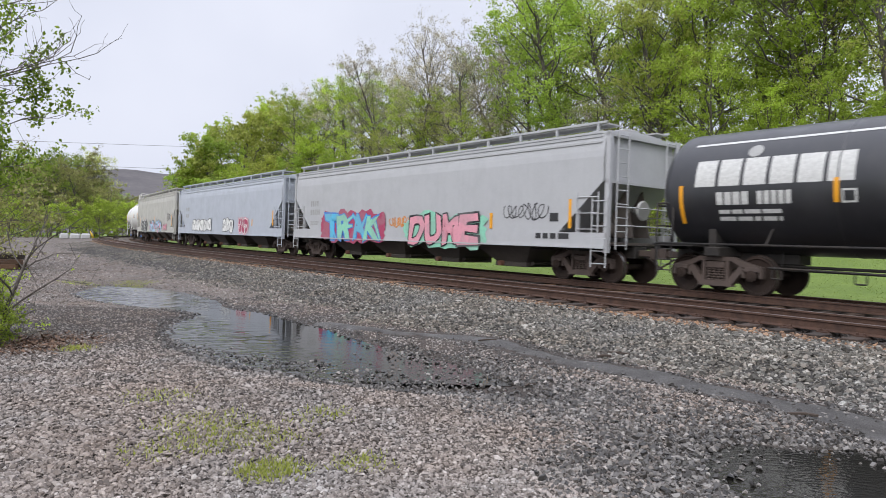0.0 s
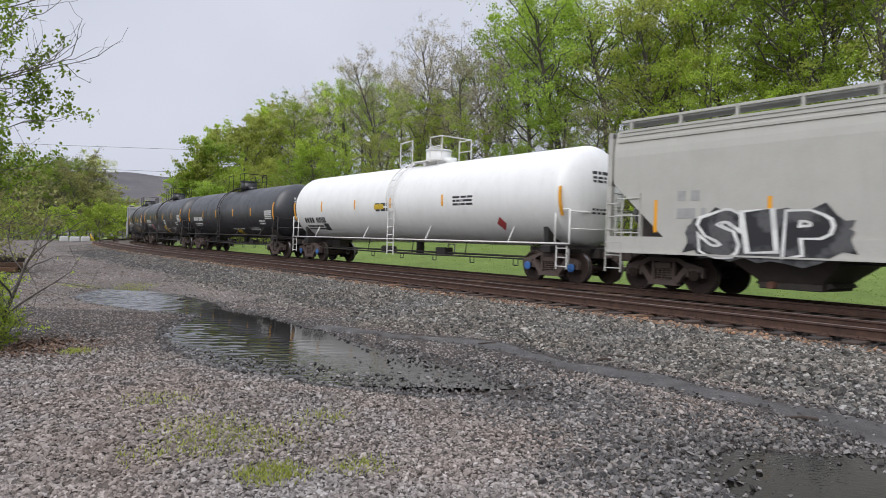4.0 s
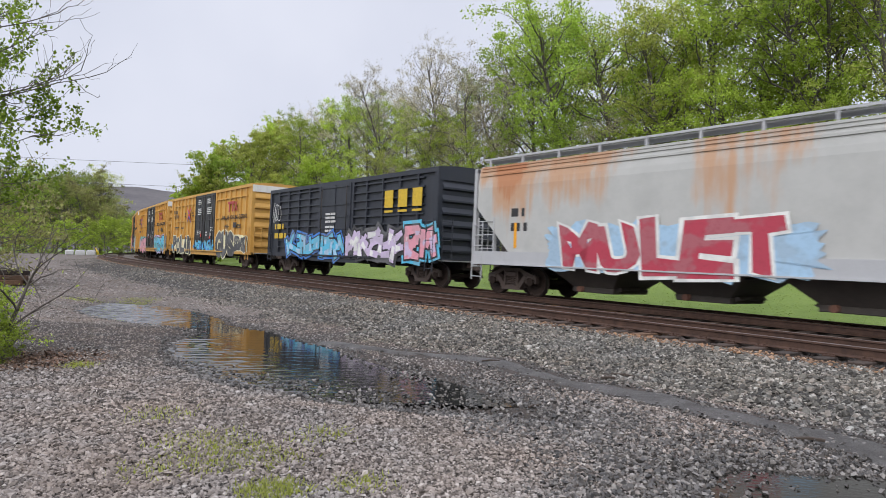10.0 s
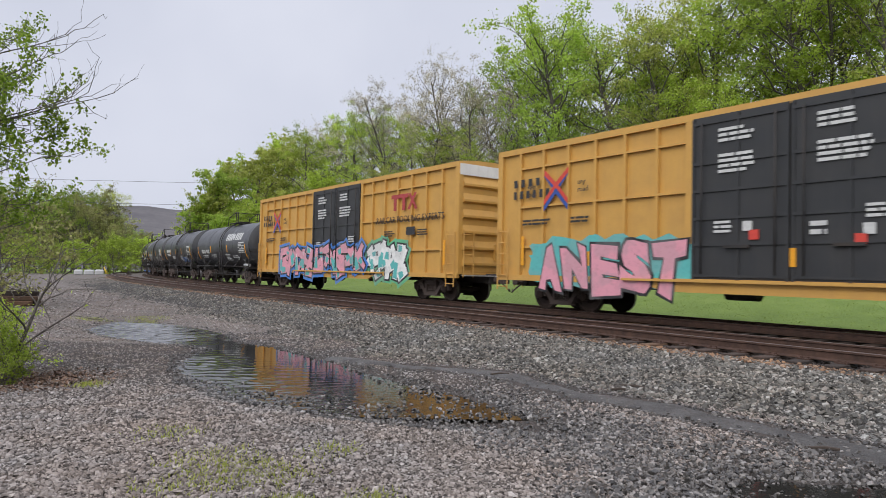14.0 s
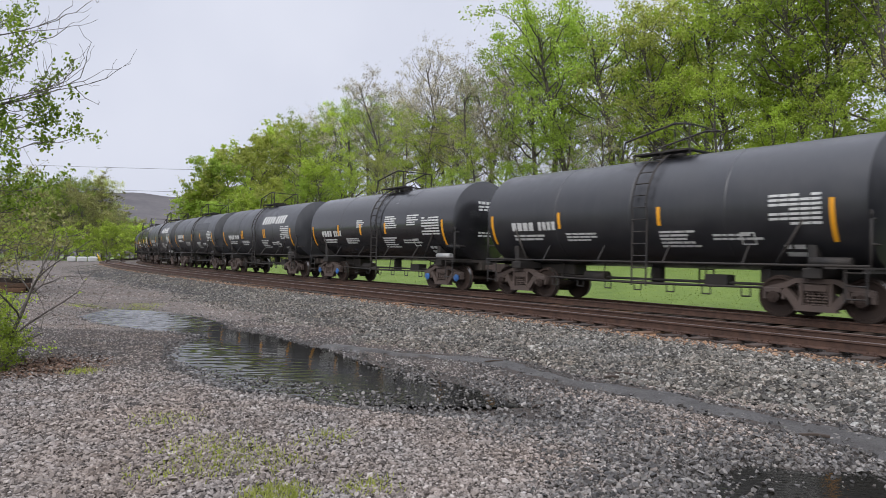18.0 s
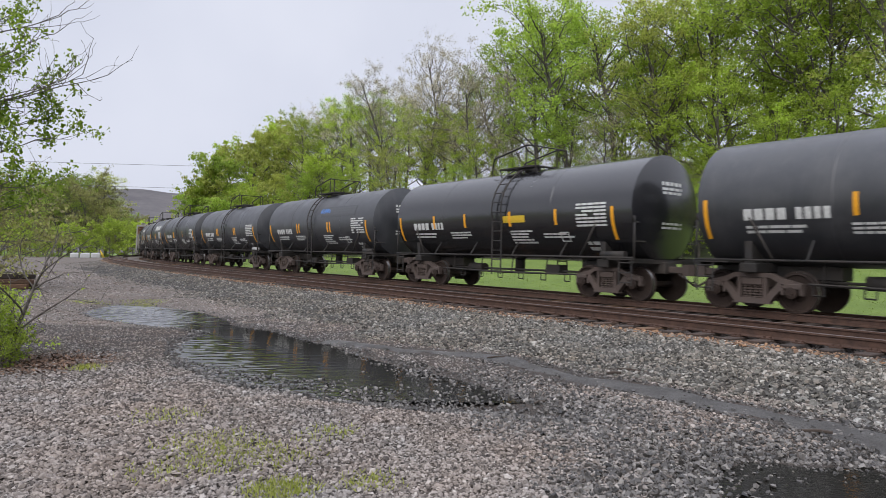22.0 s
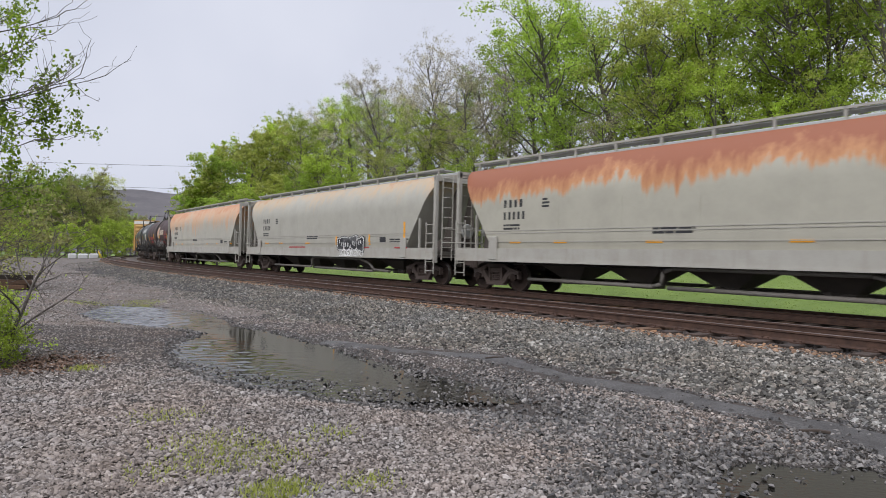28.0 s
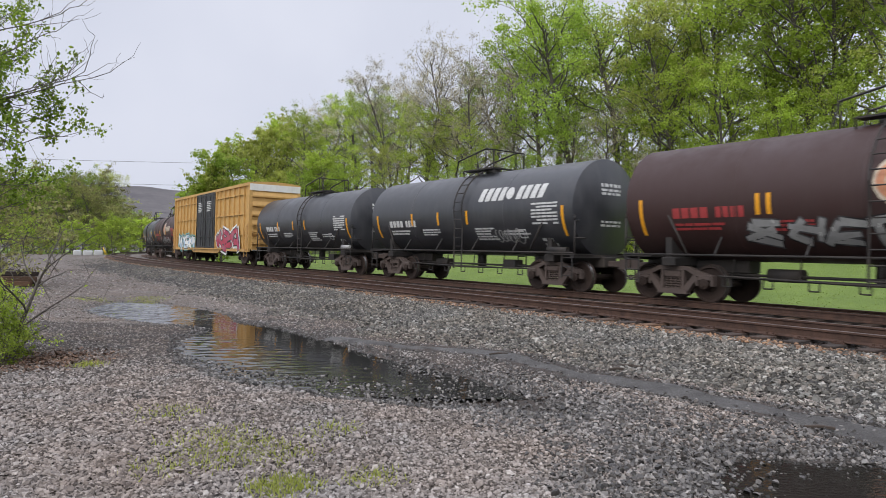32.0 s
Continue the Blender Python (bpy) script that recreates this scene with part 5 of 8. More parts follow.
def hopper_car(name, tc, half, body_half, hw, z0, z1, mat, label, bays=4, round_side=False, end_mat=None, pipe_mat=None, sill=1.28, dark=None):
    car = rolling(name, tc, label, "hopper car")
    end_mat = end_mat or mat
    dark = dark or CHUTE

    if round_side:
        def curve(z):
            t = (z - z0) / (z1 - z0)
            return hw * (1 - 0.30 * max(0, (t - 0.62) / 0.38) ** 2.2 - 0.10 * max(0, (0.22 - t) / 0.22) ** 1.6)
    else:
        def curve(z):
            t = (z - z0) / (z1 - z0)
            return hw * (1 - 0.06 * max(0, (t - 0.8) / 0.2))
    inset = 1.95 if not round_side else 1.95
    zs = [z0 + (z1 - z0) * i / 18 for i in range(19)]

    def reach(z):
        """Half length of the side sheet at a height: cut back low down by the end slope sheets."""
        cut = z0 + (0.56 if not round_side else 0.94) * (z1 - z0)
        return body_half - 0.22 - max(0.0, (cut - z) / (cut - z0)) * inset

    bm = bmesh.new()
    rows = []
    for z in zs:
        y, x = curve(z), reach(z)
        rows.append([bm.verts.new(c) for c in ((-x, y, z), (x, y, z), (x, -y, z), (-x, -y, z))])
    for a, b in zip(rows, rows[1:]):
        for i in range(4):
            bm.faces.new((a[i], a[(i + 1) % 4], b[(i + 1) % 4], b[i]))
    bm.faces.new(rows[0])
    bm.faces.new(rows[-1])
    bmesh.ops.recalc_face_normals(bm, faces=bm.faces[:])
    if round_side:
        smooth(bm, 25)
    part("body", bm, mat, car)
    if round_side:
        for s in (-1, 1):
            for zz in (z0 + 0.82, z0 + 0.9, z0 + 0.55):
                bm = box(bmesh.new(), -reach(zz) + 0.02, reach(zz) - 0.02, *sorted((s * (curve(zz) - 0.03), s * (curve(zz) + 0.012))), zz - 0.012, zz + 0.012)
                part("weld_seam", bm, end_mat, car)
            for x in np.linspace(-body_half + 2.6, body_half - 2.6, 7):
                bm = box(bmesh.new(), x - 0.012, x + 0.012, *sorted((s * (hw - 0.03), s * (hw + 0.006))), z0 + 0.95, z0 + 1.75)
                part("side_seam", bm, mat, car)
    if not round_side:
        for s in (-1, 1):
            for zz in (z1 - 0.28, z1 - 0.12, z1 - 0.02):
                ya, yb = sorted((s * (curve(zz) - 0.02), s * (curve(zz) + 0.035)))
                part("roof_rail", box(bmesh.new(), -body_half + 0.33, body_half - 0.33, ya, yb, zz - 0.03, zz + 0.03), mat, car)
    # roof, hatch and running board
    bm = bmesh.new()
    yt = curve(z1)
    prism(bm, [(-yt, z1 - 0.04), (-yt, z1), (-yt * 0.5, z1 + 0.1), (0, z1 + 0.13), (yt * 0.5, z1 + 0.1), (yt, z1), (yt, z1 - 0.04)], "x", -body_half + 0.3, body_half - 0.3)
    part("roof", bm, end_mat, car)
    bm = bmesh.new()
    box(bm, -body_half + 0.5, body_half - 0.5, -0.3, 0.3, z1 + 0.13, z1 + 0.24, 0.02)
    part("trough_hatch", bm, GALV, car)
    for s in (-1, 1):
        bm = bmesh.new()
        yr = s * (yt * 0.92)
        ya, yb = sorted((s * yt * 0.55, yr))
        box(bm, -body_half + 0.3, body_half - 0.3, ya, yb, z1 + 0.2, z1 + 0.24)
        part("running_board", bm, GALV, car)
        bm = bmesh.new()
        for x in np.linspace(-body_half + 0.6, body_half - 0.6, 13):
            box(bm, x - 0.03, x + 0.03, *sorted((yr, yr + s * 0.06)), z1 - 0.1, z1 + 0.3)
        a, b = sorted((yr + s * 0.02, yr + s * 0.06))
        box(bm, -body_half + 0.3, body_half - 0.3, a, b, z1 + 0.24, z1 + 0.3)
        part("board_edge", bm, end_mat, car)
    # side sill
    for s in (-1, 1):
        bm = bmesh.new()
        ya, yb = sorted((s * (hw - 0.12), s * (hw + 0.03)))
        box(bm, -body_half + 0.1, body_half - 0.1, ya, yb, z0 - 0.06, z0 + 0.34)
        a, b = sorted((s * (hw - 0.1), s * (hw + 0.07)))
        box(bm, -body_half + 0.1, body_half - 0.1, a, b, z0 - 0.09, z0 - 0.05)
        part("side_sill", bm, end_mat, car)
    # hoppers
    bay = (tc - 2.9) / bays
    for i in range(bays):
        x = -tc / 2 + 1.45 + bay * (i + 0.5)
        bm = bmesh.new()
        w, g, low, yl, yt0 = (bay * 0.42, 0.3, 0.46, 0.3, 0.85) if round_side else (bay * 0.4, bay * 0.2, 0.40, 0.75, 1.3)
        v = [bm.verts.new(c) for c in ((x - w, -yt0, z0 - 0.05), (x + w, -yt0, z0 - 0.05), (x + w, yt0, z0 - 0.05), (x - w, yt0, z0 - 0.05),
                                       (x - g, -yl, low), (x + g, -yl, low), (x + g, yl, low), (x - g, yl, low))]
        for q in ((4, 5, 6, 7), (0, 1, 5, 4), (1, 2, 6, 5), (2, 3, 7, 6), (3, 0, 4, 7), (3, 2, 1, 0)):
            bm.faces.new([v[j] for j in q])
        bmesh.ops.recalc_face_normals(bm, faces=bm.faces[:])
        hp = part("hopper", bm, dark, car)
        bm = bmesh.new()
        box(bm, x - g - 0.05, x + g + 0.05, -yl - 0.05, yl + 0.05, low - 0.13, low + 0.02, 0.02)
        if not round_side:
            for e in (-1, 1):
                prism(bm, [(x + e * (g + 0.03), low - 0.1), (x + e * (g + 0.22), low - 0.02), (x + e * (g + 0.14), low + 0.06), (x + e * (g + 0.03), low + 0.04)][::e], "y", -yl * 0.8, yl * 0.8)
        part("outlet_gate", bm, dark, hp)
        bm = bmesh.new()
        rod(bm, (x + g * 0.55, yl - 0.2, low - 0.04), (x + g * 0.55, yl + 0.2, low - 0.04), 0.085, 12)
        part("gate_crank", bm, CRANK if not round_side else dark, hp)
    if pipe_mat:
        for s in (-1, 1):
            bm = bmesh.new()
            pipe(bm, [(tc / 2 - 1.7, s * 1.15, 0.44), (1.5, s * 1.25, 0.44), (1.2, s * 1.32, 0.52), (1.15, s * 1.35, 0.82), (0.8, s * 1.38, 0.92), (-3.6, s * 1.38, 0.9), (-4.3, s * 1.32, 0.72), (-4.6, s * 1.25, 0.46), (-5.6, s * 1.1, 0.42)], 0.055, 8)
            part("unloading_pipe", bm, pipe_mat, car, "bent steel unloading pipe")
            bm = bmesh.new()
            pipe(bm, [(1.1, s * 1.2, 0.42), (-4.4, s * 1.2, 0.4)], 0.055, 8)
            part("unloading_pipe", bm, pipe_mat, car)
    # ends: slope sheets, posts, ladders, platform
    for s in (-1, 1):
        bm = bmesh.new()
        cz = z0 + (0.56 if not round_side else 0.94) * (z1 - z0)
        for y in (-hw + 0.06, hw - 0.06):
            box(bm, *sorted((s * (body_half - 0.16), s * (body_half - 0.02))), y - 0.06, y + 0.06, z0 - 0.2, z1 - 0.05)
            box(bm, *sorted((s * (body_half - 1.12), s * (body_half - 1.06))), y - 0.04, y + 0.04, z0, z0 + 1.45)
        box(bm, *sorted((s * (body_half - 0.16), s * (body_half - 0.04))), -hw, hw, z1 - 0.16, z1 - 0.02)
        box(bm, *sorted((s * (body_half - 0.16), s * (body_half - 0.04))), -hw, hw, cz - 0.05, cz + 0.05)
        part("end_frame", bm, end_mat, car)
        if round_side:
            for y in (-1, 1):
                bm = box(bmesh.new(), *sorted((s * (body_half - 2.25), s * (body_half - 1.85))), *sorted((y * (hw + 0.005), y * (hw + 0.075))), z0 - 0.04, z0 + 0.72, 0.02)
                part("jacking_plate", bm, end_mat, car, "pale upright plate on the side sill")
        bm = bmesh.new()
        prism(bm, [(-yt + 0.05, z1 - 0.04), (-yt + 0.05, cz), (yt - 0.05, cz), (yt - 0.05, z1 - 0.04)], "x", *sorted((s * (body_half - 0.215), s * (body_half - 0.17))))
        part("end_sheet", bm, end_mat, car)
        bm = bmesh.new()
        for y in (-1, 1):
            v = [(s * (body_half - 0.1), z0 + 0.24), (s * (body_half - 1.2), z0 + 0.24), (s * (body_half - 0.4), cz - 0.1)]
            prism(bm, v if s > 0 else v[::-1], "y", *sorted((y * 0.35, y * 0.40)))
        box(bm, *sorted((s * (body_half - 2.2), s * (body_half - 0.1))), -hw + 0.15, hw - 0.15, z0 + 0.02, z0 + 0.1)
        rod(bm, (s * (body_half - 0.9), -0.7, z0 + 0.45), (s * (body_half - 0.9), 0.7, z0 + 0.45), 0.22, 12)
        part("end_platform", bm, dark, car)
        for y in (1, -1):
            ladder(car, s * (body_half - 0.3), y * (hw + 0.02), z0 - 0.6, z0 + 1.3, end_mat, 0.5, 0.36)
            if not round_side:
                ladder(car, s * (body_half - 0.72), y * (hw + 0.02), z0 + 0.3, z0 + 1.45, end_mat, 0.75, 0.48, name="grab_ladder")
        ladder(car, s * (body_half + 0.04), hw - 0.5, z0 - 0.1, z1, end_mat, 0.46, 0.36, "y")
        ladder(car, s * (body_half + 0.04), -hw + 0.5, z0 - 0.1, z1, end_mat, 0.46, 0.36, "y")
        bm = bmesh.new()
        rod(bm, (s * (body_half - 0.3), 0.1, z0 + 1.0), (s * (body_half - 0.02), 0.1, z0 + 1.0), 0.09, 10)
        lathe(bm, [(0.0, 0.25), (0.03, 0.28), (0.06, 0.28), (0.06, 0.24), (0.0, 0.24)], "x", (s * body_half - 0.03, 0.1, z0 + 1.0), 18)
        for a in range(4):
            c, d = math.cos(a * math.pi / 4) * 0.25, math.sin(a * math.pi / 4) * 0.25
            rod(bm, (s * body_half, 0.1 - c, z0 + 1.0 - d), (s * body_half, 0.1 + c, z0 + 1.0 + d), 0.012, 5)
        part("brake_wheel", bm, GALV, car)
        for zz in (z0 + 0.55, z0 + 1.05):
            bm = bmesh.new()
            pipe(bm, [(s * (body_half + 0.03), -hw + 0.3, zz), (s * (body_half + 0.12), -0.3, zz), (s * (body_half + 0.12), hw - 0.9, zz), (s * (body_half + 0.03), hw - 0.3, zz)], 0.02, 5)
            part("end_grab_rail", bm, end_mat, car)
    bm = bmesh.new()
    for s in (-1, 1):
        a, b = sorted((s * (tc / 2 - 1.5), s * (half - 0.7)))
        box(bm, a, b, -0.28, 0.28, 0.7, 1.05, 0.02)
        box(bm, s * tc / 2 - 0.22, s * tc / 2 + 0.22, -1.35, 1.35, 0.88, z0)
    box(bm, -tc / 2, tc / 2, -0.16, 0.16, 0.93, z0)
    pipe(bm, [(-tc / 2 + 1, 1.15, 0.90), (tc / 2 - 1, 1.15, 0.90)], 0.022)
    part("underframe", bm, GEAR, car)
    couplers(car, half - 0.2)
    return car, curve


# ---- the train, from front to rear: (centre along the train at 0 s, kind) ----
CARS = []
def place(car, tc, right):
    CARS.append((car[0] if isinstance(car, tuple) else car, right + tc / 2))
    return car


def over_sill(cv, hw=1.6):
    """The side with the sill's face low down, as sprayed paint runs over both."""
    return lambda z: hw + 0.034


def cloud(car, x, z, w, h, col, curve, seed, label, spikes=0.16):
    """A sprayed ground behind letters: one patch with a ragged, flaming outline."""
    r = random.Random(seed)
    pts, n = [], max(30, int(w * 11))
    for i in range(n):
        a = 2 * math.pi * i / n
        c, d = math.cos(a), math.sin(a)
        m = (abs(c) ** 5 + abs(d) ** 5) ** -0.2
        k = 1 + spikes * r.uniform(-0.5, 1.0) * (1.0 if abs(d) > 0.25 else 0.35)
        pts.append((x - w / 2 - w / 2 * c * m * (1 + 0.2 * (k - 1)), z + h / 2 + h / 2 * d * m * k))
    bm = bmesh.new()
    blob(bm, pts, curve, 0.0045)
    return part("graffiti", bm, S[col], car, label)


def letters(car, text, x, z, w, h, cols, curve, seed, label, fat=0.03, rough=0.1):
    """A legible sprayed word: letters that jostle and slant; cols: cloud, outline, fill, other letters' fill."""
    r = random.Random(seed)
    n = len(text)
    jig = [(r.uniform(-0.14, 0.14), r.uniform(0.92, 1.1), r.uniform(-0.06, 0.06), r.uniform(0.98, 1.12)) for _ in text]
    arms = [[((r.uniform(-0.2, 0.2), r.uniform(0.2, 0.8)), (r.choice((-1, 1)) * r.uniform(0.35, 0.62), r.uniform(-0.05, 1.05))) for _ in range(2)] for _ in text]
    for i, ch in enumerate(text):
        top = None
        for layer, (grow, col) in enumerate(((0.16, cols[0]), (fat + 0.045, cols[1]), (fat, cols[3] if i % 2 else cols[2]))):
            if not col:
                continue
            cu = bpy.data.curves.new("letters", "FONT")
            cu.body, cu.size, cu.offset, cu.resolution_u = ch, 1.0, grow, 3
            tmp = new("letters_tmp", cu)
            me = bpy.data.meshes.new_from_object(tmp.evaluated_get(bpy.context.evaluated_depsgraph_get()))
            bpy.data.objects.remove(tmp)
            co = np.array([v.co for v in me.vertices])
            lean, tall_, lift, broad = jig[i]
            lo, hi = co[:, 0].min() + grow - fat, co[:, 0].max() - grow + fat
            u = (co[:, 0] - (lo + hi) / 2) / max(hi - lo, 0.3) * broad * 0.95
            v = (co[:, 1] - 0.36) / 0.72 * tall_
            u = u * (1 + rough * 0.8 * np.sin(v * 4 + i)) + lean * v + rough * np.sin(v * 5 + i * 2.1) * 0.5
            v = v * (1 + rough * 0.7 * np.sin(u * 5 + i * 1.7)) + rough * 0.35 * np.sin(u * 7 + i)
            px = x - (i + 0.5 + u) * w / n
            pz = z + h * (0.5 + v + lift)
            vs = [(a, curve(b) + 0.007 + 0.004 * layer + 0.0004 * i, b) for a, b in zip(px, pz)]
            fs = [tuple(p.vertices) for p in me.polygons]
            if rough > 0.15 and layer:
                bm = bmesh.new()
                for (u0, v0), (u1, v1) in arms[i]:
                    g = 0.085 * h if layer == 1 else 0.0
                    strip(bm, (x - (i + 0.5 + u0) * w / n, z + h * v0), (x - (i + 0.5 + u1) * w / n, z + h * v1), 0.2 * h + g, 0.09 * h + g, g / 2, curve, 0.0068 + 0.004 * layer + 0.0004 * i, 0)
                base = len(vs)
                bm.verts.index_update()
                vs += [tuple(q.co) for q in bm.verts]
                fs += [tuple(base + q.index for q in f.verts) for f in bm.faces]
                bm.free()
            me = bpy.data.meshes.new("letter")
            me.from_pydata(vs, [], fs)
            ob = part("fill" if top else "graffiti_letter", me, S[col], top or car, "" if top else label)
            top = top or ob


def disc(car, x, z, rx, rz, mat, cv=None, y=0.0, t=0.008, name="emblem", n=20, label=""):
    bm = bmesh.new()
    blob(bm, [(x + rx * math.cos(2 * math.pi * i / n), z + rz * math.sin(2 * math.pi * i / n)) for i in range(n)], cv, t, y)
    return part(name, bm, mat, car, label)


def patch(car, x0, x1, z0, z1, mat, cv=None, y=0.0, name="panel", label="", t=0.008):
    bm = put_flat(bmesh.new(), x1, x0, z0, z1, y, t, 0, cv)
    return part(name, bm, mat, car, label)


def syrup(right, mat, label, word_mat=None, small=(), seed=0, ink=None, tag=None, caps=0, tc=9.03, rep=2.05, faded=None, lx=-0.4):
    stripes = [(5.15, 0.9, 2.1), (-5.3, 0.9, 2.1)]
    for x in small:
        stripes += [(x, 0.47, 2.32)]
    c, cv = place(tank_car("tank_car", tc, 6.6, 1.49, 2.52, 5.95, mat, label, stripes=stripes, caps=caps, lx=lx), tc, right)
    ink = ink or INK
    word(c, 4.25, rep, 1.0, 0.25, 4, ink, cv, fill=0.78, label="stencilled reporting mark")
    word(c, 3.1, rep, 0.75, 0.25, 4, ink, cv, fill=0.7)
    r = random.Random(seed)
    stencils(c, [(4.2, rep - 0.12, 1.6, 2, 0.06), (2.0, 1.95, 1.2, 3, 0.05), (-1.15, 1.95, 1.1, 5, 0.05), (-2.6, 1.85, 1.3, 2, 0.05), (-4.2, 1.6, 0.7, 2, 0.09)], cv, mat=ink if ink is not INK else None)
    for i in range(7):
        bm = bmesh.new()
        for j in range(5):
            if r.random() < 0.9:
                put_flat(bm, -4.0 - j * 0.222 - 0.2, -4.0 - j * 0.222, 2.02 + i * 0.1, 2.075 + i * 0.1, 0, curve=cv)
        part("data_panel", bm, ink, c, "stencilled row of the data panel")
    for za, zb, xa, xb in ((1.6, 1.63, -3.28, -3.62), (1.85, 1.88, -3.28, -3.62), (1.6, 1.88, -3.28, -3.31), (1.6, 1.88, -3.59, -3.62)):
        patch(c, xa, xb, za, zb, ink, cv, name="code_square")
    if word_mat:
        word(c, -1.35, 2.83, 1.35, 0.44, 4, word_mat, cv, lean=0.25, label="white italic word mark", fill=0.72)
        disc(c, -2.95, 3.05, 0.18, 0.2, word_mat, cv)
        word(c, -3.2, 2.83, 1.3, 0.44, 4, word_mat, cv, lean=0.25, fill=0.72)
    if faded:
        patch(c, -1.0, -4.3, 2.8, 3.28, faded, cv, name="painted_out_patch", label="grey paint patch over old lettering")
    if tag:
        tagline(c, *tag, cv, seed=seed)
    # valve box and reservoir beside the truck
    bm = bmesh.new()
    rod(bm, (-5.3, 1.25, 1.24), (-4.5, 1.25, 1.24), 0.10, 10)
    part("air_reservoir", bm, GALV if seed % 3 == 0 else GEAR, c)
    return c, cv


# front tank car, black with a large white word mark
c, cv = place(tank_car("tank_car", 13.2, 8.9, 1.50, 2.45, 8.2, BLACK, "matt black tank car with large white word mark", stripes=[(7.3, 0.9, 2.1), (3.8, 0.5, 2.32), (-0.5, 0.5, 2.32)], style="long", lx=0.3), 13.2, 8.69 - 13.2)
word(c, 6.98, 2.5, 3.55, 0.62, 6, INK, cv, label="large white word mark", fill=0.86)
word(c, 6.41, 2.07, 0.8, 0.29, 4, INK, cv, fill=0.8)
word(c, 5.45, 2.07, 0.78, 0.29, 5, INK, cv, fill=0.75)
stencils(c, [(6.35, 1.96, 1.6, 2, 0.09)], cv)
patch(c, 3.7, 3.42, 2.06, 2.34, INK, cv, name="code_square")
patch(c, 3.66, 3.46, 2.1, 2.3, BLACK, cv, t=0.013, name="code_square")
disc(c, 5.6, 3.28, 0.17, 0.14, S["silver"], cv)
patch(c, 7.2, -7.0, 3.52, 3.57, INK, cv, name="stripe", label="thin white line along the tank")

# covered hoppers
c, cv = place(hopper_car("hopper_car", 16.7, 10.35, 9.75, 1.6, 1.05, 4.15, GREY_HOP, "pale grey covered hopper car with colourful graffiti"), 16.7, 12.85)
ov = over_sill(cv)
cloud(c, 6.75, 0.93, 5.5, 1.2, "magenta", ov, 1, "dark red sprayed ground", 0.3)
letters(c, "TRAK", 6.3, 1.0, 4.7, 0.98, ("", "blue", "cyan", "mint"), ov, 1, "blue and cyan graffiti letters", 0.045, 0.155)
for x in (5.9, 2.9, -1.6, -5.0):
    patch(c, x, x - 0.12, 1.48, 1.98, STRIPE, lambda z: cv(z) + 0.022, name="reflector")
cloud(c, -0.1, 0.95, 4.7, 0.95, "mint", ov, 2, "pale green sprayed ground", 0.5)
letters(c, "DUME", -0.45, 1.0, 4.0, 0.9, ("", "black", "pink", "pink"), lambda z: 1.645, 2, "pink graffiti letters with black outline", 0.05, 0.12)
tagline(c, -5.7, 1.75, 1.75, 0.5, "black", cv, seed=3, thick=0.045)
tagline(c, 0.9, 1.5, 1.2, 0.4, "orange", cv, seed=4, thick=0.07)
patch(c, -8.34, -8.44, 1.5, 2.33, STRIPE, cv, name="reflector")
patch(c, -7.62, -7.95, 1.7, 1.95, INK_DARK, cv, name="plaque")
word(c, 7.95, 2.45, 0.85, 0.25, 4, S["silver"], cv, fill=0.7)
word(c, 7.95, 2.05, 1.0, 0.25, 5, S["silver"], cv, fill=0.7)
stencils(c, [(7.9, 1.75, 1.0, 2, 0.06)], cv, mat=S["silver"])
stencils(c, [(-7.1, 1.36, 1.5, 1, 0.16)], ov, mat=INK_DARK)
SHIFT[0] = -0.14
c, cv = place(hopper_car("hopper_car", 16.7, 10.35, 9.75, 1.6, 1.05, 4.15, BLUE_HOP, "blue-grey covered hopper car with white and pink graffiti"), 16.7, 33.55)
ov = over_sill(cv)
graffiti(c, 6.2, 1.05, 4.2, 0.95, 5, ("", "grey", "white", "", ""), ov, seed=5, label="white bubble graffiti letters", wild=0.2)
graffiti(c, -0.3, 1.05, 1.9, 1.0, 3, ("", "grey", "white", "", ""), ov, seed=6, label="white bubble graffiti letters", wild=0.2)
graffiti(c, -3.2, 1.0, 1.5, 1.0, 3, ("pink", "white", "magenta", "pink", "white"), ov, seed=7, label="dark pink bubble graffiti", wild=0.25)
for x in (-8.2, 4.6, -0.9, -5.2, 2.4):
    patch(c, x, x - 0.1, 1.5, 2.33 if x < -8 else 1.9, STRIPE, cv, name="reflector")
stencils(c, [(7.9, 2.8, 1.0, 2, 0.26)], cv, mat=S["silver"])
SHIFT[0] = -0.26
c, cv = place(hopper_car("hopper_car", 15.7, 9.85, 9.3, 1.6, 1.05, 4.15, BEIGE_HOP, "beige covered hopper car with blue graffiti"), 15.7, 54.35)
ov = over_sill(cv)
cloud(c, 7.1, 0.95, 3.6, 1.0, "black", ov, 8, "black sprayed ground", 0.4)
letters(c, "SIP", 6.75, 1.1, 2.9, 0.85, ("", "white", "black", "black"), lambda z: 1.645, 8, "black bubble letters with white outline", 0.04, 0.1)
graffiti(c, 2.2, 1.02, 5.8, 0.95, 6, ("", "grey", "sky", "pink", "sky"), ov, seed=9, label="pale blue sprayed graffiti")
graffiti(c, -4.4, 1.1, 1.6, 0.5, 3, ("", "grey", "pink", "", ""), ov, seed=10)
tagline(c, -6.0, 1.9, 1.2, 0.6, "black", cv, seed=11)
for x in (8.05, 5.2, 0.1, -7.6):
    patch(c, x, x - 0.1, 1.5, 2.3, STRIPE, cv, name="reflector")
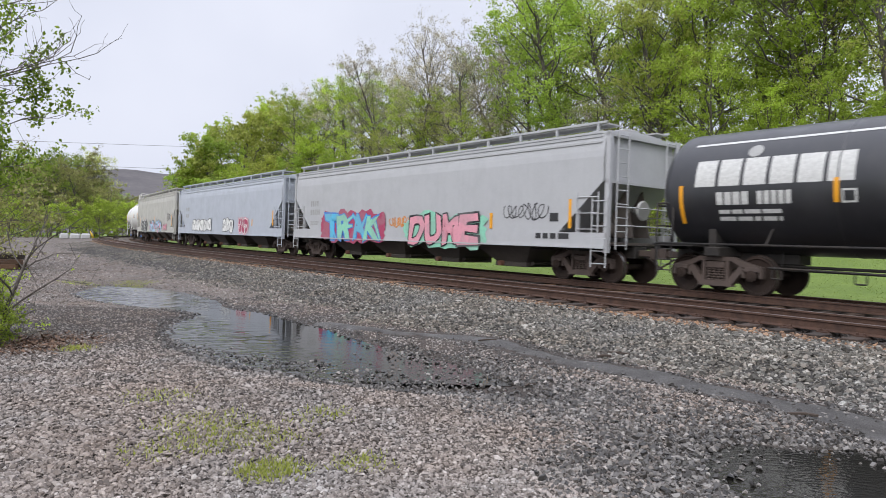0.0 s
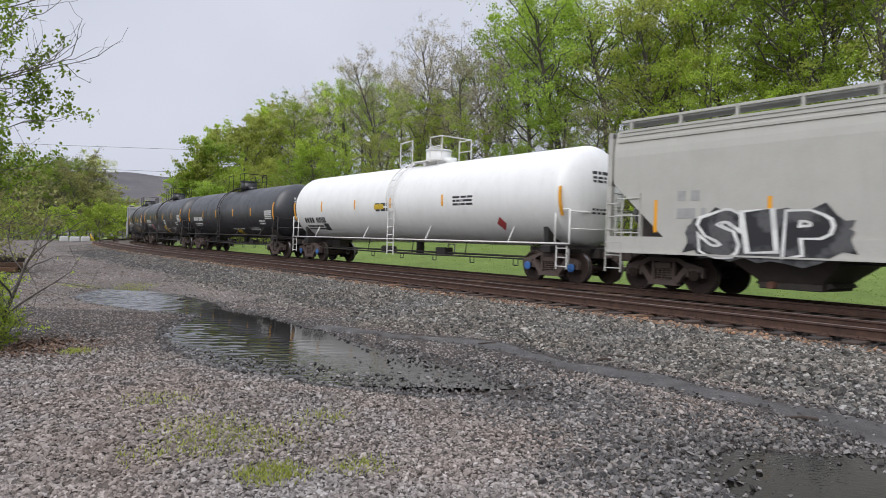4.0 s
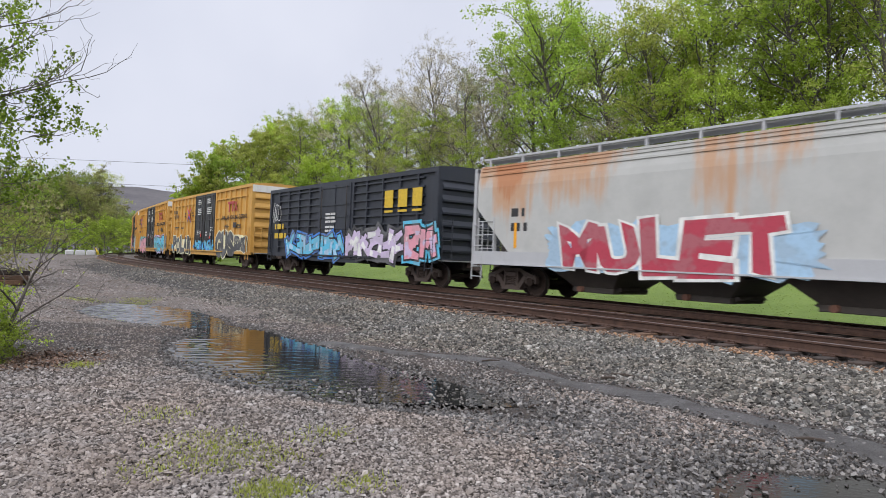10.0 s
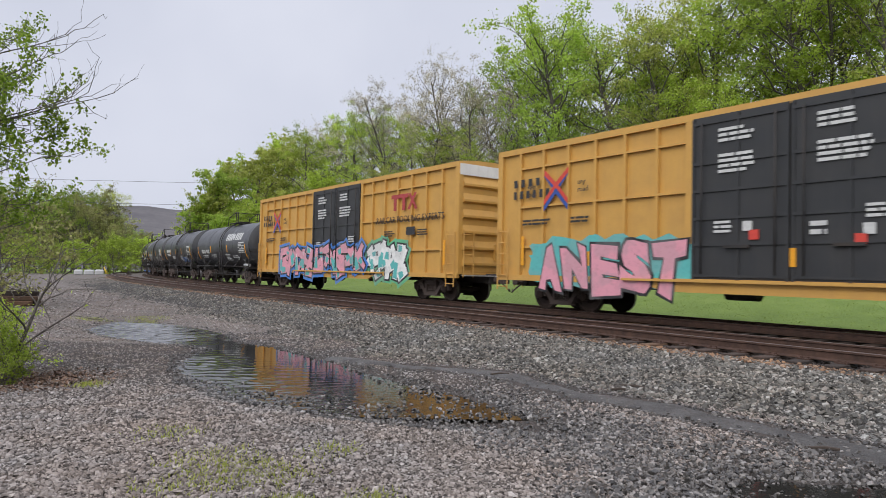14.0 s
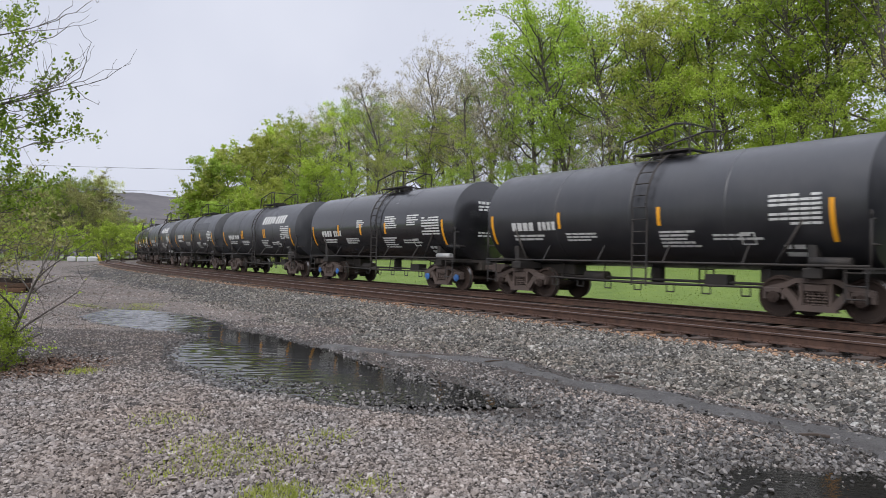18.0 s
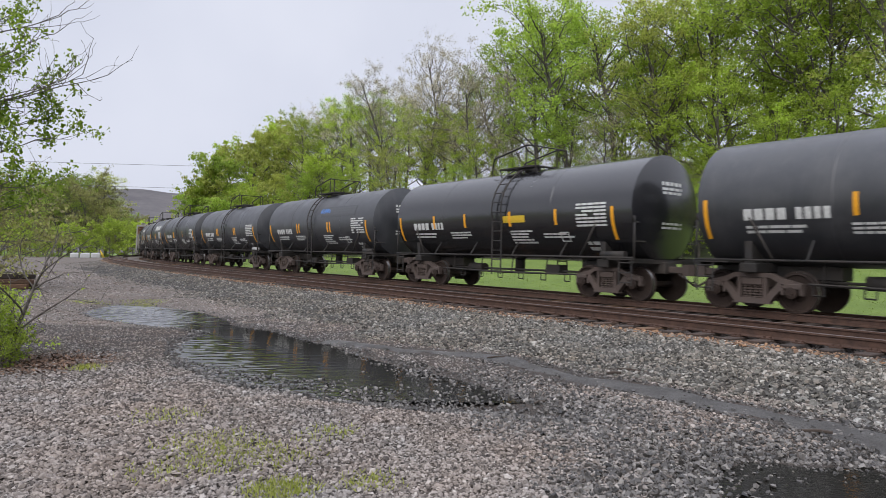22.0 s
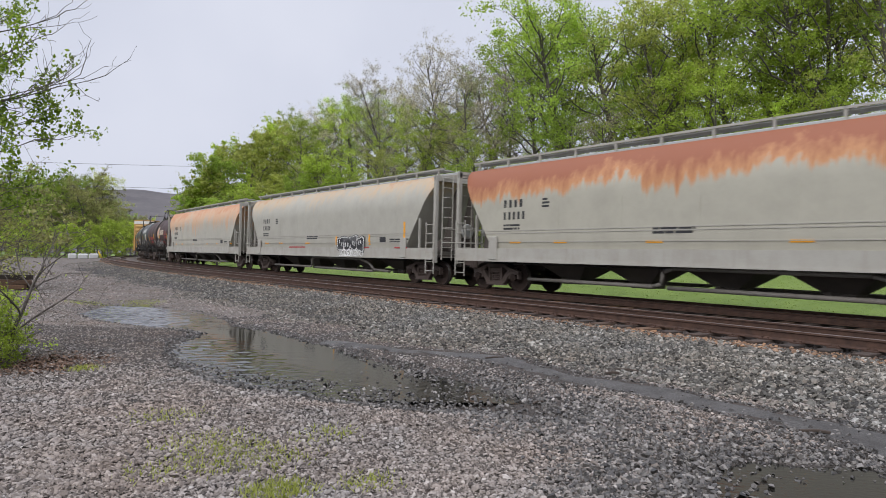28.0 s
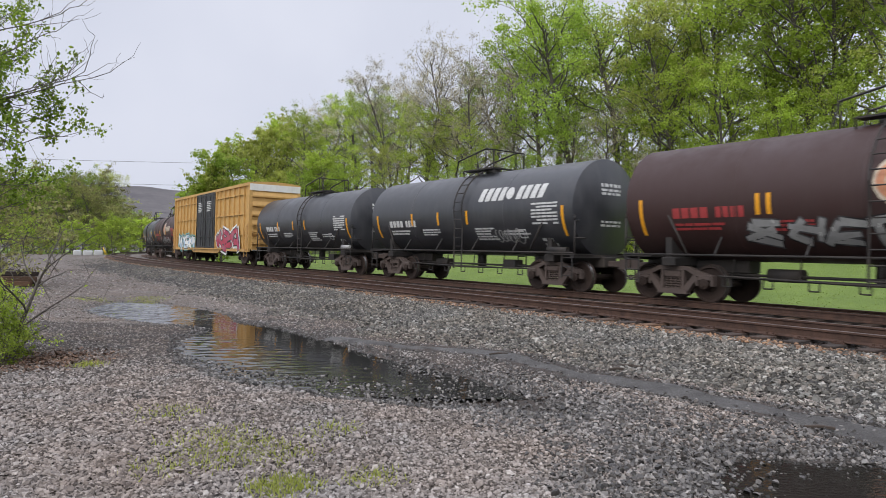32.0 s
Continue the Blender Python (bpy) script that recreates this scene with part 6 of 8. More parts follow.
stencils(c, [(7.4, 2.5, 0.85, 2, 0.24)], cv, mat=S["silver"])
# white tank car
SHIFT[0] = -0.3
c, cv = place(tank_car("tank_car", 16.2, 10.1, 1.55, 2.62, 9.3, WHITE_TANK, "white pressure tank car with white railings", rail_mat=ROOF_WHITE, stripes=[(9.2, 0.85, 2.4), (6.27, 0.47, 2.58), (-8.6, 0.85, 2.4), (3.2, 0.4, 2.58), (0.4, 0.4, 2.58), (-3.0, 0.4, 2.58)], style="long", caps=1), 16.2, 74.0)
word(c, 8.25, 1.84, 1.0, 0.24, 4, INK_DARK, cv, fill=0.75)
word(c, 7.05, 1.84, 0.95, 0.24, 6, INK_DARK, cv, fill=0.7)
stencils(c, [(8.2, 1.72, 2.0, 2, 0.07), (1.5, 2.6, 0.9, 2, 0.12), (-3.6, 2.7, 1.2, 3, 0.07)], cv, mat=INK_DARK)
patch(c, 6.45, 6.0, 1.5, 1.8, INK_DARK, cv)
patch(c, 1.6, 0.9, 2.35, 2.55, PANEL_YELLOW, cv)
disc(c, -5.9, 1.75, 0.22, 0.22, INK_RED, cv, n=4, name="placard")
# three long black tank cars
LONG = [(8.2, 0.92, 2.5), (-7.35, 0.92, 2.5), (4.88, 0.45, 2.5), (-4.05, 0.45, 2.5)]
for n, (right, lab) in enumerate(((94.35, "matt black tank car with yellow strips and placards"), (112.6, "matt black tank car with yellow panel and faint graffiti"), (130.95, "matt black tank car with white scrawls and yellow panel"))):
    c, cv = place(tank_car("tank_car", 14.13, 9.12, 1.5, 2.52, 8.25, BLACK, lab, stripes=LONG + [((2.15, 2.45, 2.45)[n], 0.45, 2.5), ((-1.05, -0.68, -0.9)[n], 0.45, 2.5)], style="long", lx=1.05), 14.13, right)
    word(c, 7.05, 2.05, 0.95, 0.26, 4, INK, cv, fill=0.78)
    word(c, 5.95, 2.05, 0.85, 0.26, 6, INK, cv, fill=0.75)
    stencils(c, [(6.95, 1.9, 1.8, 2, 0.06), (-0.3, 1.55, 2.0, 1, 0.05), (-3.3, 1.6, 1.5, 2, 0.05), (-5.2, 2.0, 0.9, 2, 0.08)], cv)
    bm = bmesh.new()
    for i in range(5):
        put_flat(bm, -7.1, -6.15, 2.05 + i * 0.1, 2.12 + i * 0.1, 0, curve=cv)
    part("data_panel", bm, INK, c, "white stencilled data panel")
    patch(c, -0.1 if n else -0.75, -0.95 if n else -1.6, 1.2, 1.75 if n else 1.52, PANEL_YELLOW, cv, label="yellow rescue panel")
    disc(c, -6.5, 1.43, 0.2, 0.2, INK, cv, n=4, name="placard")
    disc(c, -6.5, 1.47, 0.12, 0.12, INK_RED, cv, n=4, t=0.013, name="placard_mark")
    if n == 1:
        tagline(c, 5.0, 1.45, 0.6, 0.45, "pink", cv, seed=21, thick=0.09)
        tagline(c, 4.3, 1.55, 1.1, 0.4, "grey", cv, seed=22)
        tagline(c, 3.2, 1.42, 1.2, 0.4, "silver", cv, seed=23, thick=0.07)
        tagline(c, 0.8, 1.7, 1.1, 0.45, "grey", cv, seed=24)
        stencils(c, [(-0.8, 2.2, 0.8, 4, 0.07)], cv)
    if n == 2:
        tagline(c, 4.3, 1.88, 1.0, 0.24, "white", cv, seed=25)
        tagline(c, 3.2, 1.88, 0.9, 0.24, "white", cv, seed=26)
        tagline(c, 4.25, 1.5, 1.05, 0.25, "silver", cv, seed=27, thick=0.03)
        patch(c, -3.0, -3.6, 2.2, 2.5, PANEL_YELLOW, cv)
        tagline(c, -1.2, 1.6, 2.0, 0.6, "silver", cv, seed=28)
# rusty hopper
c, cv = place(hopper_car("hopper_car", 16.8, 10.4, 9.8, 1.6, 1.05, 4.17, RUST_HOP, "pale grey covered hopper car with orange rust and red graffiti", end_mat=GREY_HOP), 16.8, 149.4)
ov = over_sill(cv)
cloud(c, 6.5, 0.95, 7.6, 1.2, "sky", ov, 31, "pale blue sprayed ground", 0.35)
letters(c, "MULET", 6.0, 1.02, 6.5, 1.18, ("", "white", "red", "red"), ov, 31, "red graffiti letters with white outline", 0.06, 0.11)
graffiti(c, -2.8, 1.0, 4.0, 1.4, 4, ("", "black", "yellow", "lilac", "white"), ov, seed=32, label="gold and black sprayed graffiti", wild=0.5)
patch(c, -8.0, -8.12, 1.5, 2.3, STRIPE, cv, name="reflector")
patch(c, 8.05, 7.93, 1.5, 2.3, STRIPE, cv, name="reflector")
patch(c, -7.4, -7.75, 1.65, 1.9, INK_DARK, cv, name="plaque")
stencils(c, [(8.2, 2.75, 0.8, 2, 0.26)], cv, mat=INK_DARK)
SHIFT[0] = -0.23
# navy box car
c = place(box_car("box_car", 12.4, 8.45, 7.7, 1.55, 1.05, 4.47, NAVY, "dark navy box car with cyan and pink graffiti", doors=(-1.35, 1.65), post=1.24, double=False, side_rails=(0.1, 0.2, 0.3, 0.4, 0.5, 0.6, 0.7, 0.8, 0.9)), 12.4, 171.2)
graffiti(c, 5.3, 0.95, 5.9, 1.1, 6, ("blue", "black", "cyan", "sky", "white"), None, 1.6, seed=33, label="cyan sprayed graffiti")
graffiti(c, -1.0, 0.95, 4.5, 1.25, 5, ("grey", "black", "lilac", "white", "white"), None, 1.6, seed=34, label="lilac sprayed graffiti")
graffiti(c, -5.6, 0.95, 1.9, 1.35, 2, ("cyan", "black", "pink", "lilac", "white"), None, 1.6, seed=35, label="pink sprayed graffiti")
for i in range(3):
    bm = bmesh.new()
    x = -3.9 - i * 1.0
    put_flat(bm, x - 0.62, x, 3.05, 3.75, 1.57, 0.006)
    put_flat(bm, x - 0.62, x, 2.86, 2.95, 1.57, 0.006)
    part("word_mark", bm, PANEL_YELLOW, c, "yellow block of the word mark")
stencils(c, [(7.1, 2.6, 1.6, 2, 0.28)], None, 1.57, mat=PANEL_YELLOW)
tagline(c, 7.3, 2.6, 0.7, 1.2, "white", None, 1.57, seed=36, thick=0.04)
stencils(c, [(1.2, 3.0, 1.0, 3, 0.1), (1.2, 2.4, 0.9, 2, 0.1)], None, 1.6)


def yellow_marks(c, xlogo, hw=1.6):
    """Marks common to the yellow box cars: word mark blocks, slogan, crossed emblem, door stencils."""
    y = hw + 0.006
    for i in range(3):
        bm = bmesh.new()
        x = -4.9 - i * 0.62
        if i < 2:
            put_flat(bm, x - 0.62, x, 3.98, 4.14, y)
            put_flat(bm, x - 0.4, x - 0.2, 3.5, 3.98, y)
        else:
            for e in (-1, 1):
                blob(bm, [(x - 0.3 + e * 0.3, 4.14), (x - 0.3 + e * 0.12, 4.14), (x - 0.3 - e * 0.36, 3.5), (x - 0.3 - e * 0.18, 3.5)], None, 0.007 + 0.001 * e, y)
        part("word_mark", bm, INK_RED, c, "faded red word mark")
    lettering(c, "RAILCAR POOLING EXPERTS", -3.75, 3.02, 0.27, INK_DARK, y, "dark painted slogan")
    for s in (-1, 1):
        for h, col in ((1, LOGO_RED), (-1, LOGO_BLUE)):
            bm = bmesh.new()
            d = 0.09 * h
            blob(bm, [(xlogo + s * 0.48, 4.12 + d * 0.2 - 0.09), (xlogo + s * 0.48, 4.12 + d + 0.02), (xlogo, 3.64 + d + 0.08), (xlogo, 3.64 + d - 0.08)], None, 0.008 + 0.002 * (h > 0), y)
            blob(bm, [(xlogo, 3.64 + d + 0.08), (xlogo, 3.64 + d - 0.08), (xlogo - s * 0.48, 3.16 + d - 0.1), (xlogo - s * 0.48, 3.16 + d + 0.07)], None, 0.0085 + 0.002 * (h > 0), y)
            part("emblem", bm, col, c, "red and blue crossed-bar emblem")
    lettering(c, "next", xlogo + 1.2, 3.68, 0.15, INK_DARK, y)
    lettering(c, "load", xlogo + 1.2, 3.46, 0.15, INK_DARK, y)
    lettering(c, "any", xlogo - 0.85, 3.68, 0.15, INK_DARK, y)
    lettering(c, "road", xlogo - 0.85, 3.46, 0.15, INK_DARK, y)
    word(c, 8.8, 3.78, 1.3, 0.24, 4, INK_DARK, None, y, fill=0.5)
    word(c, 8.8, 3.42, 1.7, 0.24, 6, INK_DARK, None, y, fill=0.5)
    stencils(c, [(8.3, 2.75, 1.2, 2, 0.06), (6.3, 2.75, 0.9, 2, 0.06), (-4.4, 2.7, 0.8, 3, 0.05), (-6.8, 2.7, 0.8, 3, 0.05)], None, y, mat=INK_DARK)
    stencils(c, [(1.7, 4.55, 0.85, 3, 0.07), (1.7, 3.95, 1.0, 4, 0.07), (-0.5, 4.55, 0.9, 3, 0.07), (-0.5, 3.95, 1.2, 4, 0.07), (1.8, 2.4, 0.5, 3, 0.06), (-1.4, 2.6, 0.6, 3, 0.06), (-0.35, 2.3, 0.4, 2, 0.1)], None, hw + 0.045)
    for x, z, col in ((0.95, 1.95, LOGO_RED), (1.1, 2.15, INK), (-1.35, 2.0, INK), (-1.2, 1.8, LOGO_RED)):
        patch(c, x, x - 0.22, z, z + 0.22, col, None, hw + 0.045, "sticker")
    patch(c, -6.05, -6.65, 2.5, 2.82, INK_DARK, None, y, "plaque")
    for x in (-8.5, 8.35, -3.4, 5.7, 0.05):
        patch(c, x, x - 0.12, 1.35, 2.25 if abs(x) > 8 else 1.75, STRIPE, None, hw + (0.004 if abs(x) > 2 else 0.046), "reflector")


for n, (right, lab) in enumerate(((189.95, "yellow high box car with black doors and grey graffiti"), (210.6, "yellow high box car with black doors and pink and cyan graffiti"), (231.45, "yellow high box car with black doors and pastel graffiti"))):
    c = place(box_car("box_car", 14.1, 10.3, 9.36, 1.6, 1.02, 5.05, YELLOW, lab, door_mat=DOOR_BLACK, cap=ROOF_WHITE), 14.1, right)
    SHIFT[0] = (-0.17, -0.11, -0.04)[n]
    yellow_marks(c, (4.25, 6.9, 6.8)[n])
    if n == 0:
        cloud(c, 8.5, 0.95, 5.1, 0.85, "cream", lambda z: 1.604, 41, "pale yellow sprayed ground", 0.1)
        letters(c, "POLAR", 8.6, 0.86, 5.3, 1.1, ("", "cream", "grey", "grey"), lambda z: 1.612, 44, "dark grey swollen graffiti letters with pale outline", 0.065, 0.1)
        graffiti(c, 2.4, 0.98, 4.7, 0.75, 6, ("", "", "cyan", "blue", "black"), None, 1.645, seed=42, label="cyan sprayed strokes", wild=0.6)
        cloud(c, -2.8, 0.95, 5.8, 1.1, "cream", lambda z: 1.604, 43, "pale yellow sprayed ground", 0.05)
        letters(c, "GUS", -2.6, 0.86, 3.8, 1.3, ("", "cream", "grey", "grey"), lambda z: 1.612, 43, "large swollen dark grey graffiti letters with pale outline", 0.085, 0.1)
        graffiti(c, -6.35, 0.9, 2.4, 1.2, 2, ("", "cream", "grey", "", "cyan"), None, 1.606, seed=49, label="large grey graffiti shapes", wild=0.2)
        graffiti(c, 9.2, 1.0, 0.8, 0.45, 2, ("", "", "cyan", "blue", ""), None, 1.612, seed=44)
    elif n == 1:
        cloud(c, 7.9, 0.8, 5.6, 1.3, "teal", lambda z: 1.604, 45, "teal sprayed ground", 0.25)
        letters(c, "ANEST", 7.6, 0.8, 5.1, 1.12, ("", "black", "pink", "pink"), lambda z: 1.61, 45, "pink graffiti letters with black shadow", 0.075, 0.12)
        graffiti(c, -2.7, 0.8, 6.3, 1.25, 7, ("lilac", "black", "cyan", "teal", "pink"), None, 1.606, seed=46, label="cyan sprayed graffiti")
    else:
        graffiti(c, 6.0, 0.8, 9.0, 1.4, 9, ("blue", "black", "pink", "teal", "white"), None, 1.648, seed=47, label="peach and blue sprayed graffiti", wild=0.6)
        graffiti(c, -3.0, 0.85, 3.1, 1.4, 5, ("green", "black", "white", "teal", "white"), None, 1.606, seed=48, label="green and white sprayed graffiti", wild=0.6)
SHIFT[0] = 0.3
# syrup tank cars
GREY_PATCH = plain("patch_grey", (0.07, 0.072, 0.078), 0.6)
RUN = [(MATT, 1, (2.0, -1.7), None), (BLACK, 0, (2.6, 0.4, -2.0), (-1.6, 1.45, 2.2, 0.4, "blue")), (BLACK, 0, (2.2, -1.2), None), (GLOSS, 0, (2.6, 0.6, -1.4), None), (MATT, 1, (1.9, 1.7, -1.6, -1.8), None),
       (MATT, 2, (2.4, 0.05, -2.33), None), (MATT, 1, (1.9, -1.7), None), (GLOSS, 0, (2.9, 1.1, -1.2, -3.2), None), (MATT, 2, (1.7, 1.45, -1.7, -1.95), (-0.9, 3.0, 0.9, 0.2, "blue")),
       (MATT, 0, (1.7, 1.45, -1.75, -2.0), (-0.9, 2.2, 0.8, 0.4, "grey")), (BLACK, 0, (1.7, 1.45, -1.7), (-4.4, 1.5, 1.0, 0.7, "white")), (MATT, 1, (1.8, 1.55, -1.65, -1.9), (-2.2, 1.4, 1.5, 0.5, "silver")),
       (BLACK, 1, (1.8, 1.5, -1.6, -1.9), None)]
for i, (m, wd, small, tg) in enumerate(RUN):
    lab = {MATT.name: "dusty black syrup tank car with yellow strips", BLACK.name: "matt black syrup tank car with yellow strips", GLOSS.name: "glossy black syrup tank car with yellow strips"}[m.name]
    c, cv = syrup(251.2 + 13.2 * i, m, lab + (" and white word mark" if wd == 1 else " and grey patch" if wd == 2 else " and white stencils"), INK if wd == 1 else None, small, i, None, tg,
                  1 if i == 3 else 0, faded=GREY_PATCH if wd == 2 else None, rep=2.27 if i in (1, 5, 11) else 2.05, lx=0.3 if i > 7 else -0.1 if i == 4 else -0.4)
    if i == 3:
        stencils(c, [(0.9, 2.72, 0.7, 4, 0.05), (-1.4, 2.8, 0.9, 6, 0.05), (-3.0, 2.8, 0.8, 5, 0.05)], cv)
    if i == 7:
        patch(c, -0.9, -1.9, 2.2, 2.42, PANEL_YELLOW, cv)
    if i == 0:
        tagline(c, 2.2, 1.6, 1.2, 0.3, "grey", cv, seed=51)
# round-sided hoppers
for n, (right, m, lab) in enumerate(((422.8, RUST_RED, "cream covered hopper car rusted red along the top"), (442.75, RUST_PALE, "cream covered hopper car with black graffiti"), (462.7, RUST_OR, "cream covered hopper car with orange rust runs"))):
    c, cv = place(hopper_car("hopper_car", 15.74, 9.95, 9.4, 1.6, 1.05, 4.08, m, lab, bays=5, round_side=True, end_mat=CREAM_END, pipe_mat=PIPE), 15.74, right)
    word(c, 6.65, 2.68, 0.95, 0.24, 4, INK_DARK, cv, fill=0.5)
    word(c, 6.65, 2.3, 1.05, 0.24, 5, INK_DARK, cv, fill=0.5)
    stencils(c, [(6.6, 2.15, 0.9, 2, 0.06), (1.0, 1.95, 1.4, 2, 0.06), (-6.6, 1.75, 1.4, 2, 0.06), (4.9, 2.9, 0.3, 3, 0.06)], cv, mat=INK_DARK)
    patch(c, -5.85, -6.3, 1.6, 1.82, INK_DARK, cv, name="plaque")
    for x in ((6.3, 4.4, 1.2) if n == 1 else (6.3, 4.4, 1.2, -2.4, -4.8, -7.6)):
        patch(c, x, x - 0.5, 1.55, 1.62, STRIPE, cv, name="reflector")
    if n == 1:
        graffiti(c, -2.3, 1.2, 2.3, 0.72, 4, ("black", "white", "black", "", "white"), over_sill(cv), seed=61, label="black bubble graffiti with white outline", wild=0.2)
        tagline(c, -2.5, 1.0, 2.0, 0.3, "white", lambda z: 1.642, seed=66, thick=0.05)
        for x, za, zb in ((-2.02, 1.5, 1.9), (-4.95, 1.5, 1.95), (-7.6, 1.6, 2.4)):
            patch(c, x, x - 0.12, za, zb, STRIPE, lambda z: cv(z) + 0.004, name="reflector")
        stencils(c, [(3.0, 1.42, 2.5, 1, 0.06), (-3.0, 1.42, 2.5, 1, 0.06), (-7.0, 1.42, 1.2, 1, 0.06)], lambda z: 1.632, mat=INK_RED)
SHIFT[0] = 0.05
# brown tank car and the rear
CREAM = plain("emblem_cream", (0.62, 0.52, 0.40), 0.6)
PEACH = plain("emblem_peach", (0.60, 0.26, 0.14), 0.6)


def brown(right, seed):
    c, cv = syrup(right, BROWN, "dark brown tank car with round cream emblem and grey graffiti", None, (2.05, 1.8, -1.45), ink=INK_RED, seed=seed)
    disc(c, -0.8, 2.66, 0.56, 0.54, CREAM, cv, label="round cream emblem")
    disc(c, -0.7, 2.66, 0.4, 0.4, PEACH, cv, t=0.012, name="emblem_ring")
    for i in range(6):
        a = i * 1.047
        disc(c, -0.85 + 0.27 * math.cos(a), 2.66 + 0.26 * math.sin(a), 0.12, 0.12, CREAM, cv, t=0.016, name="emblem_petal", n=10)
    word(c, -1.6, 2.42, 1.9, 0.44, 6, CREAM, cv, lean=0.1, label="cream word mark", fill=0.75)
    graffiti(c, 2.4, 1.38, 5.1, 0.6, 6, ("", "black", "silver", "", "white"), cv, seed=62 + seed, label="grey sprayed graffiti", wild=0.6)
    return c


brown(482.75, 0)
syrup(495.95, MATT, "dusty black syrup tank car with white word mark", INK, (2.6, 0.9, -0.8), 71, None, (-2.2, 1.45, 1.2, 0.45, "silver"))
syrup(509.15, MATT, "dusty black syrup tank car with pale stencils", None, (2.6, 0.6, -0.8), 72)
c = place(box_car("box_car", 14.1, 10.3, 9.36, 1.6, 1.02, 5.05, YELLOW_OLD, "faded yellow box car with black doors and red graffiti", door_mat=DOOR_BLACK, cap=ROOF_WHITE), 14.1, 522.6)
graffiti(c, -3.0, 1.0, 4.6, 1.3, 4, ("white", "black", "red", "magenta", "white"), None, 1.606, seed=63, label="red sprayed graffiti")
graffiti(c, 7.5, 0.9, 5.0, 1.1, 5, ("teal", "black", "white", "sky", ""), None, 1.606, seed=64, label="white sprayed graffiti")
stencils(c, [(1.7, 4.3, 1.0, 6, 0.07), (-0.5, 4.3, 1.2, 6, 0.07)], None, 1.645)
brown(541.6, 3)
syrup(554.8, MATT, "dusty black syrup tank car at the rear", None, (2.4, -1.4), 73)


def motions():
    """The train runs by at an even speed; its wheels turn while it is in view."""
    axle = {car: axles for car, axles in TRAIN}
    for car, u0 in CARS:
        rows = [(t, on_line(u0 - run(t), OFF_FAR, -0.01)) for t in np.linspace(0, 32, 81)]
        walk(car, rows)
        first, last = max(0.0, (u0 - 120) / SPEED), min(32.0, (u0 + 22) / SPEED)
        first, last = round(first * FPS) / FPS, round(last * FPS) / FPS
        for ws in axle[car]:
            at = ws.location.copy()
            times = [0.0] + [first + i / FPS for i in range(1, int((last - first) * FPS))] + [32.0]
            turn, spun = 0.0, []
            for i, t in enumerate(times):
                if 0 < i < len(times) - 1:
                    turn += SPEED / 0.457 / FPS
                spun.append((t, Matrix.Translation(at) @ Matrix.Rotation(-turn, 4, "Y")))
            walk(ws, spun)
# ---- trees ----
BARK = Nodes("bark", 0.9)
cc = BARK.ramp(BARK.noise(4, 6, 0.7, BARK.stretch(6, 6, 1)), [(0.3, (0.05, 0.042, 0.035)), (0.7, (0.16, 0.142, 0.122))])
BARK.colour(cc).bump(BARK.noise(6, 5, 0.7, BARK.stretch(8, 8, 1.5)), 0.6, 0.03)
BARK = BARK.m
LEAF_SPRING = leaf_mat("leaf_spring_green", [(0.0, (0.27, 0.37, 0.04)), (0.5, (0.39, 0.51, 0.065)), (1.0, (0.52, 0.62, 0.13))], 0.64)
LEAF_MID = leaf_mat("leaf_mid_green", [(0.0, (0.24, 0.345, 0.05)), (0.5, (0.36, 0.49, 0.075)), (1.0, (0.43, 0.54, 0.11))], 0.64)
LEAF_BUD = leaf_mat("leaf_buds", [(0.0, (0.34, 0.29, 0.18)), (0.5, (0.50, 0.45, 0.29)), (1.0, (0.62, 0.57, 0.40))], 0.4)
LEAF_OLIVE = leaf_mat("leaf_olive", [(0.0, (0.29, 0.335, 0.06)), (0.5, (0.43, 0.48, 0.10)), (1.0, (0.56, 0.58, 0.18))], 0.64)

LEAF_DULL = leaf_mat("leaf_dull_olive", [(0.0, (0.15, 0.135, 0.06)), (0.5, (0.25, 0.25, 0.08)), (1.0, (0.35, 0.36, 0.12))], 0.4)

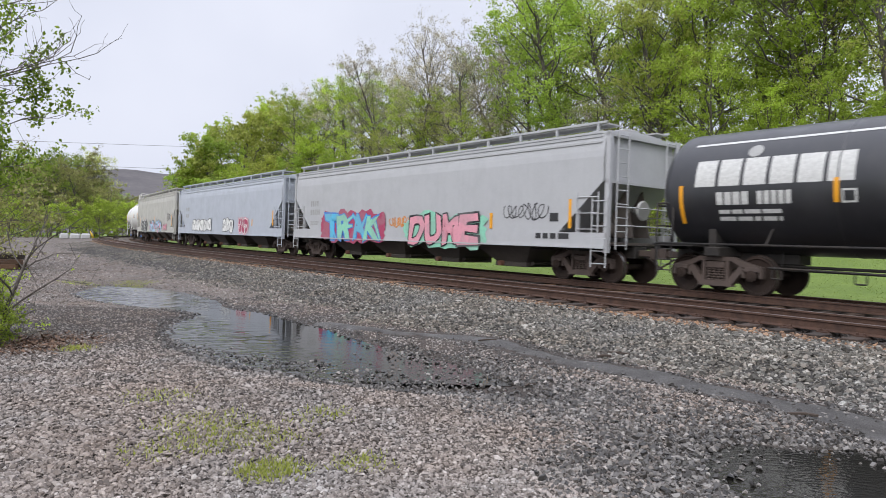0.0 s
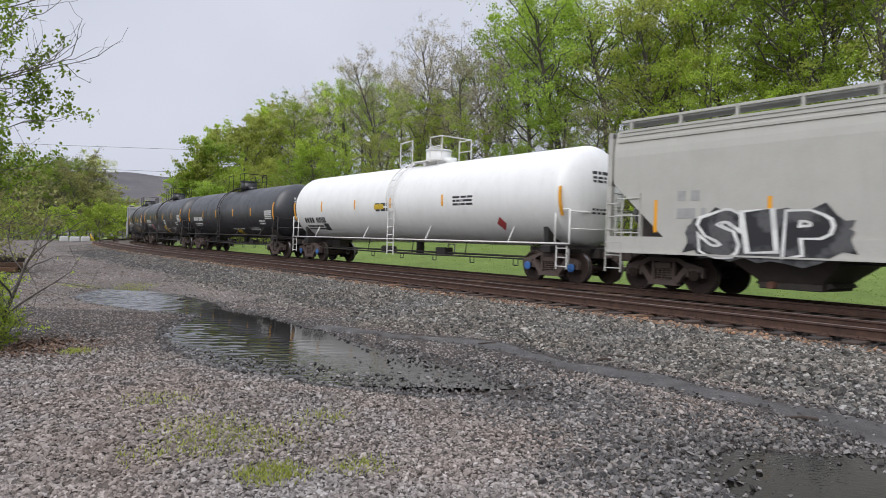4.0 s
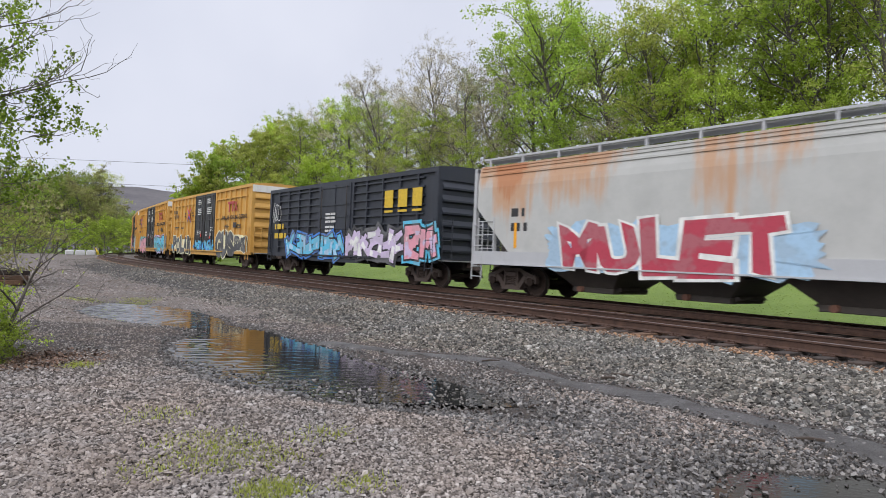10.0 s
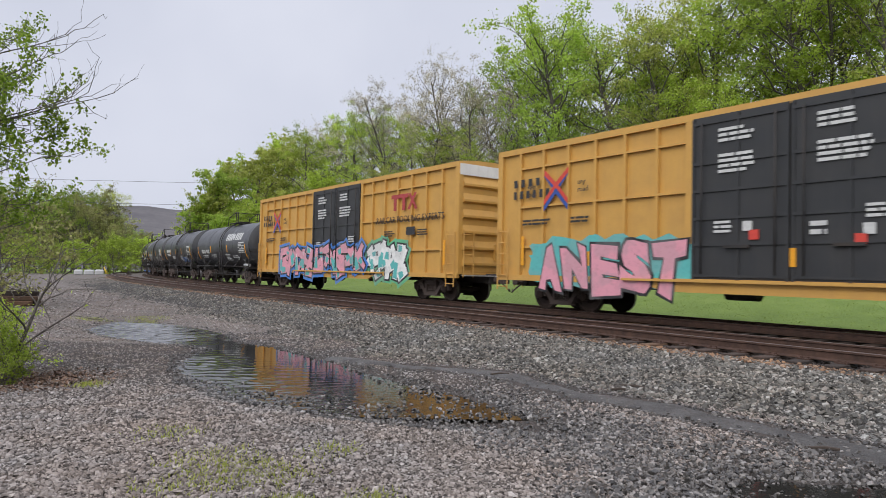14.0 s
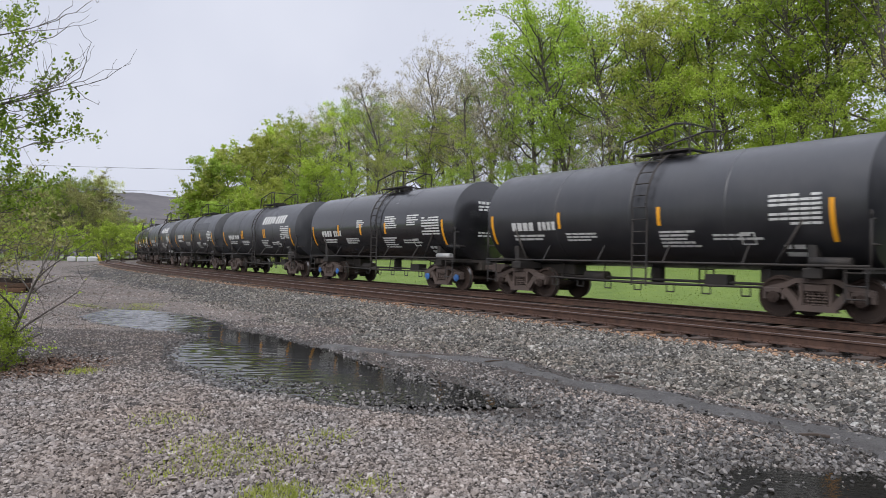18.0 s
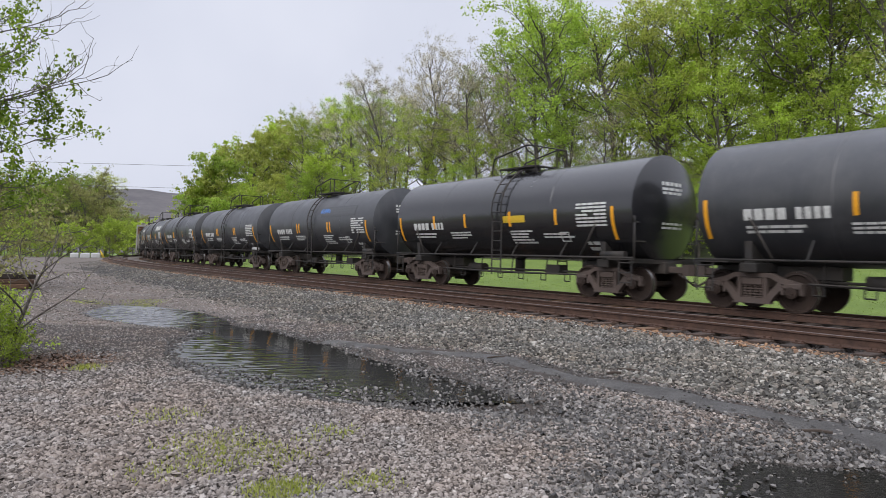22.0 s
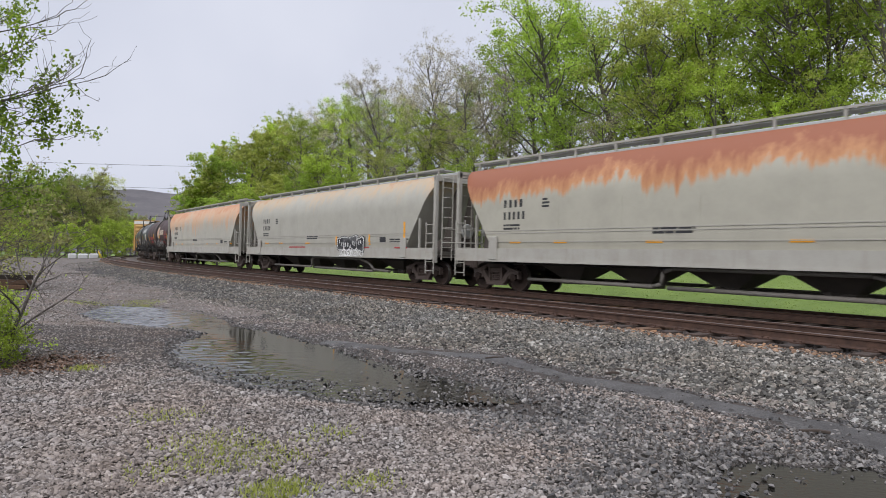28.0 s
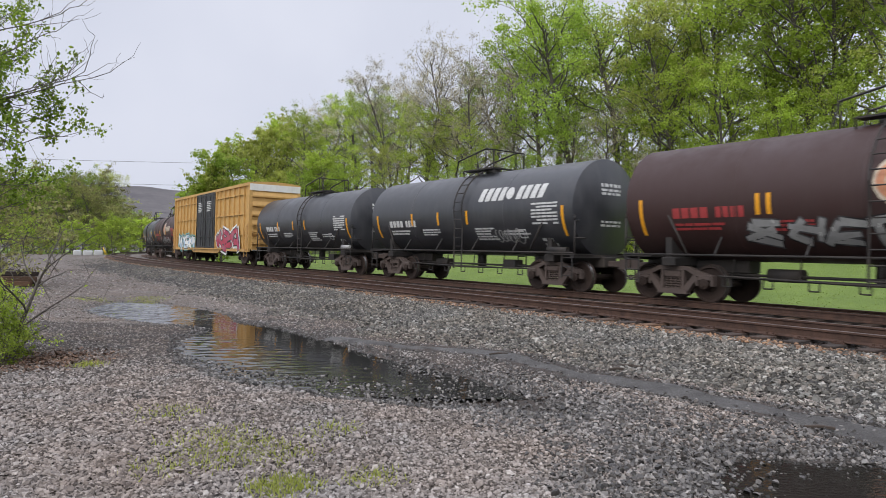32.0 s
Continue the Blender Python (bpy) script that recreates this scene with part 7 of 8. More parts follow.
def tree_parts(seed, height, spread, trunk_r, leaves, leaf_size, crown_from=0.35, bare=0.0, limbs=14, clump=0.12):
    """Arrays of wood (tubes) and of leaf clumps for one tree kind."""
    r = np.random.RandomState(seed)
    wood_v, wood_f = [], []
    tips = []

    def tube(pts, radii, seg):
        base = len(wood_v)
        for (p, q), rad in zip(zip(pts, pts[1:] + [pts[-1] + (pts[-1] - pts[-2])]), radii):
            d = q - p
            d = d / (np.linalg.norm(d) + 1e-9)
            a = np.cross(d, [0.3, 0.9, 0.1])
            a /= np.linalg.norm(a) + 1e-9
            b = np.cross(d, a)
            for i in range(seg):
                t = 2 * math.pi * i / seg
                wood_v.append(p + rad * (math.cos(t) * a + math.sin(t) * b))
        for i in range(len(pts) - 1):
            for j in range(seg):
                wood_f.append((base + i * seg + j, base + i * seg + (j + 1) % seg, base + (i + 1) * seg + (j + 1) % seg, base + (i + 1) * seg + j))

    def grow(p, d, length, rad, level):
        n = 5 if level == 0 else 4 if level == 1 else 3
        pts, radii = [p], [rad]
        for i in range(n):
            d = d + r.normal(0, 0.10 if level == 0 else 0.22, 3)
            d[2] += 0.05 if level else 0.03
            d = d / np.linalg.norm(d)
            pts.append(pts[-1] + d * length / n)
            radii.append(rad * (1 - 0.75 * (i + 1) / n) + 0.004)
        tube(pts, radii, (8, 5, 3, 3)[level])
        return pts

    trunk = grow(np.zeros(3), np.array([0.0, 0.0, 1.0]), height * 0.92, trunk_r, 0)
    trunk_arr = np.array(trunk)
    puffs = []
    for i in range(limbs):
        g = (i + r.rand()) / limbs
        f = crown_from + (0.97 - crown_from) * g
        k2 = f * (len(trunk) - 1)
        j = min(int(k2), len(trunk) - 2)
        p = trunk_arr[j] + (trunk_arr[j + 1] - trunk_arr[j]) * (k2 - j)
        a = i * 2.4 + r.uniform(-0.5, 0.5)
        d = np.array([math.cos(a), math.sin(a), 0.25 + 0.9 * f])
        d /= np.linalg.norm(d)
        ln = spread * (0.5 + 0.75 * math.sin(math.pi * min(1.0, 0.12 + 0.82 * g))) * r.uniform(0.7, 1.2)
        limb = grow(p, d, ln, trunk_r * 0.45 * (1.1 - 0.7 * f), 1)
        puffs.append(limb[-1])
        for m in range(4):
            q = limb[min(1 + m, len(limb) - 1)]
            a2 = r.normal(0, 1, 3)
            d2 = (limb[-1] - limb[0]) / ln + 0.9 * a2 / np.linalg.norm(a2)
            d2[2] = d2[2] * 0.6 + 0.15
            d2 /= np.linalg.norm(d2)
            br = grow(q, d2, ln * r.uniform(0.3, 0.55), trunk_r * 0.09, 2)
            tips.append(br)
            puffs.append(br[-1])
            for _ in range(2):
                a3 = r.normal(0, 1, 3)
                d3 = d2 + 0.9 * a3 / np.linalg.norm(a3)
                d3 /= np.linalg.norm(d3)
                tw = grow(br[1 + r.randint(3)], d3, ln * r.uniform(0.15, 0.3), trunk_r * 0.03, 3)
                tips.append(tw)
    # leaves in loose puffs round the ends of the branches, some strewn along the twigs
    puffs = np.array(puffs)
    pr = spread * clump * 1.5 * r.uniform(0.6, 1.35, len(puffs))
    which = r.randint(0, len(puffs), leaves)
    ball = r.normal(0, 1, (leaves, 3))
    ball *= (r.rand(leaves) ** 0.45 / np.linalg.norm(ball, axis=1))[:, None]
    c = puffs[which] + ball * pr[which][:, None] * [1.0, 1.0, 0.62]
    stray = r.rand(leaves) < 0.3
    tp = np.array([t[r.randint(1, len(t))] for t in (tips[i] for i in r.randint(0, len(tips), leaves))])
    c = np.where(stray[:, None], tp + r.normal(0, 1, (leaves, 3)) * (spread * clump * 0.5), c)
    keep = r.rand(leaves) > bare
    c, ball = c[keep], ball[keep]
    n = len(c)
    s = leaf_size * r.uniform(0.6, 1.3, n)
    nn = r.normal(0, 0.7, (n, 3)) + ball + [0, 0, 0.5]
    nn /= np.linalg.norm(nn, axis=1, keepdims=True)
    a = np.cross(nn, r.normal(0, 1, (n, 3)))
    a /= np.linalg.norm(a, axis=1, keepdims=True)
    b = np.cross(nn, a)
    v = np.stack([c - a * s[:, None] * 0.8, c + a * s[:, None] * 0.55 + b * (s * 0.75)[:, None], c + a * s[:, None] * 0.75 - b * (s * 0.55)[:, None] + nn * (s * 0.25)[:, None]], 1).reshape(-1, 3)
    f = np.arange(3 * n).reshape(n, 3)
    return np.array(wood_v), np.array(wood_f), v, f


TREES = {}


def tree_kind(key, leaf, *args, **kw):
    wv, wf, lv, lf = tree_parts(*args, **kw)
    TREES[key] = (raw_mesh("trunk", wv, wf, BARK, True), raw_mesh("crown", lv, lf, leaf) if len(lv) else None)


def tree(key, x, y, turn, size, label, name="tree", group="trees of the wooded bank", z=None, lean=0):
    wood, crown = TREES[key]
    top = tagged(new(name), label, "tree", group)
    part("trunk", wood, None, top)
    if crown:
        part("crown", crown, None, top)
    zz = float(ground_z(np.array([x]), np.array([y]))[0]) if z is None else z
    top.matrix_basis = Matrix.Translation((x, y, zz - 0.1)) @ Matrix.Rotation(radians(turn), 4, "Z") @ Matrix.Rotation(radians(lean), 4, "Y") @ Matrix.Scale(size, 4)
    return top


for i in range(3):
    tree_kind(("green", i), LEAF_MID, 10 + i, 17, 4.2, 0.27, 9500, 0.115, 0.40, 0.0, 22)
    tree_kind(("spring", i), LEAF_SPRING, 20 + i, 16, 4.0, 0.22, 9000, 0.115, 0.2, 0.0, 22)
    tree_kind(("olive", i), LEAF_OLIVE, 30 + i, 17, 4.1, 0.24, 9000, 0.105, 0.36, 0.0, 24)
    tree_kind(("bud", i), LEAF_BUD, 40 + i, 17, 3.8, 0.16, 9500, 0.07, 0.26, 0.0, 34)
    tree_kind(("dome", i), (LEAF_SPRING, LEAF_MID, LEAF_SPRING)[i], 90 + i, 14, 5.2, 0.22, 8000, 0.2, 0.05, 0.0, 26)
    tree_kind(("low", i), (LEAF_MID, LEAF_SPRING, LEAF_OLIVE)[i], 110 + i, 13, 3.3, 0.2, 9000, 0.17, 0.04, 0.0, 30)
    tree_kind(("brush", i), LEAF_DULL, 130 + i, 16, 4.4, 0.2, 9000, 0.14, 0.15, 0.0, 26)
    tree_kind(("shrub", i), LEAF_SPRING, 50 + i, 3.4, 2.0, 0.05, 3000, 0.1, 0.05, 0.0, 14)
    tree_kind(("thicket", i), LEAF_OLIVE, 60 + i, 3.2, 2.1, 0.045, 1800, 0.08, 0.05, 0.0, 18)

LABEL = {"green": "tall tree in full mid-green spring leaf", "spring": "tree with fresh bright yellow-green leaves", "olive": "tall tree with thin olive young leaves",
         "bud": "nearly bare tree with pale brown buds", "brush": "tree with dull olive-brown young leaves", "low": "leafy green tree at the bend, leaved down to the ground", "dome": "broad leafy tree in spring green down to the ground", "shrub": "low leafy green shrub at the wood's edge", "thicket": "twiggy thicket with small olive leaves"}
rnd = random.Random(11)
HORIZON, FOCAL = 435.0, 1173.0


def seen_at(px, off):
    """The plan point where the line of sight px, from the camera's stand, meets the strip off metres beyond the near rail."""
    us = np.arange(-40, 130, 0.5)
    x, y, h = line(us, off)
    ok = y > 4
    e = np.where(ok, abs(x / np.maximum(y, 0.1) - (px - 784) / FOCAL), 9)
    i = int(np.argmin(e))
    return float(x[i]), float(y[i])


def tall(px, top, off, kind, n, lean=0):
    """A tree whose tip rises to a given sight line."""
    x, y = seen_at(px, off)
    z = float(ground_z(np.array([x]), np.array([y]))[0])
    hor = HORIZON + (px - 784) * 0.0255
    want = (hor - top) / FOCAL * y + 1.55 - z
    full = {"green": 17, "spring": 16, "olive": 17, "bud": 17, "dome": 14, "low": 13, "brush": 16}[kind]
    return tree((kind, n % 3), x, y, (px * 37 + n * 91) % 360, want / full / 1.13, LABEL[kind], lean=lean)


SKYLINE = [(330, 296, "low"), (340, 272, "low"), (354, 252, "low"), (372, 220, "low"), (390, 202, "low"), (408, 178, "low"), (430, 166, "olive"), (448, 160, "low"), (470, 154, "low"), (496, 140, "bud"), (508, 140, "spring"), (520, 160, "spring"),
           (518, 118, "bud"), (548, 126, "bud"), (582, 128, "green"), (612, 118, "spring"), (634, 118, "green"), (640, 66, "bud"), (672, 44, "bud"), (700, 125, "spring"), (730, 140, "spring"), (736, 68, "bud"), (775, 22, "bud"),
           (812, -6, "bud"), (848, -4, "bud"), (880, 30, "bud"), (765, 175, "olive"), (830, 160, "olive"), (925, 5, "green"), (965, -55, "green"), (1010, -80, "green"), (1062, -50, "green"), (1105, 15, "spring"), (1140, 0, "spring"), (1165, -20, "green"),
           (1190, -90, "olive"), (1235, -130, "spring"), (1280, -190, "olive"), (1320, -150, "spring"), (1360, -200, "spring"), (1400, -180, "green"), (1455, -200, "spring"), (1500, -150, "spring"), (1550, -200, "olive"), (1640, -220, "green")]


def wood():
    """The wooded bank beyond the grass."""
    def bank(px):
        return float(np.interp(px, (300, 330, 360, 400, 470, 600), (7.5, 8.0, 9.0, 15.0, 22.0, 30.0)))
    for n, (px, top, kind) in enumerate(SKYLINE):
        tall(px, top, bank(px) + 2 + (n * 7) % 5 * (0.3 if px < 380 else 1.0), kind, n)
    # a lower row in front and a row behind that fills the gaps between the trunks
    for n in range(35):
        px = 372 + 39 * n + rnd.uniform(-12, 12)
        base = np.interp(px, [a for a, b, q in SKYLINE], [b for a, b, q in SKYLINE])
        hor = HORIZON + (px - 784) * 0.0255
        kind = rnd.choices(("green", "spring", "olive", "bud", "brush"), (3, 4, 2, 2, 2))[0]
        tall(px, hor - (hor - base) * rnd.uniform(0.38, 0.62), max(9.0, bank(px) - 2.0 + rnd.uniform(-0.5, 2)), "low" if px < 470 else "spring" if px > 1250 else "bud" if px > 860 and n % 2 else "dome" if px < 640 and n % 3 else kind, n)
        px += 20
        if px > 860 and (n % 2 or px > 1300):
            continue
        kind = rnd.choices(("green", "spring", "olive", "bud"), (4, 3, 3, 2))[0]
        tall(px, hor - (hor - base) * rnd.uniform(0.6, 0.82), bank(px) + (11 if px > 420 else 2) + rnd.uniform(-2, 3), kind, n + 1)
    u = -14
    while u < 95:
        x, y, h = line(u, float(np.interp(u, (40, 95), (26.5, 13.5))) + rnd.uniform(-0.8, 4.5))
        kind = rnd.choices(("shrub", "thicket"), (3, 4))[0]
        tree((kind, rnd.randrange(3)), float(x), float(y), rnd.uniform(0, 360), rnd.uniform(0.5, 1.1), LABEL[kind], "shrub", "shrubs at the wood's edge")
        u += rnd.uniform(1.2, 2.6)


wood()


def far_spot(px, d):
    return d * (px - 784) / FOCAL, d


def left_wood():
    """Trees and shrubs round the far end of the yard."""
    edge = [(-260, 235), (-180, 240), (-90, 236), (-30, 245), (20, 262), (60, 268), (100, 262), (128, 256), (150, 262), (170, 278), (190, 330), (206, 340), (224, 350), (240, 368)]
    for n, (px, top) in enumerate(edge):
        d = 128 + (n * 13) % 22
        x, y = far_spot(px, d)
        z = float(ground_z(np.array([x]), np.array([y]))[0])
        kind = ("brush", "olive", "brush", "green", "brush", "olive", "brush")[n % 7]
        want = (HORIZON + (px - 784) * 0.0255 - top) / FOCAL * y + 1.55 - z
        tree((kind, n % 3), x, y, n * 77 % 360, want / 18.5, LABEL[kind], group="trees beyond the yard")
    for n in range(44):
        px, d = -240 + 11 * n + rnd.uniform(-5, 5), rnd.uniform(116, 140)
        x, y = far_spot(px, d)
        tree((("green", 0), ("brush", 2), ("green", 1), ("brush", 0), ("brush", 1))[n % 5], x, y, n * 53 % 360, rnd.uniform(0.5, 0.95) * (1.0 if px < 175 else 0.7), LABEL["dome"], group="trees beyond the yard")
        if n % 2:
            x, y = far_spot(px + 9, 112 + rnd.uniform(-3, 5))
            tree(("shrub", n % 3), x, y, n * 31 % 360, rnd.uniform(0.9, 1.5), LABEL["shrub"], "shrub", "shrubs beyond the yard")


left_wood()

# ---- distant hill ----
k = Nodes("far_hill", 1.0, 0, 0.0)
k.colour(k.mix(k.ramp(k.noise(0.02, 6, 0.7), [(0.3, 0.0), (0.7, 1.0)]), (0.11, 0.105, 0.11), (0.16, 0.15, 0.15)))
HILL = k.m


def hill():
    v, f = [], []
    n = 80
    for i in range(n + 1):
        a = radians(88 + 60 * i / n)
        h = 116 + 26 * math.sin((i / n) * 5.0 - 0.6) + 2.5 * math.sin(i * 0.9)
        for j, (d, q) in enumerate(((1100, 0.0), (1300, 0.55), (1500, 1.0), (1700, 0.9))):
            v.append((d * math.cos(a), d * math.sin(a), h * q - 3))
    for i in range(n):
        for j in range(3):
            f.append((i * 4 + j, (i + 1) * 4 + j, (i + 1) * 4 + j + 1, i * 4 + j + 1))
    ob = part("backdrop_hill", raw_mesh("hill", v, f, HILL, True), None)
    tagged(ob, "distant dark wooded ridge under the sky", "hill", kind="structure")


hill()
# ---- foreground shrubs and the tree that reaches in ----
LEAF_YOUNG = leaf_mat("leaf_young", [(0.0, (0.10, 0.165, 0.015)), (0.5, (0.19, 0.29, 0.025)), (1.0, (0.32, 0.43, 0.06))], 0.45)


def reaching_tree(x0, y0, seed):
    """A young tree at the yard's edge: limbs that reach over the gravel, some still bare, the others with tufts of new leaves."""
    r = np.random.RandomState(seed)
    z0 = float(ground_z(np.array([x0]), np.array([y0]))[0])
    bm = bmesh.new()
    tufts_at = []

    def limb(pts, rad, leafy, level=0):
        pts = [np.array(q, float) for q in pts]
        fine = [pts[0]]
        for a, b in zip(pts, pts[1:]):
            n = max(2, int(np.linalg.norm(b - a) / 0.22))
            fine += [a + (b - a) * (i / n) + r.normal(0, 0.009, 3) for i in range(1, n + 1)]
        for i, (a, b) in enumerate(zip(fine, fine[1:])):
            f, g = 1 - 0.85 * i / len(fine), 1 - 0.85 * (i + 1) / len(fine)
            rod(bm, a, b, rad * f + 0.0016, 5 if level == 0 else 3, rad * g + 0.0016, caps=False)
        way = (fine[-1] - fine[0]) / (np.linalg.norm(fine[-1] - fine[0]) + 1e-6)
        if level < 2:
            for i in range(2, len(fine), 1 if level == 0 else 2):
                d = way * 0.7 + r.normal(0, 0.62, 3) + [0, 0, 0.25]
                d /= np.linalg.norm(d)
                ln = (0.62 if level == 0 else 0.3) * r.uniform(0.5, 1.2)
                limb([fine[i], fine[i] + d * ln * 0.5, fine[i] + d * ln + [0, 0, 0.08]], rad * 0.36, leafy, level + 1)
        if leafy and (level > 0) and r.rand() < leafy:
            tufts_at.append(fine[-1])
            if r.rand() < 0.5:
                tufts_at.append(fine[len(fine) // 2])

    trunk = [(0, 0, -0.15), (0.05, 0, 1.4), (-0.05, 0.1, 2.9), (0.1, 0, 4.4), (0.05, 0.1, 6.0)]
    limb(trunk, 0.06, 0.5)
    for zs, reach, rise, back, leafy in ((1.5, 1.7, 1.0, -0.1, 0.75), (1.8, 1.2, 0.45, 0.3, 0.85), (2.1, 1.95, 1.0, 0.0, 0.8), (2.45, 1.3, 0.7, -0.3, 0.8), (2.7, 2.05, 0.75, 0.2, 0.75), (3.0, 2.7, 0.95, 0.0, 0.0),
                                         (2.9, 1.5, 1.2, -0.2, 0.75), (3.4, 1.5, 0.9, 0.3, 0.75), (3.7, 1.2, 1.1, 0.0, 0.7), (4.0, 2.1, 0.9, 0.2, 0.04), (2.8, 2.5, 1.25, 0.15, 0.0), (3.1, 2.3, 0.7, -0.25, 0.05), (3.3, 2.0, 1.3, 0.1, 0.05), (4.4, 1.0, 1.2, -0.2, 0.7), (2.0, -1.4, 0.9, 0.4, 0.6),
                                         (2.8, -1.5, 1.1, -0.5, 0.6), (3.6, -1.2, 1.1, 0.3, 0.6), (3.1, -0.3, 1.2, 1.3, 0.6), (2.6, 0.2, 1.1, -1.3, 0.6), (1.2, 0.9, 0.5, 0.2, 0.9), (1.6, 0.5, 0.3, -0.6, 0.9), (1.3, 1.5, 0.9, 0.3, 0.9), (1.9, 1.6, 1.1, -0.2, 0.9), (2.3, 1.7, 1.2, 0.1, 0.9), (2.6, 1.5, 1.3, -0.3, 0.9)):
        limb([(0.02, 0.03, zs), (reach * 0.4, back * 0.4, zs + rise * 0.55), (reach * 0.75, back * 0.8, zs + rise * 0.8), (reach, back, zs + rise)], 0.015, leafy)
    top = tagged(new("tree"), "young tree with bare twigs and tufts of yellow-green leaves", "tree", "plants at the yard's edge")
    part("trunk", bm, BARK, top)
    c = np.repeat(np.array(tufts_at), 34, 0)
    n = len(c)
    c = c + r.normal(0, 0.058, (n, 3)) + [0, 0, 0.01]
    sz = r.uniform(0.017, 0.036, n)
    nn = r.normal(0, 1, (n, 3)) + [0, 0, 0.6]
    nn /= np.linalg.norm(nn, axis=1, keepdims=True)
    a = np.cross(nn, r.normal(0, 1, (n, 3)))
    a /= np.linalg.norm(a, axis=1, keepdims=True)
    b = np.cross(nn, a)
    a, b, nn = a * sz[:, None], b * sz[:, None], nn * sz[:, None]
    v = np.stack([c - a, c + b * 0.7 + nn * 0.2, c + a * 1.1, c - b * 0.7 + nn * 0.2], 1).reshape(-1, 3)
    part("crown", raw_mesh("crown", v, np.arange(4 * n).reshape(n, 4), LEAF_YOUNG), None, top)
    top.location = (x0, y0, z0)


reaching_tree(-7.8, 9.2, 4)
tree_kind(("bush", 0), LEAF_SPRING, 81, 1.25, 0.62, 0.02, 3600, 0.034, 0.05, 0.0, 18, 0.17)
tree_kind(("twigs", 0), LEAF_SPRING, 83, 1.5, 0.75, 0.03, 30, 0.03, 0.12, 0.0, 9)
tree_kind(("bramble", 0), LEAF_DULL, 85, 3.0, 2.0, 0.04, 3000, 0.07, 0.1, 0.0, 18)
tree(("bush", 0), -6.15, 8.85, 20, 0.66, "small leafy green bush on the gravel's edge", "bush", "plants at the yard's edge")
tree(("bush", 0), -5.9, 8.6, 250, 0.5, "small leafy green bush on the gravel's edge", "bush", "plants at the yard's edge")
tree(("bush", 0), -6.75, 9.3, 130, 0.8, "small leafy green bush on the gravel's edge", "bush", "plants at the yard's edge")
tree(("twigs", 0), -5.95, 8.9, 75, 1.1, "bare dark twigs beside the bush", "bare_bush", "plants at the yard's edge")
for n, (px, d, s) in enumerate(((-30, 27, 1.0), (-75, 24, 1.2))):
    x, y = far_spot(px, d)
    tree(("bramble", 0), x, y, 70 * n, s, "tangled bush with yellow-green leaves", "bush", "plants at the yard's edge")


# ---- loose stones ----
def stones(name, pts, size, mat, label, seed, flat=0.85, chunky=True, level=None):
    """Broken stones as one mass: pts is an array of plan points."""
    r = np.random.RandomState(seed)
    n = len(pts)
    if chunky:
        gem = np.array([(0.52, 0.42, -0.3), (-0.45, 0.5, -0.3), (-0.52, -0.42, -0.3), (0.45, -0.5, -0.3), (0.36, 0.3, 0.42), (-0.3, 0.36, 0.42), (-0.36, -0.28, 0.42), (0.3, -0.36, 0.42)])
        tris = np.array([(0, 1, 5), (0, 5, 4), (1, 2, 6), (1, 6, 5), (2, 3, 7), (2, 7, 6), (3, 0, 4), (3, 4, 7), (4, 5, 6), (4, 6, 7)])
    else:
        ring = [2 * math.pi * i / 5 for i in range(5)]
        gem = np.array([(0.58 * math.cos(a), 0.58 * math.sin(a), -0.2) for a in ring] + [(0.36 * math.cos(a + 0.6), 0.36 * math.sin(a + 0.6), 0.34) for a in ring])
        tris = np.array([q for i in range(5) for q in ((i, (i + 1) % 5, 5 + i), ((i + 1) % 5, 5 + (i + 1) % 5, 5 + i))] + [(5, 6, 7), (5, 7, 8), (5, 8, 9)])
    m = len(gem)
    s = size * np.clip(r.lognormal(0, 0.36, n), 0.5, 1.9)
    v = gem[None] + r.uniform(-0.2, 0.2, (n, m, 3))
    v *= (s[:, None] * r.uniform(0.75, 1.3, (n, 3)) * [1, 1, flat])[:, None, :]
    a, b, c = r.uniform(0, 6.28, n), r.normal(0, 0.4, n), r.normal(0, 0.4, n)
    ca, sa, cb, sb, cc2, sc = np.cos(a), np.sin(a), np.cos(b), np.sin(b), np.cos(c), np.sin(c)
    R = np.stack([np.stack([ca * cb, ca * sb * sc - sa * cc2, ca * sb * cc2 + sa * sc], 1), np.stack([sa * cb, sa * sb * sc + ca * cc2, sa * sb * cc2 - ca * sc], 1),
                  np.stack([-sb, cb * sc, cb * cc2], 1)], 1)
    v = np.einsum("nij,nkj->nki", R, v)
    z = (ground_z(pts[:, 0], pts[:, 1]) if level is None else level) + s * flat * r.uniform(-0.25, 0.55, n)
    v += np.stack([pts[:, 0], pts[:, 1], z], 1)[:, None, :]
    f = (tris[None] + m * np.arange(n)[:, None, None]).reshape(-1, 3)
    ob = part(name, raw_mesh(name, v.reshape(-1, 3), f, mat), None)
    tagged(ob, label, "stones", kind="stuff")


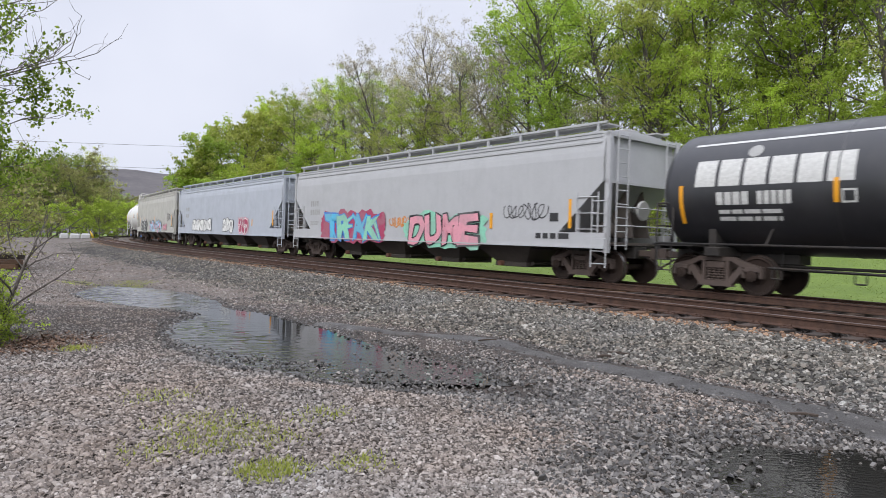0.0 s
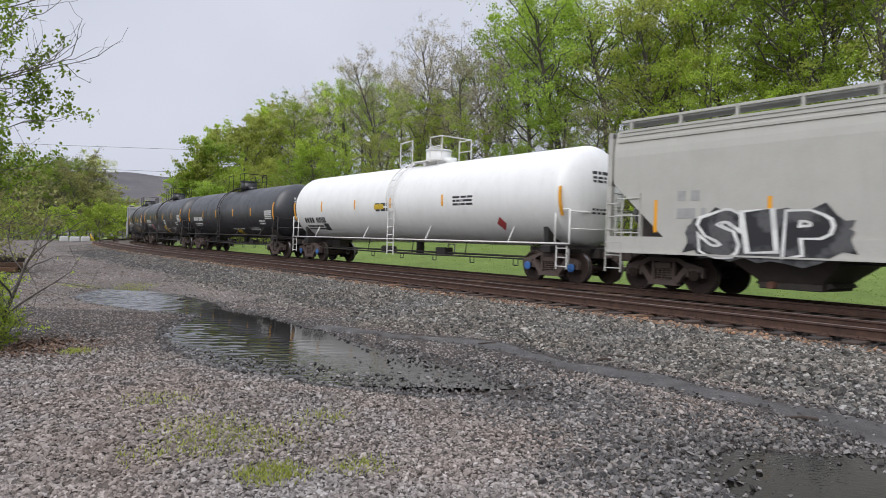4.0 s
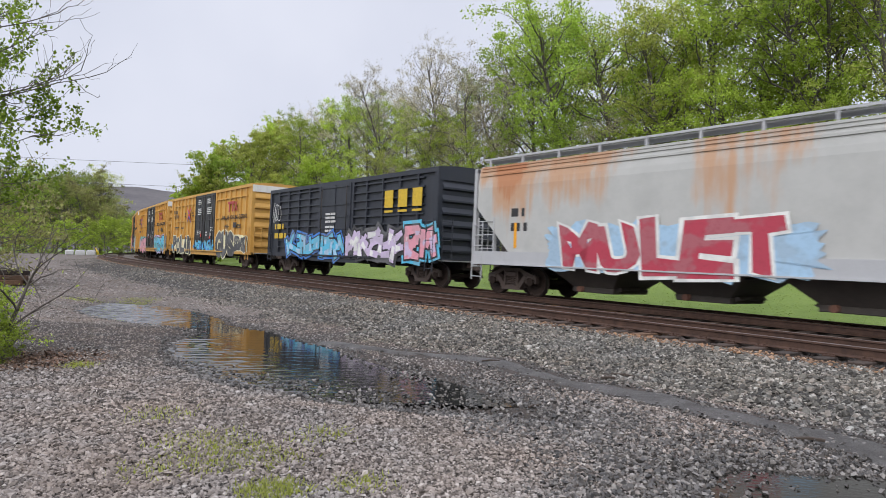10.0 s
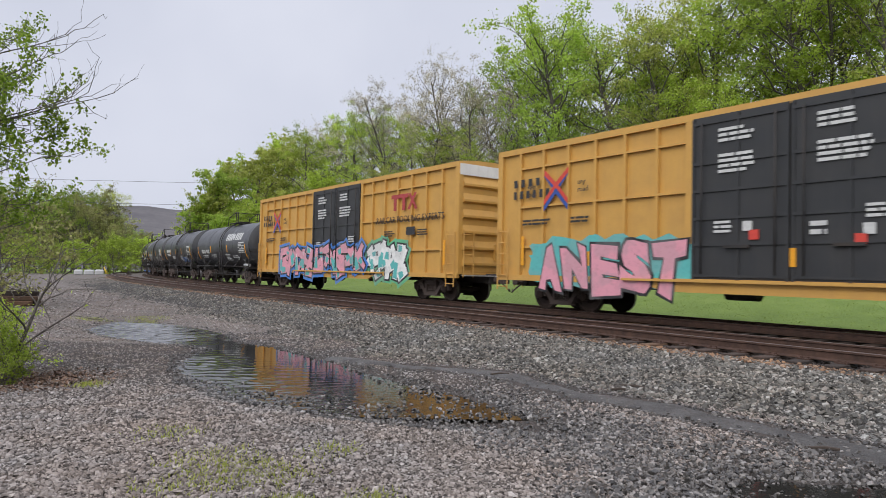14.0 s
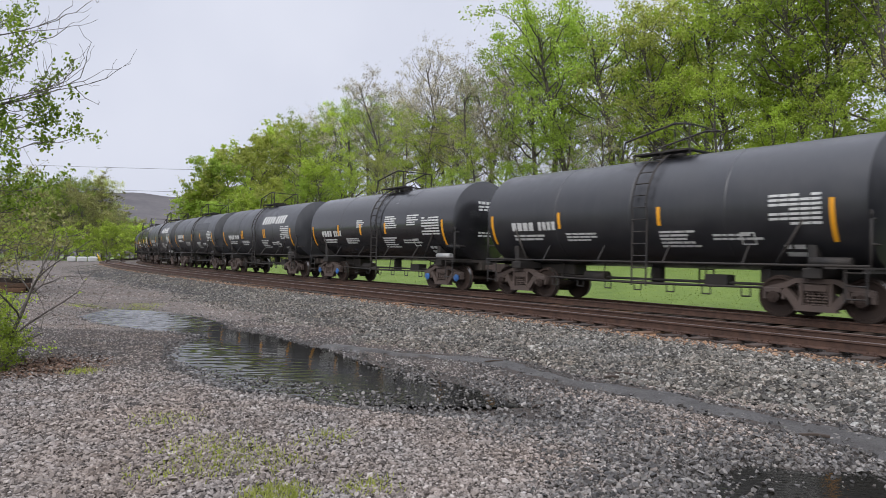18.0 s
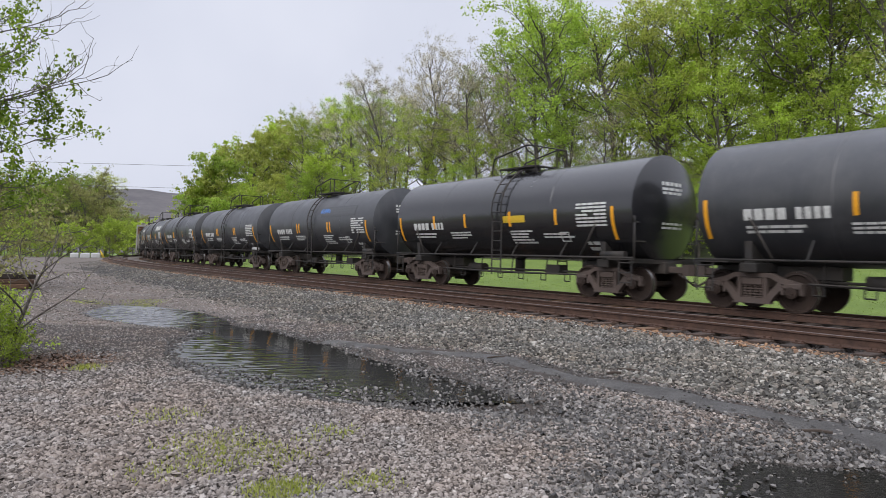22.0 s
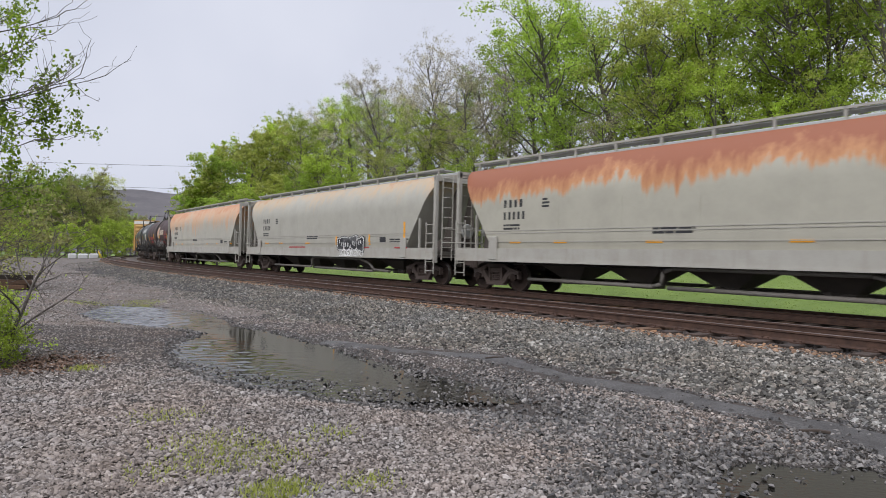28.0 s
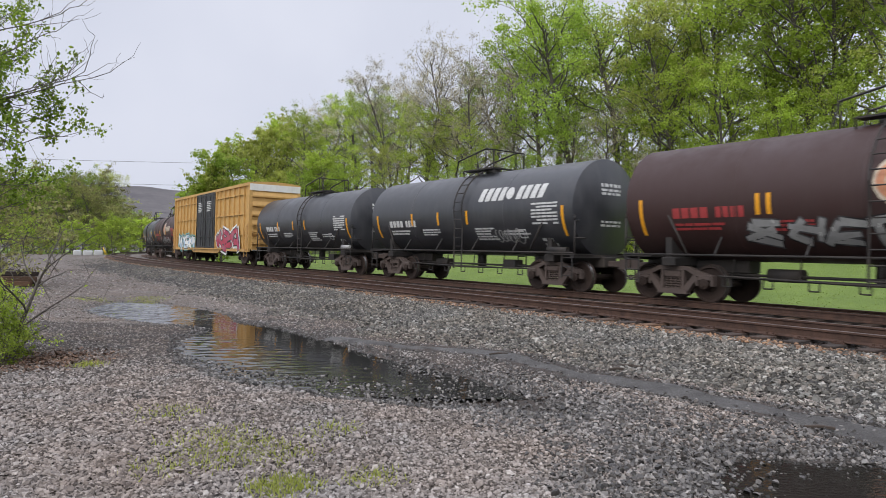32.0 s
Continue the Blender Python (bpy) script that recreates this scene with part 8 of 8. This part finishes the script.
BALLAST = stone_mat("ballast_stone", [(0.0, (0.04, 0.036, 0.031)), (0.3, (0.105, 0.099, 0.088)), (0.6, (0.178, 0.171, 0.153)), (0.85, (0.25, 0.218, 0.187)), (1.0, (0.42, 0.405, 0.37))], (0.8, 1.1), warm=(1.0, 0.96, 0.9))
GRAVEL = stone_mat("yard_gravel", [(0.0, (0.075, 0.065, 0.058)), (0.2, (0.18, 0.156, 0.139)), (0.6, (0.28, 0.25, 0.227)), (0.9, (0.36, 0.325, 0.298)), (1.0, (0.47, 0.44, 0.41))], (0.8, 1.15))
RUSTY = stone_mat("rusty_stone", [(0.0, (0.07, 0.05, 0.04)), (0.5, (0.20, 0.12, 0.075)), (0.85, (0.34, 0.20, 0.11)), (1.0, (0.42, 0.33, 0.26))], (0.8, 1.15))
OILY = stone_mat("oily_stone", [(0.0, (0.02, 0.018, 0.016)), (0.6, (0.05, 0.04, 0.035)), (1.0, (0.11, 0.08, 0.066))], (0.8, 1.15))
k = Nodes("wet_stone", 0.32)
k.colour(k.ramp(k.island(), [(0.0, (0.02, 0.018, 0.016)), (0.5, (0.075, 0.068, 0.062)), (0.85, (0.15, 0.137, 0.125)), (1.0, (0.27, 0.25, 0.23))])).bump(k.noise(70, 3), 0.3, 0.004)
WET = k.m


def spread(u0, u1, l0, l1, density, seed):
    """Plan points spread over a strip beside the line, l metres to the camera's side."""
    r = np.random.RandomState(seed)
    n = int((u1 - u0) * (l1 - l0) * density)
    u, l = r.uniform(u0, u1, n), r.uniform(l0, l1, n)
    x, y, h = line(u, 0)
    return np.stack([x + np.sin(-h) * l * 1.0, y + np.cos(h) * l], 1), u, l


def wetness(p):
    d = np.minimum(np.minimum(poly_dist(p[:, 0], p[:, 1], POOL_A), poly_dist(p[:, 0], p[:, 1], POOL_B)), poly_dist(p[:, 0], p[:, 1], POOL_C))
    run = poly_dist(p[:, 0], p[:, 1], RUNNEL, False)
    return d, run


def all_stones():
    r = np.random.RandomState(5)
    ball, wet, grav = [], [], []
    for u0, u1, dens, seed in ((-3, 6, 1250, 1), (6, 14, 1000, 2), (14, 26, 520, 3), (26, 46, 150, 4), (46, 80, 45, 5)):
        p, u, l = spread(u0, u1, 0.62, 5.2, dens, seed)
        d, run = wetness(p)
        edge = 4.3 + 0.5 * wave(p[:, 0], p[:, 1], 1.1, 6.0)
        keep = (l < edge) & (d > 0.02)
        fade = r.rand(len(p)) < np.where(l > edge - 1.6, 0.4, 1.0)
        thin = r.rand(len(p)) < np.where(run < 0.3, 0.16, np.where(run < 0.45, 0.5, 1.0))
        keep &= fade & thin
        iswet = ((run < 0.4) | (d < 0.3))
        ball.append(p[keep & ~iswet])
        wet.append(p[keep & iswet])
    # rust-stained stones at the sleepers' ends, dark oily ones between the rails
    edge = [spread(u0, u1, 0.42, 0.85, d, 30 + i)[0] for i, (u0, u1, d) in enumerate(((-3, 14, 950), (14, 40, 380), (40, 80, 100)))]
    stones("rusty_stones", np.concatenate(edge), 0.034, RUSTY, "rust-brown ballast along the sleepers' ends", 26)
    mid = [spread(u0, u1, -3.5, 0.42, d, 40 + i)[0] for i, (u0, u1, d) in enumerate(((-4, 14, 260), (14, 40, 120)))]
    stones("track_stones", np.concatenate(mid), 0.036, OILY, "dark dirty ballast between the rails", 27)
    stones("ballast_slope", np.concatenate(ball), 0.033, BALLAST, "grey broken ballast stones on the track's shoulder", 21)
    n = 330000
    dist = 3.5 + 22 * r.rand(n) ** 2.0
    ang = (r.rand(n) * 1800 - 180 - 784) / 1173
    p = np.stack([dist * ang, dist], 1)
    u, l = plan_uv(p[:, 0], p[:, 1])
    d, run = wetness(p)
    patchy = 0.5 + 0.5 * wave(p[:, 0], p[:, 1], 0.9, 7.0)
    keep = (l > 3.6) & (d > 0.03) & (r.rand(n) < (0.62 + 0.38 * patchy) * np.where(p[:, 1] > 9, 0.62, 0.9)) & ~((run < 0.3) & (r.rand(n) < 0.85))
    iswet = (d < 0.22 + 0.12 * wave(p[:, 0], p[:, 1], 3.0, 2.0)) | (run < 0.35) | ((p[:, 0] > 0.2) & (r.rand(n) < np.clip(1.0 - d / 1.4, 0, 0.88)))
    wet.append(p[keep & iswet])
    q = p[keep & ~iswet]
    near = q[:, 1] < 7
    stones("gravel_near", q[near], np.interp(q[near][:, 0] + 0.25 * wave(q[near][:, 0], q[near][:, 1], 2.0, 3.0), (-3.0, 1.5), (0.0215, 0.0155)), GRAVEL, "pale grey and buff yard gravel", 22, 0.75, False)
    # thinner gravel over the rest of the yard round the camera's stand
    rest = np.stack([r.normal(-0.5, 4.8, 78000), r.normal(1.0, 3.9, 78000)], 1)
    lr = plan_uv(rest[:, 0], rest[:, 1])[1]
    dr, runr = wetness(rest)
    patch_r = 0.5 + 0.5 * wave(rest[:, 0], rest[:, 1], 0.9, 7.0)
    rest = rest[(lr > 3.6) & (dr > 0.3) & (runr > 0.5) & (r.rand(len(rest)) < 0.62 + 0.38 * patch_r)]
    stones("gravel_yard", rest, 0.026, GRAVEL, "pale grey and buff gravel strewn over the yard", 28, 0.7, False)
    stones("gravel_far", q[~near], 0.019, GRAVEL, "pale grey and buff yard gravel further off", 23, 0.7)
    n = 42000
    dist = r.uniform(14, 46, n)
    far = np.stack([dist * (r.rand(n) * 1200 - 150 - 784) / 1173, dist], 1)
    lf = plan_uv(far[:, 0], far[:, 1])[1]
    far = far[(lf > 3.8) & (wetness(far)[0] > 0.1)]
    stones("gravel_distant", far, np.interp(far[:, 1], (14, 46), (0.028, 0.05)), GRAVEL, "grey-brown gravel of the yard's far end", 29, 0.6)
    stones("wet_stones", np.concatenate(wet), 0.024, WET, "dark wet stones round the puddles and runnel", 24)


def pool_stones():
    """Stones that stand out of the shallows."""
    r = np.random.RandomState(77)
    n = 60000
    p = np.stack([r.uniform(-7, 4.2, n), r.uniform(3, 15, n)], 1)
    da, db = poly_dist(p[:, 0], p[:, 1], POOL_A), poly_dist(p[:, 0], p[:, 1], POOL_B)
    near_end = np.clip((10.6 - p[:, 1]) / 2.0, 0, 1)
    want = np.where((da < 0.05) & (da > -0.9 * near_end - 0.12), np.clip(0.9 + da * (0.85 + 2.5 * (1 - near_end)), 0.03, 1), 0)
    want = np.maximum(want, np.where((db < 0.05) & (db > -0.8), np.clip(0.75 + db * 1.5, 0.04, 1), 0))
    patchy = 0.5 + 0.5 * wave(p[:, 0], p[:, 1], 2.6, 9.0)
    q = p[r.rand(n) < want * (0.25 + 0.75 * patchy)]
    stones("pool_stones", q, 0.026, WET, "wet dark stones standing in the shallow puddles", 25, 0.7, True, -0.002)


all_stones()
pool_stones()


# ---- moss and grass in the gravel ----
def tufts():
    r = np.random.RandomState(8)
    c = []
    for x, y, rad, n in ((-1.43, 4.9, 0.6, 480), (-1.05, 4.2, 0.3, 600), (-4.8, 8.7, 0.3, 300), (-1.9, 5.3, 0.55, 260), (-2.6, 6.2, 0.5, 160), (-1.9, 4.6, 0.45, 180), (-9.9, 21.3, 0.9, 900),
                         (-0.5, 4.4, 0.3, 150), (-1.0, 5.6, 0.4, 140), (-11.2, 20.5, 0.8, 500)):
        a, d = r.rand(n) * 6.28, rad * np.sqrt(r.rand(n)) * r.uniform(0.4, 1, n)
        c.append(np.stack([x + d * np.cos(a), y + d * np.sin(a)], 1))
    c = np.concatenate(c)
    n = len(c)
    z = ground_z(c[:, 0], c[:, 1]) + 0.008
    h, w = r.uniform(0.02, 0.05, n), r.uniform(0.003, 0.008, n)
    a, b = r.rand(n) * 6.28, r.normal(0, 0.02, (n, 2))
    base = np.stack([c[:, 0], c[:, 1], z], 1)
    side = np.stack([np.cos(a) * w, np.sin(a) * w, 0 * w], 1)
    tip = base + np.stack([b[:, 0], b[:, 1], h], 1)
    v = np.stack([base - side, base + side, tip], 1).reshape(-1, 3)
    ob = part("grass_tufts", raw_mesh("grass_tufts", v, np.arange(3 * n).reshape(n, 3), LEAF_OLIVE), None)
    tagged(ob, "thin yellow-green grass growing through the gravel", "grass", kind="stuff")


tufts()


GRASS_BLADE = leaf_mat("grass_blade", [(0.0, (0.19, 0.27, 0.045)), (0.5, (0.24, 0.33, 0.06)), (1.0, (0.31, 0.37, 0.10))], 0.6)


def meadow():
    """Blades of the grass strip beyond the tracks."""
    r = np.random.RandomState(9)
    n = 40000
    u, o = r.uniform(-14, 70, n), r.uniform(8.4, 26.5, n)
    x, y, hd = line(u, 0)
    x, y = x + np.sin(hd) * o, y - np.cos(hd) * o
    z = ground_z(x, y)
    h, w, a = r.uniform(0.015, 0.04, n), r.uniform(0.012, 0.03, n), r.rand(n) * 6.28
    base = np.stack([x, y, z], 1)
    side = np.stack([np.cos(a) * w, np.sin(a) * w, 0 * w], 1)
    tip = base + np.stack([r.normal(0, 0.04, n), r.normal(0, 0.04, n), h], 1)
    v = np.stack([base - side, base + side, tip], 1).reshape(-1, 3)
    ob = part("meadow_grass", raw_mesh("meadow_grass", v, np.arange(3 * n).reshape(n, 3), GRASS_BLADE), None)
    tagged(ob, "bright mown green grass strip beside the line", "grass", kind="stuff")


meadow()

# ---- small things at the yard's far end ----
CONCRETE = painted("white_concrete", (0.50, 0.50, 0.49), (0.36, 0.35, 0.33), 0.8, 0.3, 0.4)


def barriers():
    for n, (px, w) in enumerate(((113, 1.2), (132, 1.4), (151, 1.3))):
        x, y = far_spot(px, 103)
        bm = bmesh.new()
        box(bm, -w / 2, w / 2, -0.45, 0.45, 0.0, 0.8, 0.12)
        box(bm, -w / 2 + 0.2, w / 2 - 0.2, -0.35, 0.35, 0.8, 0.86, 0.03)
        ob = part("concrete_block", bm, CONCRETE)
        ob.matrix_basis = Matrix.Translation((x, y, float(ground_z(np.array([x]), np.array([y]))[0]) - 0.03)) @ Matrix.Rotation(radians(33), 4, "Z")
        tagged(ob, "white concrete block closing the yard's end", "barrier", "blocks at the yard's end")
    x, y = far_spot(164, 103)
    z = float(ground_z(np.array([x]), np.array([y]))[0])
    bm = bmesh.new()
    rod(bm, (0, 0, -0.1), (-0.45, 0, 1.15), 0.07, 8)
    rod(bm, (0.3, 0, -0.1), (-0.45, 0, 1.15), 0.06, 8)
    ob = part("marker_post", bm, PANEL_YELLOW)
    ob.location = (x, y, z)
    tagged(ob, "leaning pale yellow post by the blocks", "post")


barriers()


def old_ties():
    for n, (dx, dy, dz, a) in enumerate(((0, 0.0, 0.0, 4), (0.25, 0.3, 0.0, 2), (-0.1, 0.62, 0.0, 3), (0.1, 0.12, 0.185, 5), (-0.15, 0.45, 0.185, 1), (0.05, 0.25, 0.37, 7))):
        bm = bmesh.new()
        box(bm, -1.3, 1.3, -0.11, 0.11, 0, 0.18, 0.02)
        ob = part("old_sleeper", bm, SLEEPER)
        x, y = -17.4 + dx, 25.0 + dy
        ob.matrix_basis = Matrix.Translation((x, y, float(ground_z(np.array([-17.4]), np.array([25.3]))[0]) + dz + 0.01)) @ Matrix.Rotation(radians(a), 4, "Z")
        tagged(ob, "discarded dark wooden sleeper stacked at the yard's edge", "sleeper", "old sleepers")


def leaf_litter():
    """Brown leaves and bits of bark on the ground round the bush."""
    r = np.random.RandomState(14)
    n = 1500
    a, d = r.rand(n) * 6.28, 1.0 * np.sqrt(r.rand(n)) * r.uniform(0.3, 1, n)
    x, y = -5.5 + d * np.cos(a), 9.0 + d * np.sin(a) * 1.3
    c = np.stack([x, y, ground_z(x, y) + r.uniform(0.012, 0.03, n)], 1)
    t, sz = r.rand(n) * 6.28, r.uniform(0.012, 0.035, n)
    e = np.stack([np.cos(t) * sz, np.sin(t) * sz, r.normal(0, 0.4, n) * sz], 1)
    f = np.stack([-np.sin(t) * sz * 0.5, np.cos(t) * sz * 0.5, r.normal(0, 0.3, n) * sz], 1)
    v = np.stack([c - e, c + f, c + e, c - f], 1).reshape(-1, 3)
    k = Nodes("dead_leaf", 0.85)
    k.colour(k.ramp(k.island(), [(0.0, (0.05, 0.03, 0.02)), (0.5, (0.13, 0.075, 0.048)), (1.0, (0.24, 0.15, 0.10))]))
    tagged(part("leaf_litter", raw_mesh("leaf_litter", v, np.arange(4 * n).reshape(n, 4), k.m), None), "brown dead leaves and bark on the gravel", "leaf litter", kind="stuff")


leaf_litter()
old_ties()


def wires():
    k = plain("wire_dark", (0.12, 0.12, 0.13), 0.6)
    for z0, z1, d in ((18.4, 19.8, 118), (14.9, 15.6, 122)):
        bm = bmesh.new()
        pts = []
        for i in range(13):
            t = i / 12
            x = -130 + 190 * t
            pts.append((x, d + 10 * t, z0 + (z1 - z0) * t - 1.6 * 4 * t * (1 - t) + 1.2))
        pipe(bm, pts, 0.03, 4)
        tagged(part("power_line", bm, k), "thin overhead wire across the valley", "cable")


wires()


# ---- mud of the runnel and sticks ----
k = Nodes("grey_mud", 0.45)
c = k.ramp(k.noise(2.5, 5, 0.6), [(0.3, (0.045, 0.041, 0.038)), (0.7, (0.092, 0.087, 0.082))])
c = k.mix(1.0, c, k.ramp(k.noise(55, 4, 0.7), [(0.3, 0.55), (0.7, 1.45)]), "MULTIPLY")
k.colour(c).rough(k.ramp(k.noise(1.7, 4), [(0.35, 0.5), (0.65, 0.9)])).bump(k.noise(45, 5, 0.7), 0.8, 0.02)
MUD = k.m


def runnel():
    """A low smooth tongue of silt along the foot of the ballast."""
    pts = np.array([(-2.3, 12.5)] + RUNNEL + [(5.8, 3.4)], float)
    d = np.concatenate([[0], np.cumsum(np.hypot(*np.diff(pts, axis=0).T))])
    n = 150
    t = np.linspace(0, d[-1], n)
    cx, cy = np.interp(t, d, pts[:, 0]), np.interp(t, d, pts[:, 1])
    tx, ty = np.gradient(cx), np.gradient(cy)
    ln = np.hypot(tx, ty)
    nx, ny = -ty / ln, tx / ln
    v, f = [], []
    cols = 7
    for j in range(cols):
        q = (j / (cols - 1) - 0.5) * 2
        wd = 0.17 + 0.2 * (t / d[-1]) ** 2 + 0.07 * np.sin(t * 2.1) + 0.05 * np.sin(t * 6.7 + j) + 0.03 * np.sin(t * 17 + 2 * j)
        x, y = cx + nx * wd * q, cy + ny * wd * q
        v.append(np.stack([x, y, ground_z(x, y) + 0.03 * (1 - q * q) - 0.004], 1))
    v = np.concatenate(v)
    for j in range(cols - 1):
        for i in range(n - 1):
            f.append((j * n + i, j * n + i + 1, (j + 1) * n + i + 1, (j + 1) * n + i))
    ob = part("mud_runnel", raw_mesh("mud_runnel", v, f, MUD, True), None)
    tagged(ob, "smooth grey wet silt along the ballast's foot", "mud", kind="structure")


runnel()
STICK = plain("stick_wood", (0.06, 0.045, 0.035), 0.9)
for n, (x, y, ln, a) in enumerate(((0.72, 10.2, 0.3, 20), (2.45, 9.1, 0.32, -35), (2.2, 8.9, 0.2, 10), (-2.2, 15.0, 0.35, 60), (3.3, 6.0, 0.25, -15), (-9.5, 30.0, 0.8, 5), (1.0, 7.3, 0.16, 40))):
    bm = bmesh.new()
    pipe(bm, [(-ln / 2, 0, 0.0), (0, 0.02, 0.01), (ln / 2, 0, 0.004)], 0.012 + 0.004 * (n % 3), 5)
    ob = part("stick", bm, STICK)
    ob.matrix_basis = Matrix.Translation((x, y, float(ground_z(np.array([x]), np.array([y]))[0]) + 0.025)) @ Matrix.Rotation(radians(a), 4, "Z")
    tagged(ob, "dark broken stick lying on the stones", "stick", "sticks on the ballast")

motions()
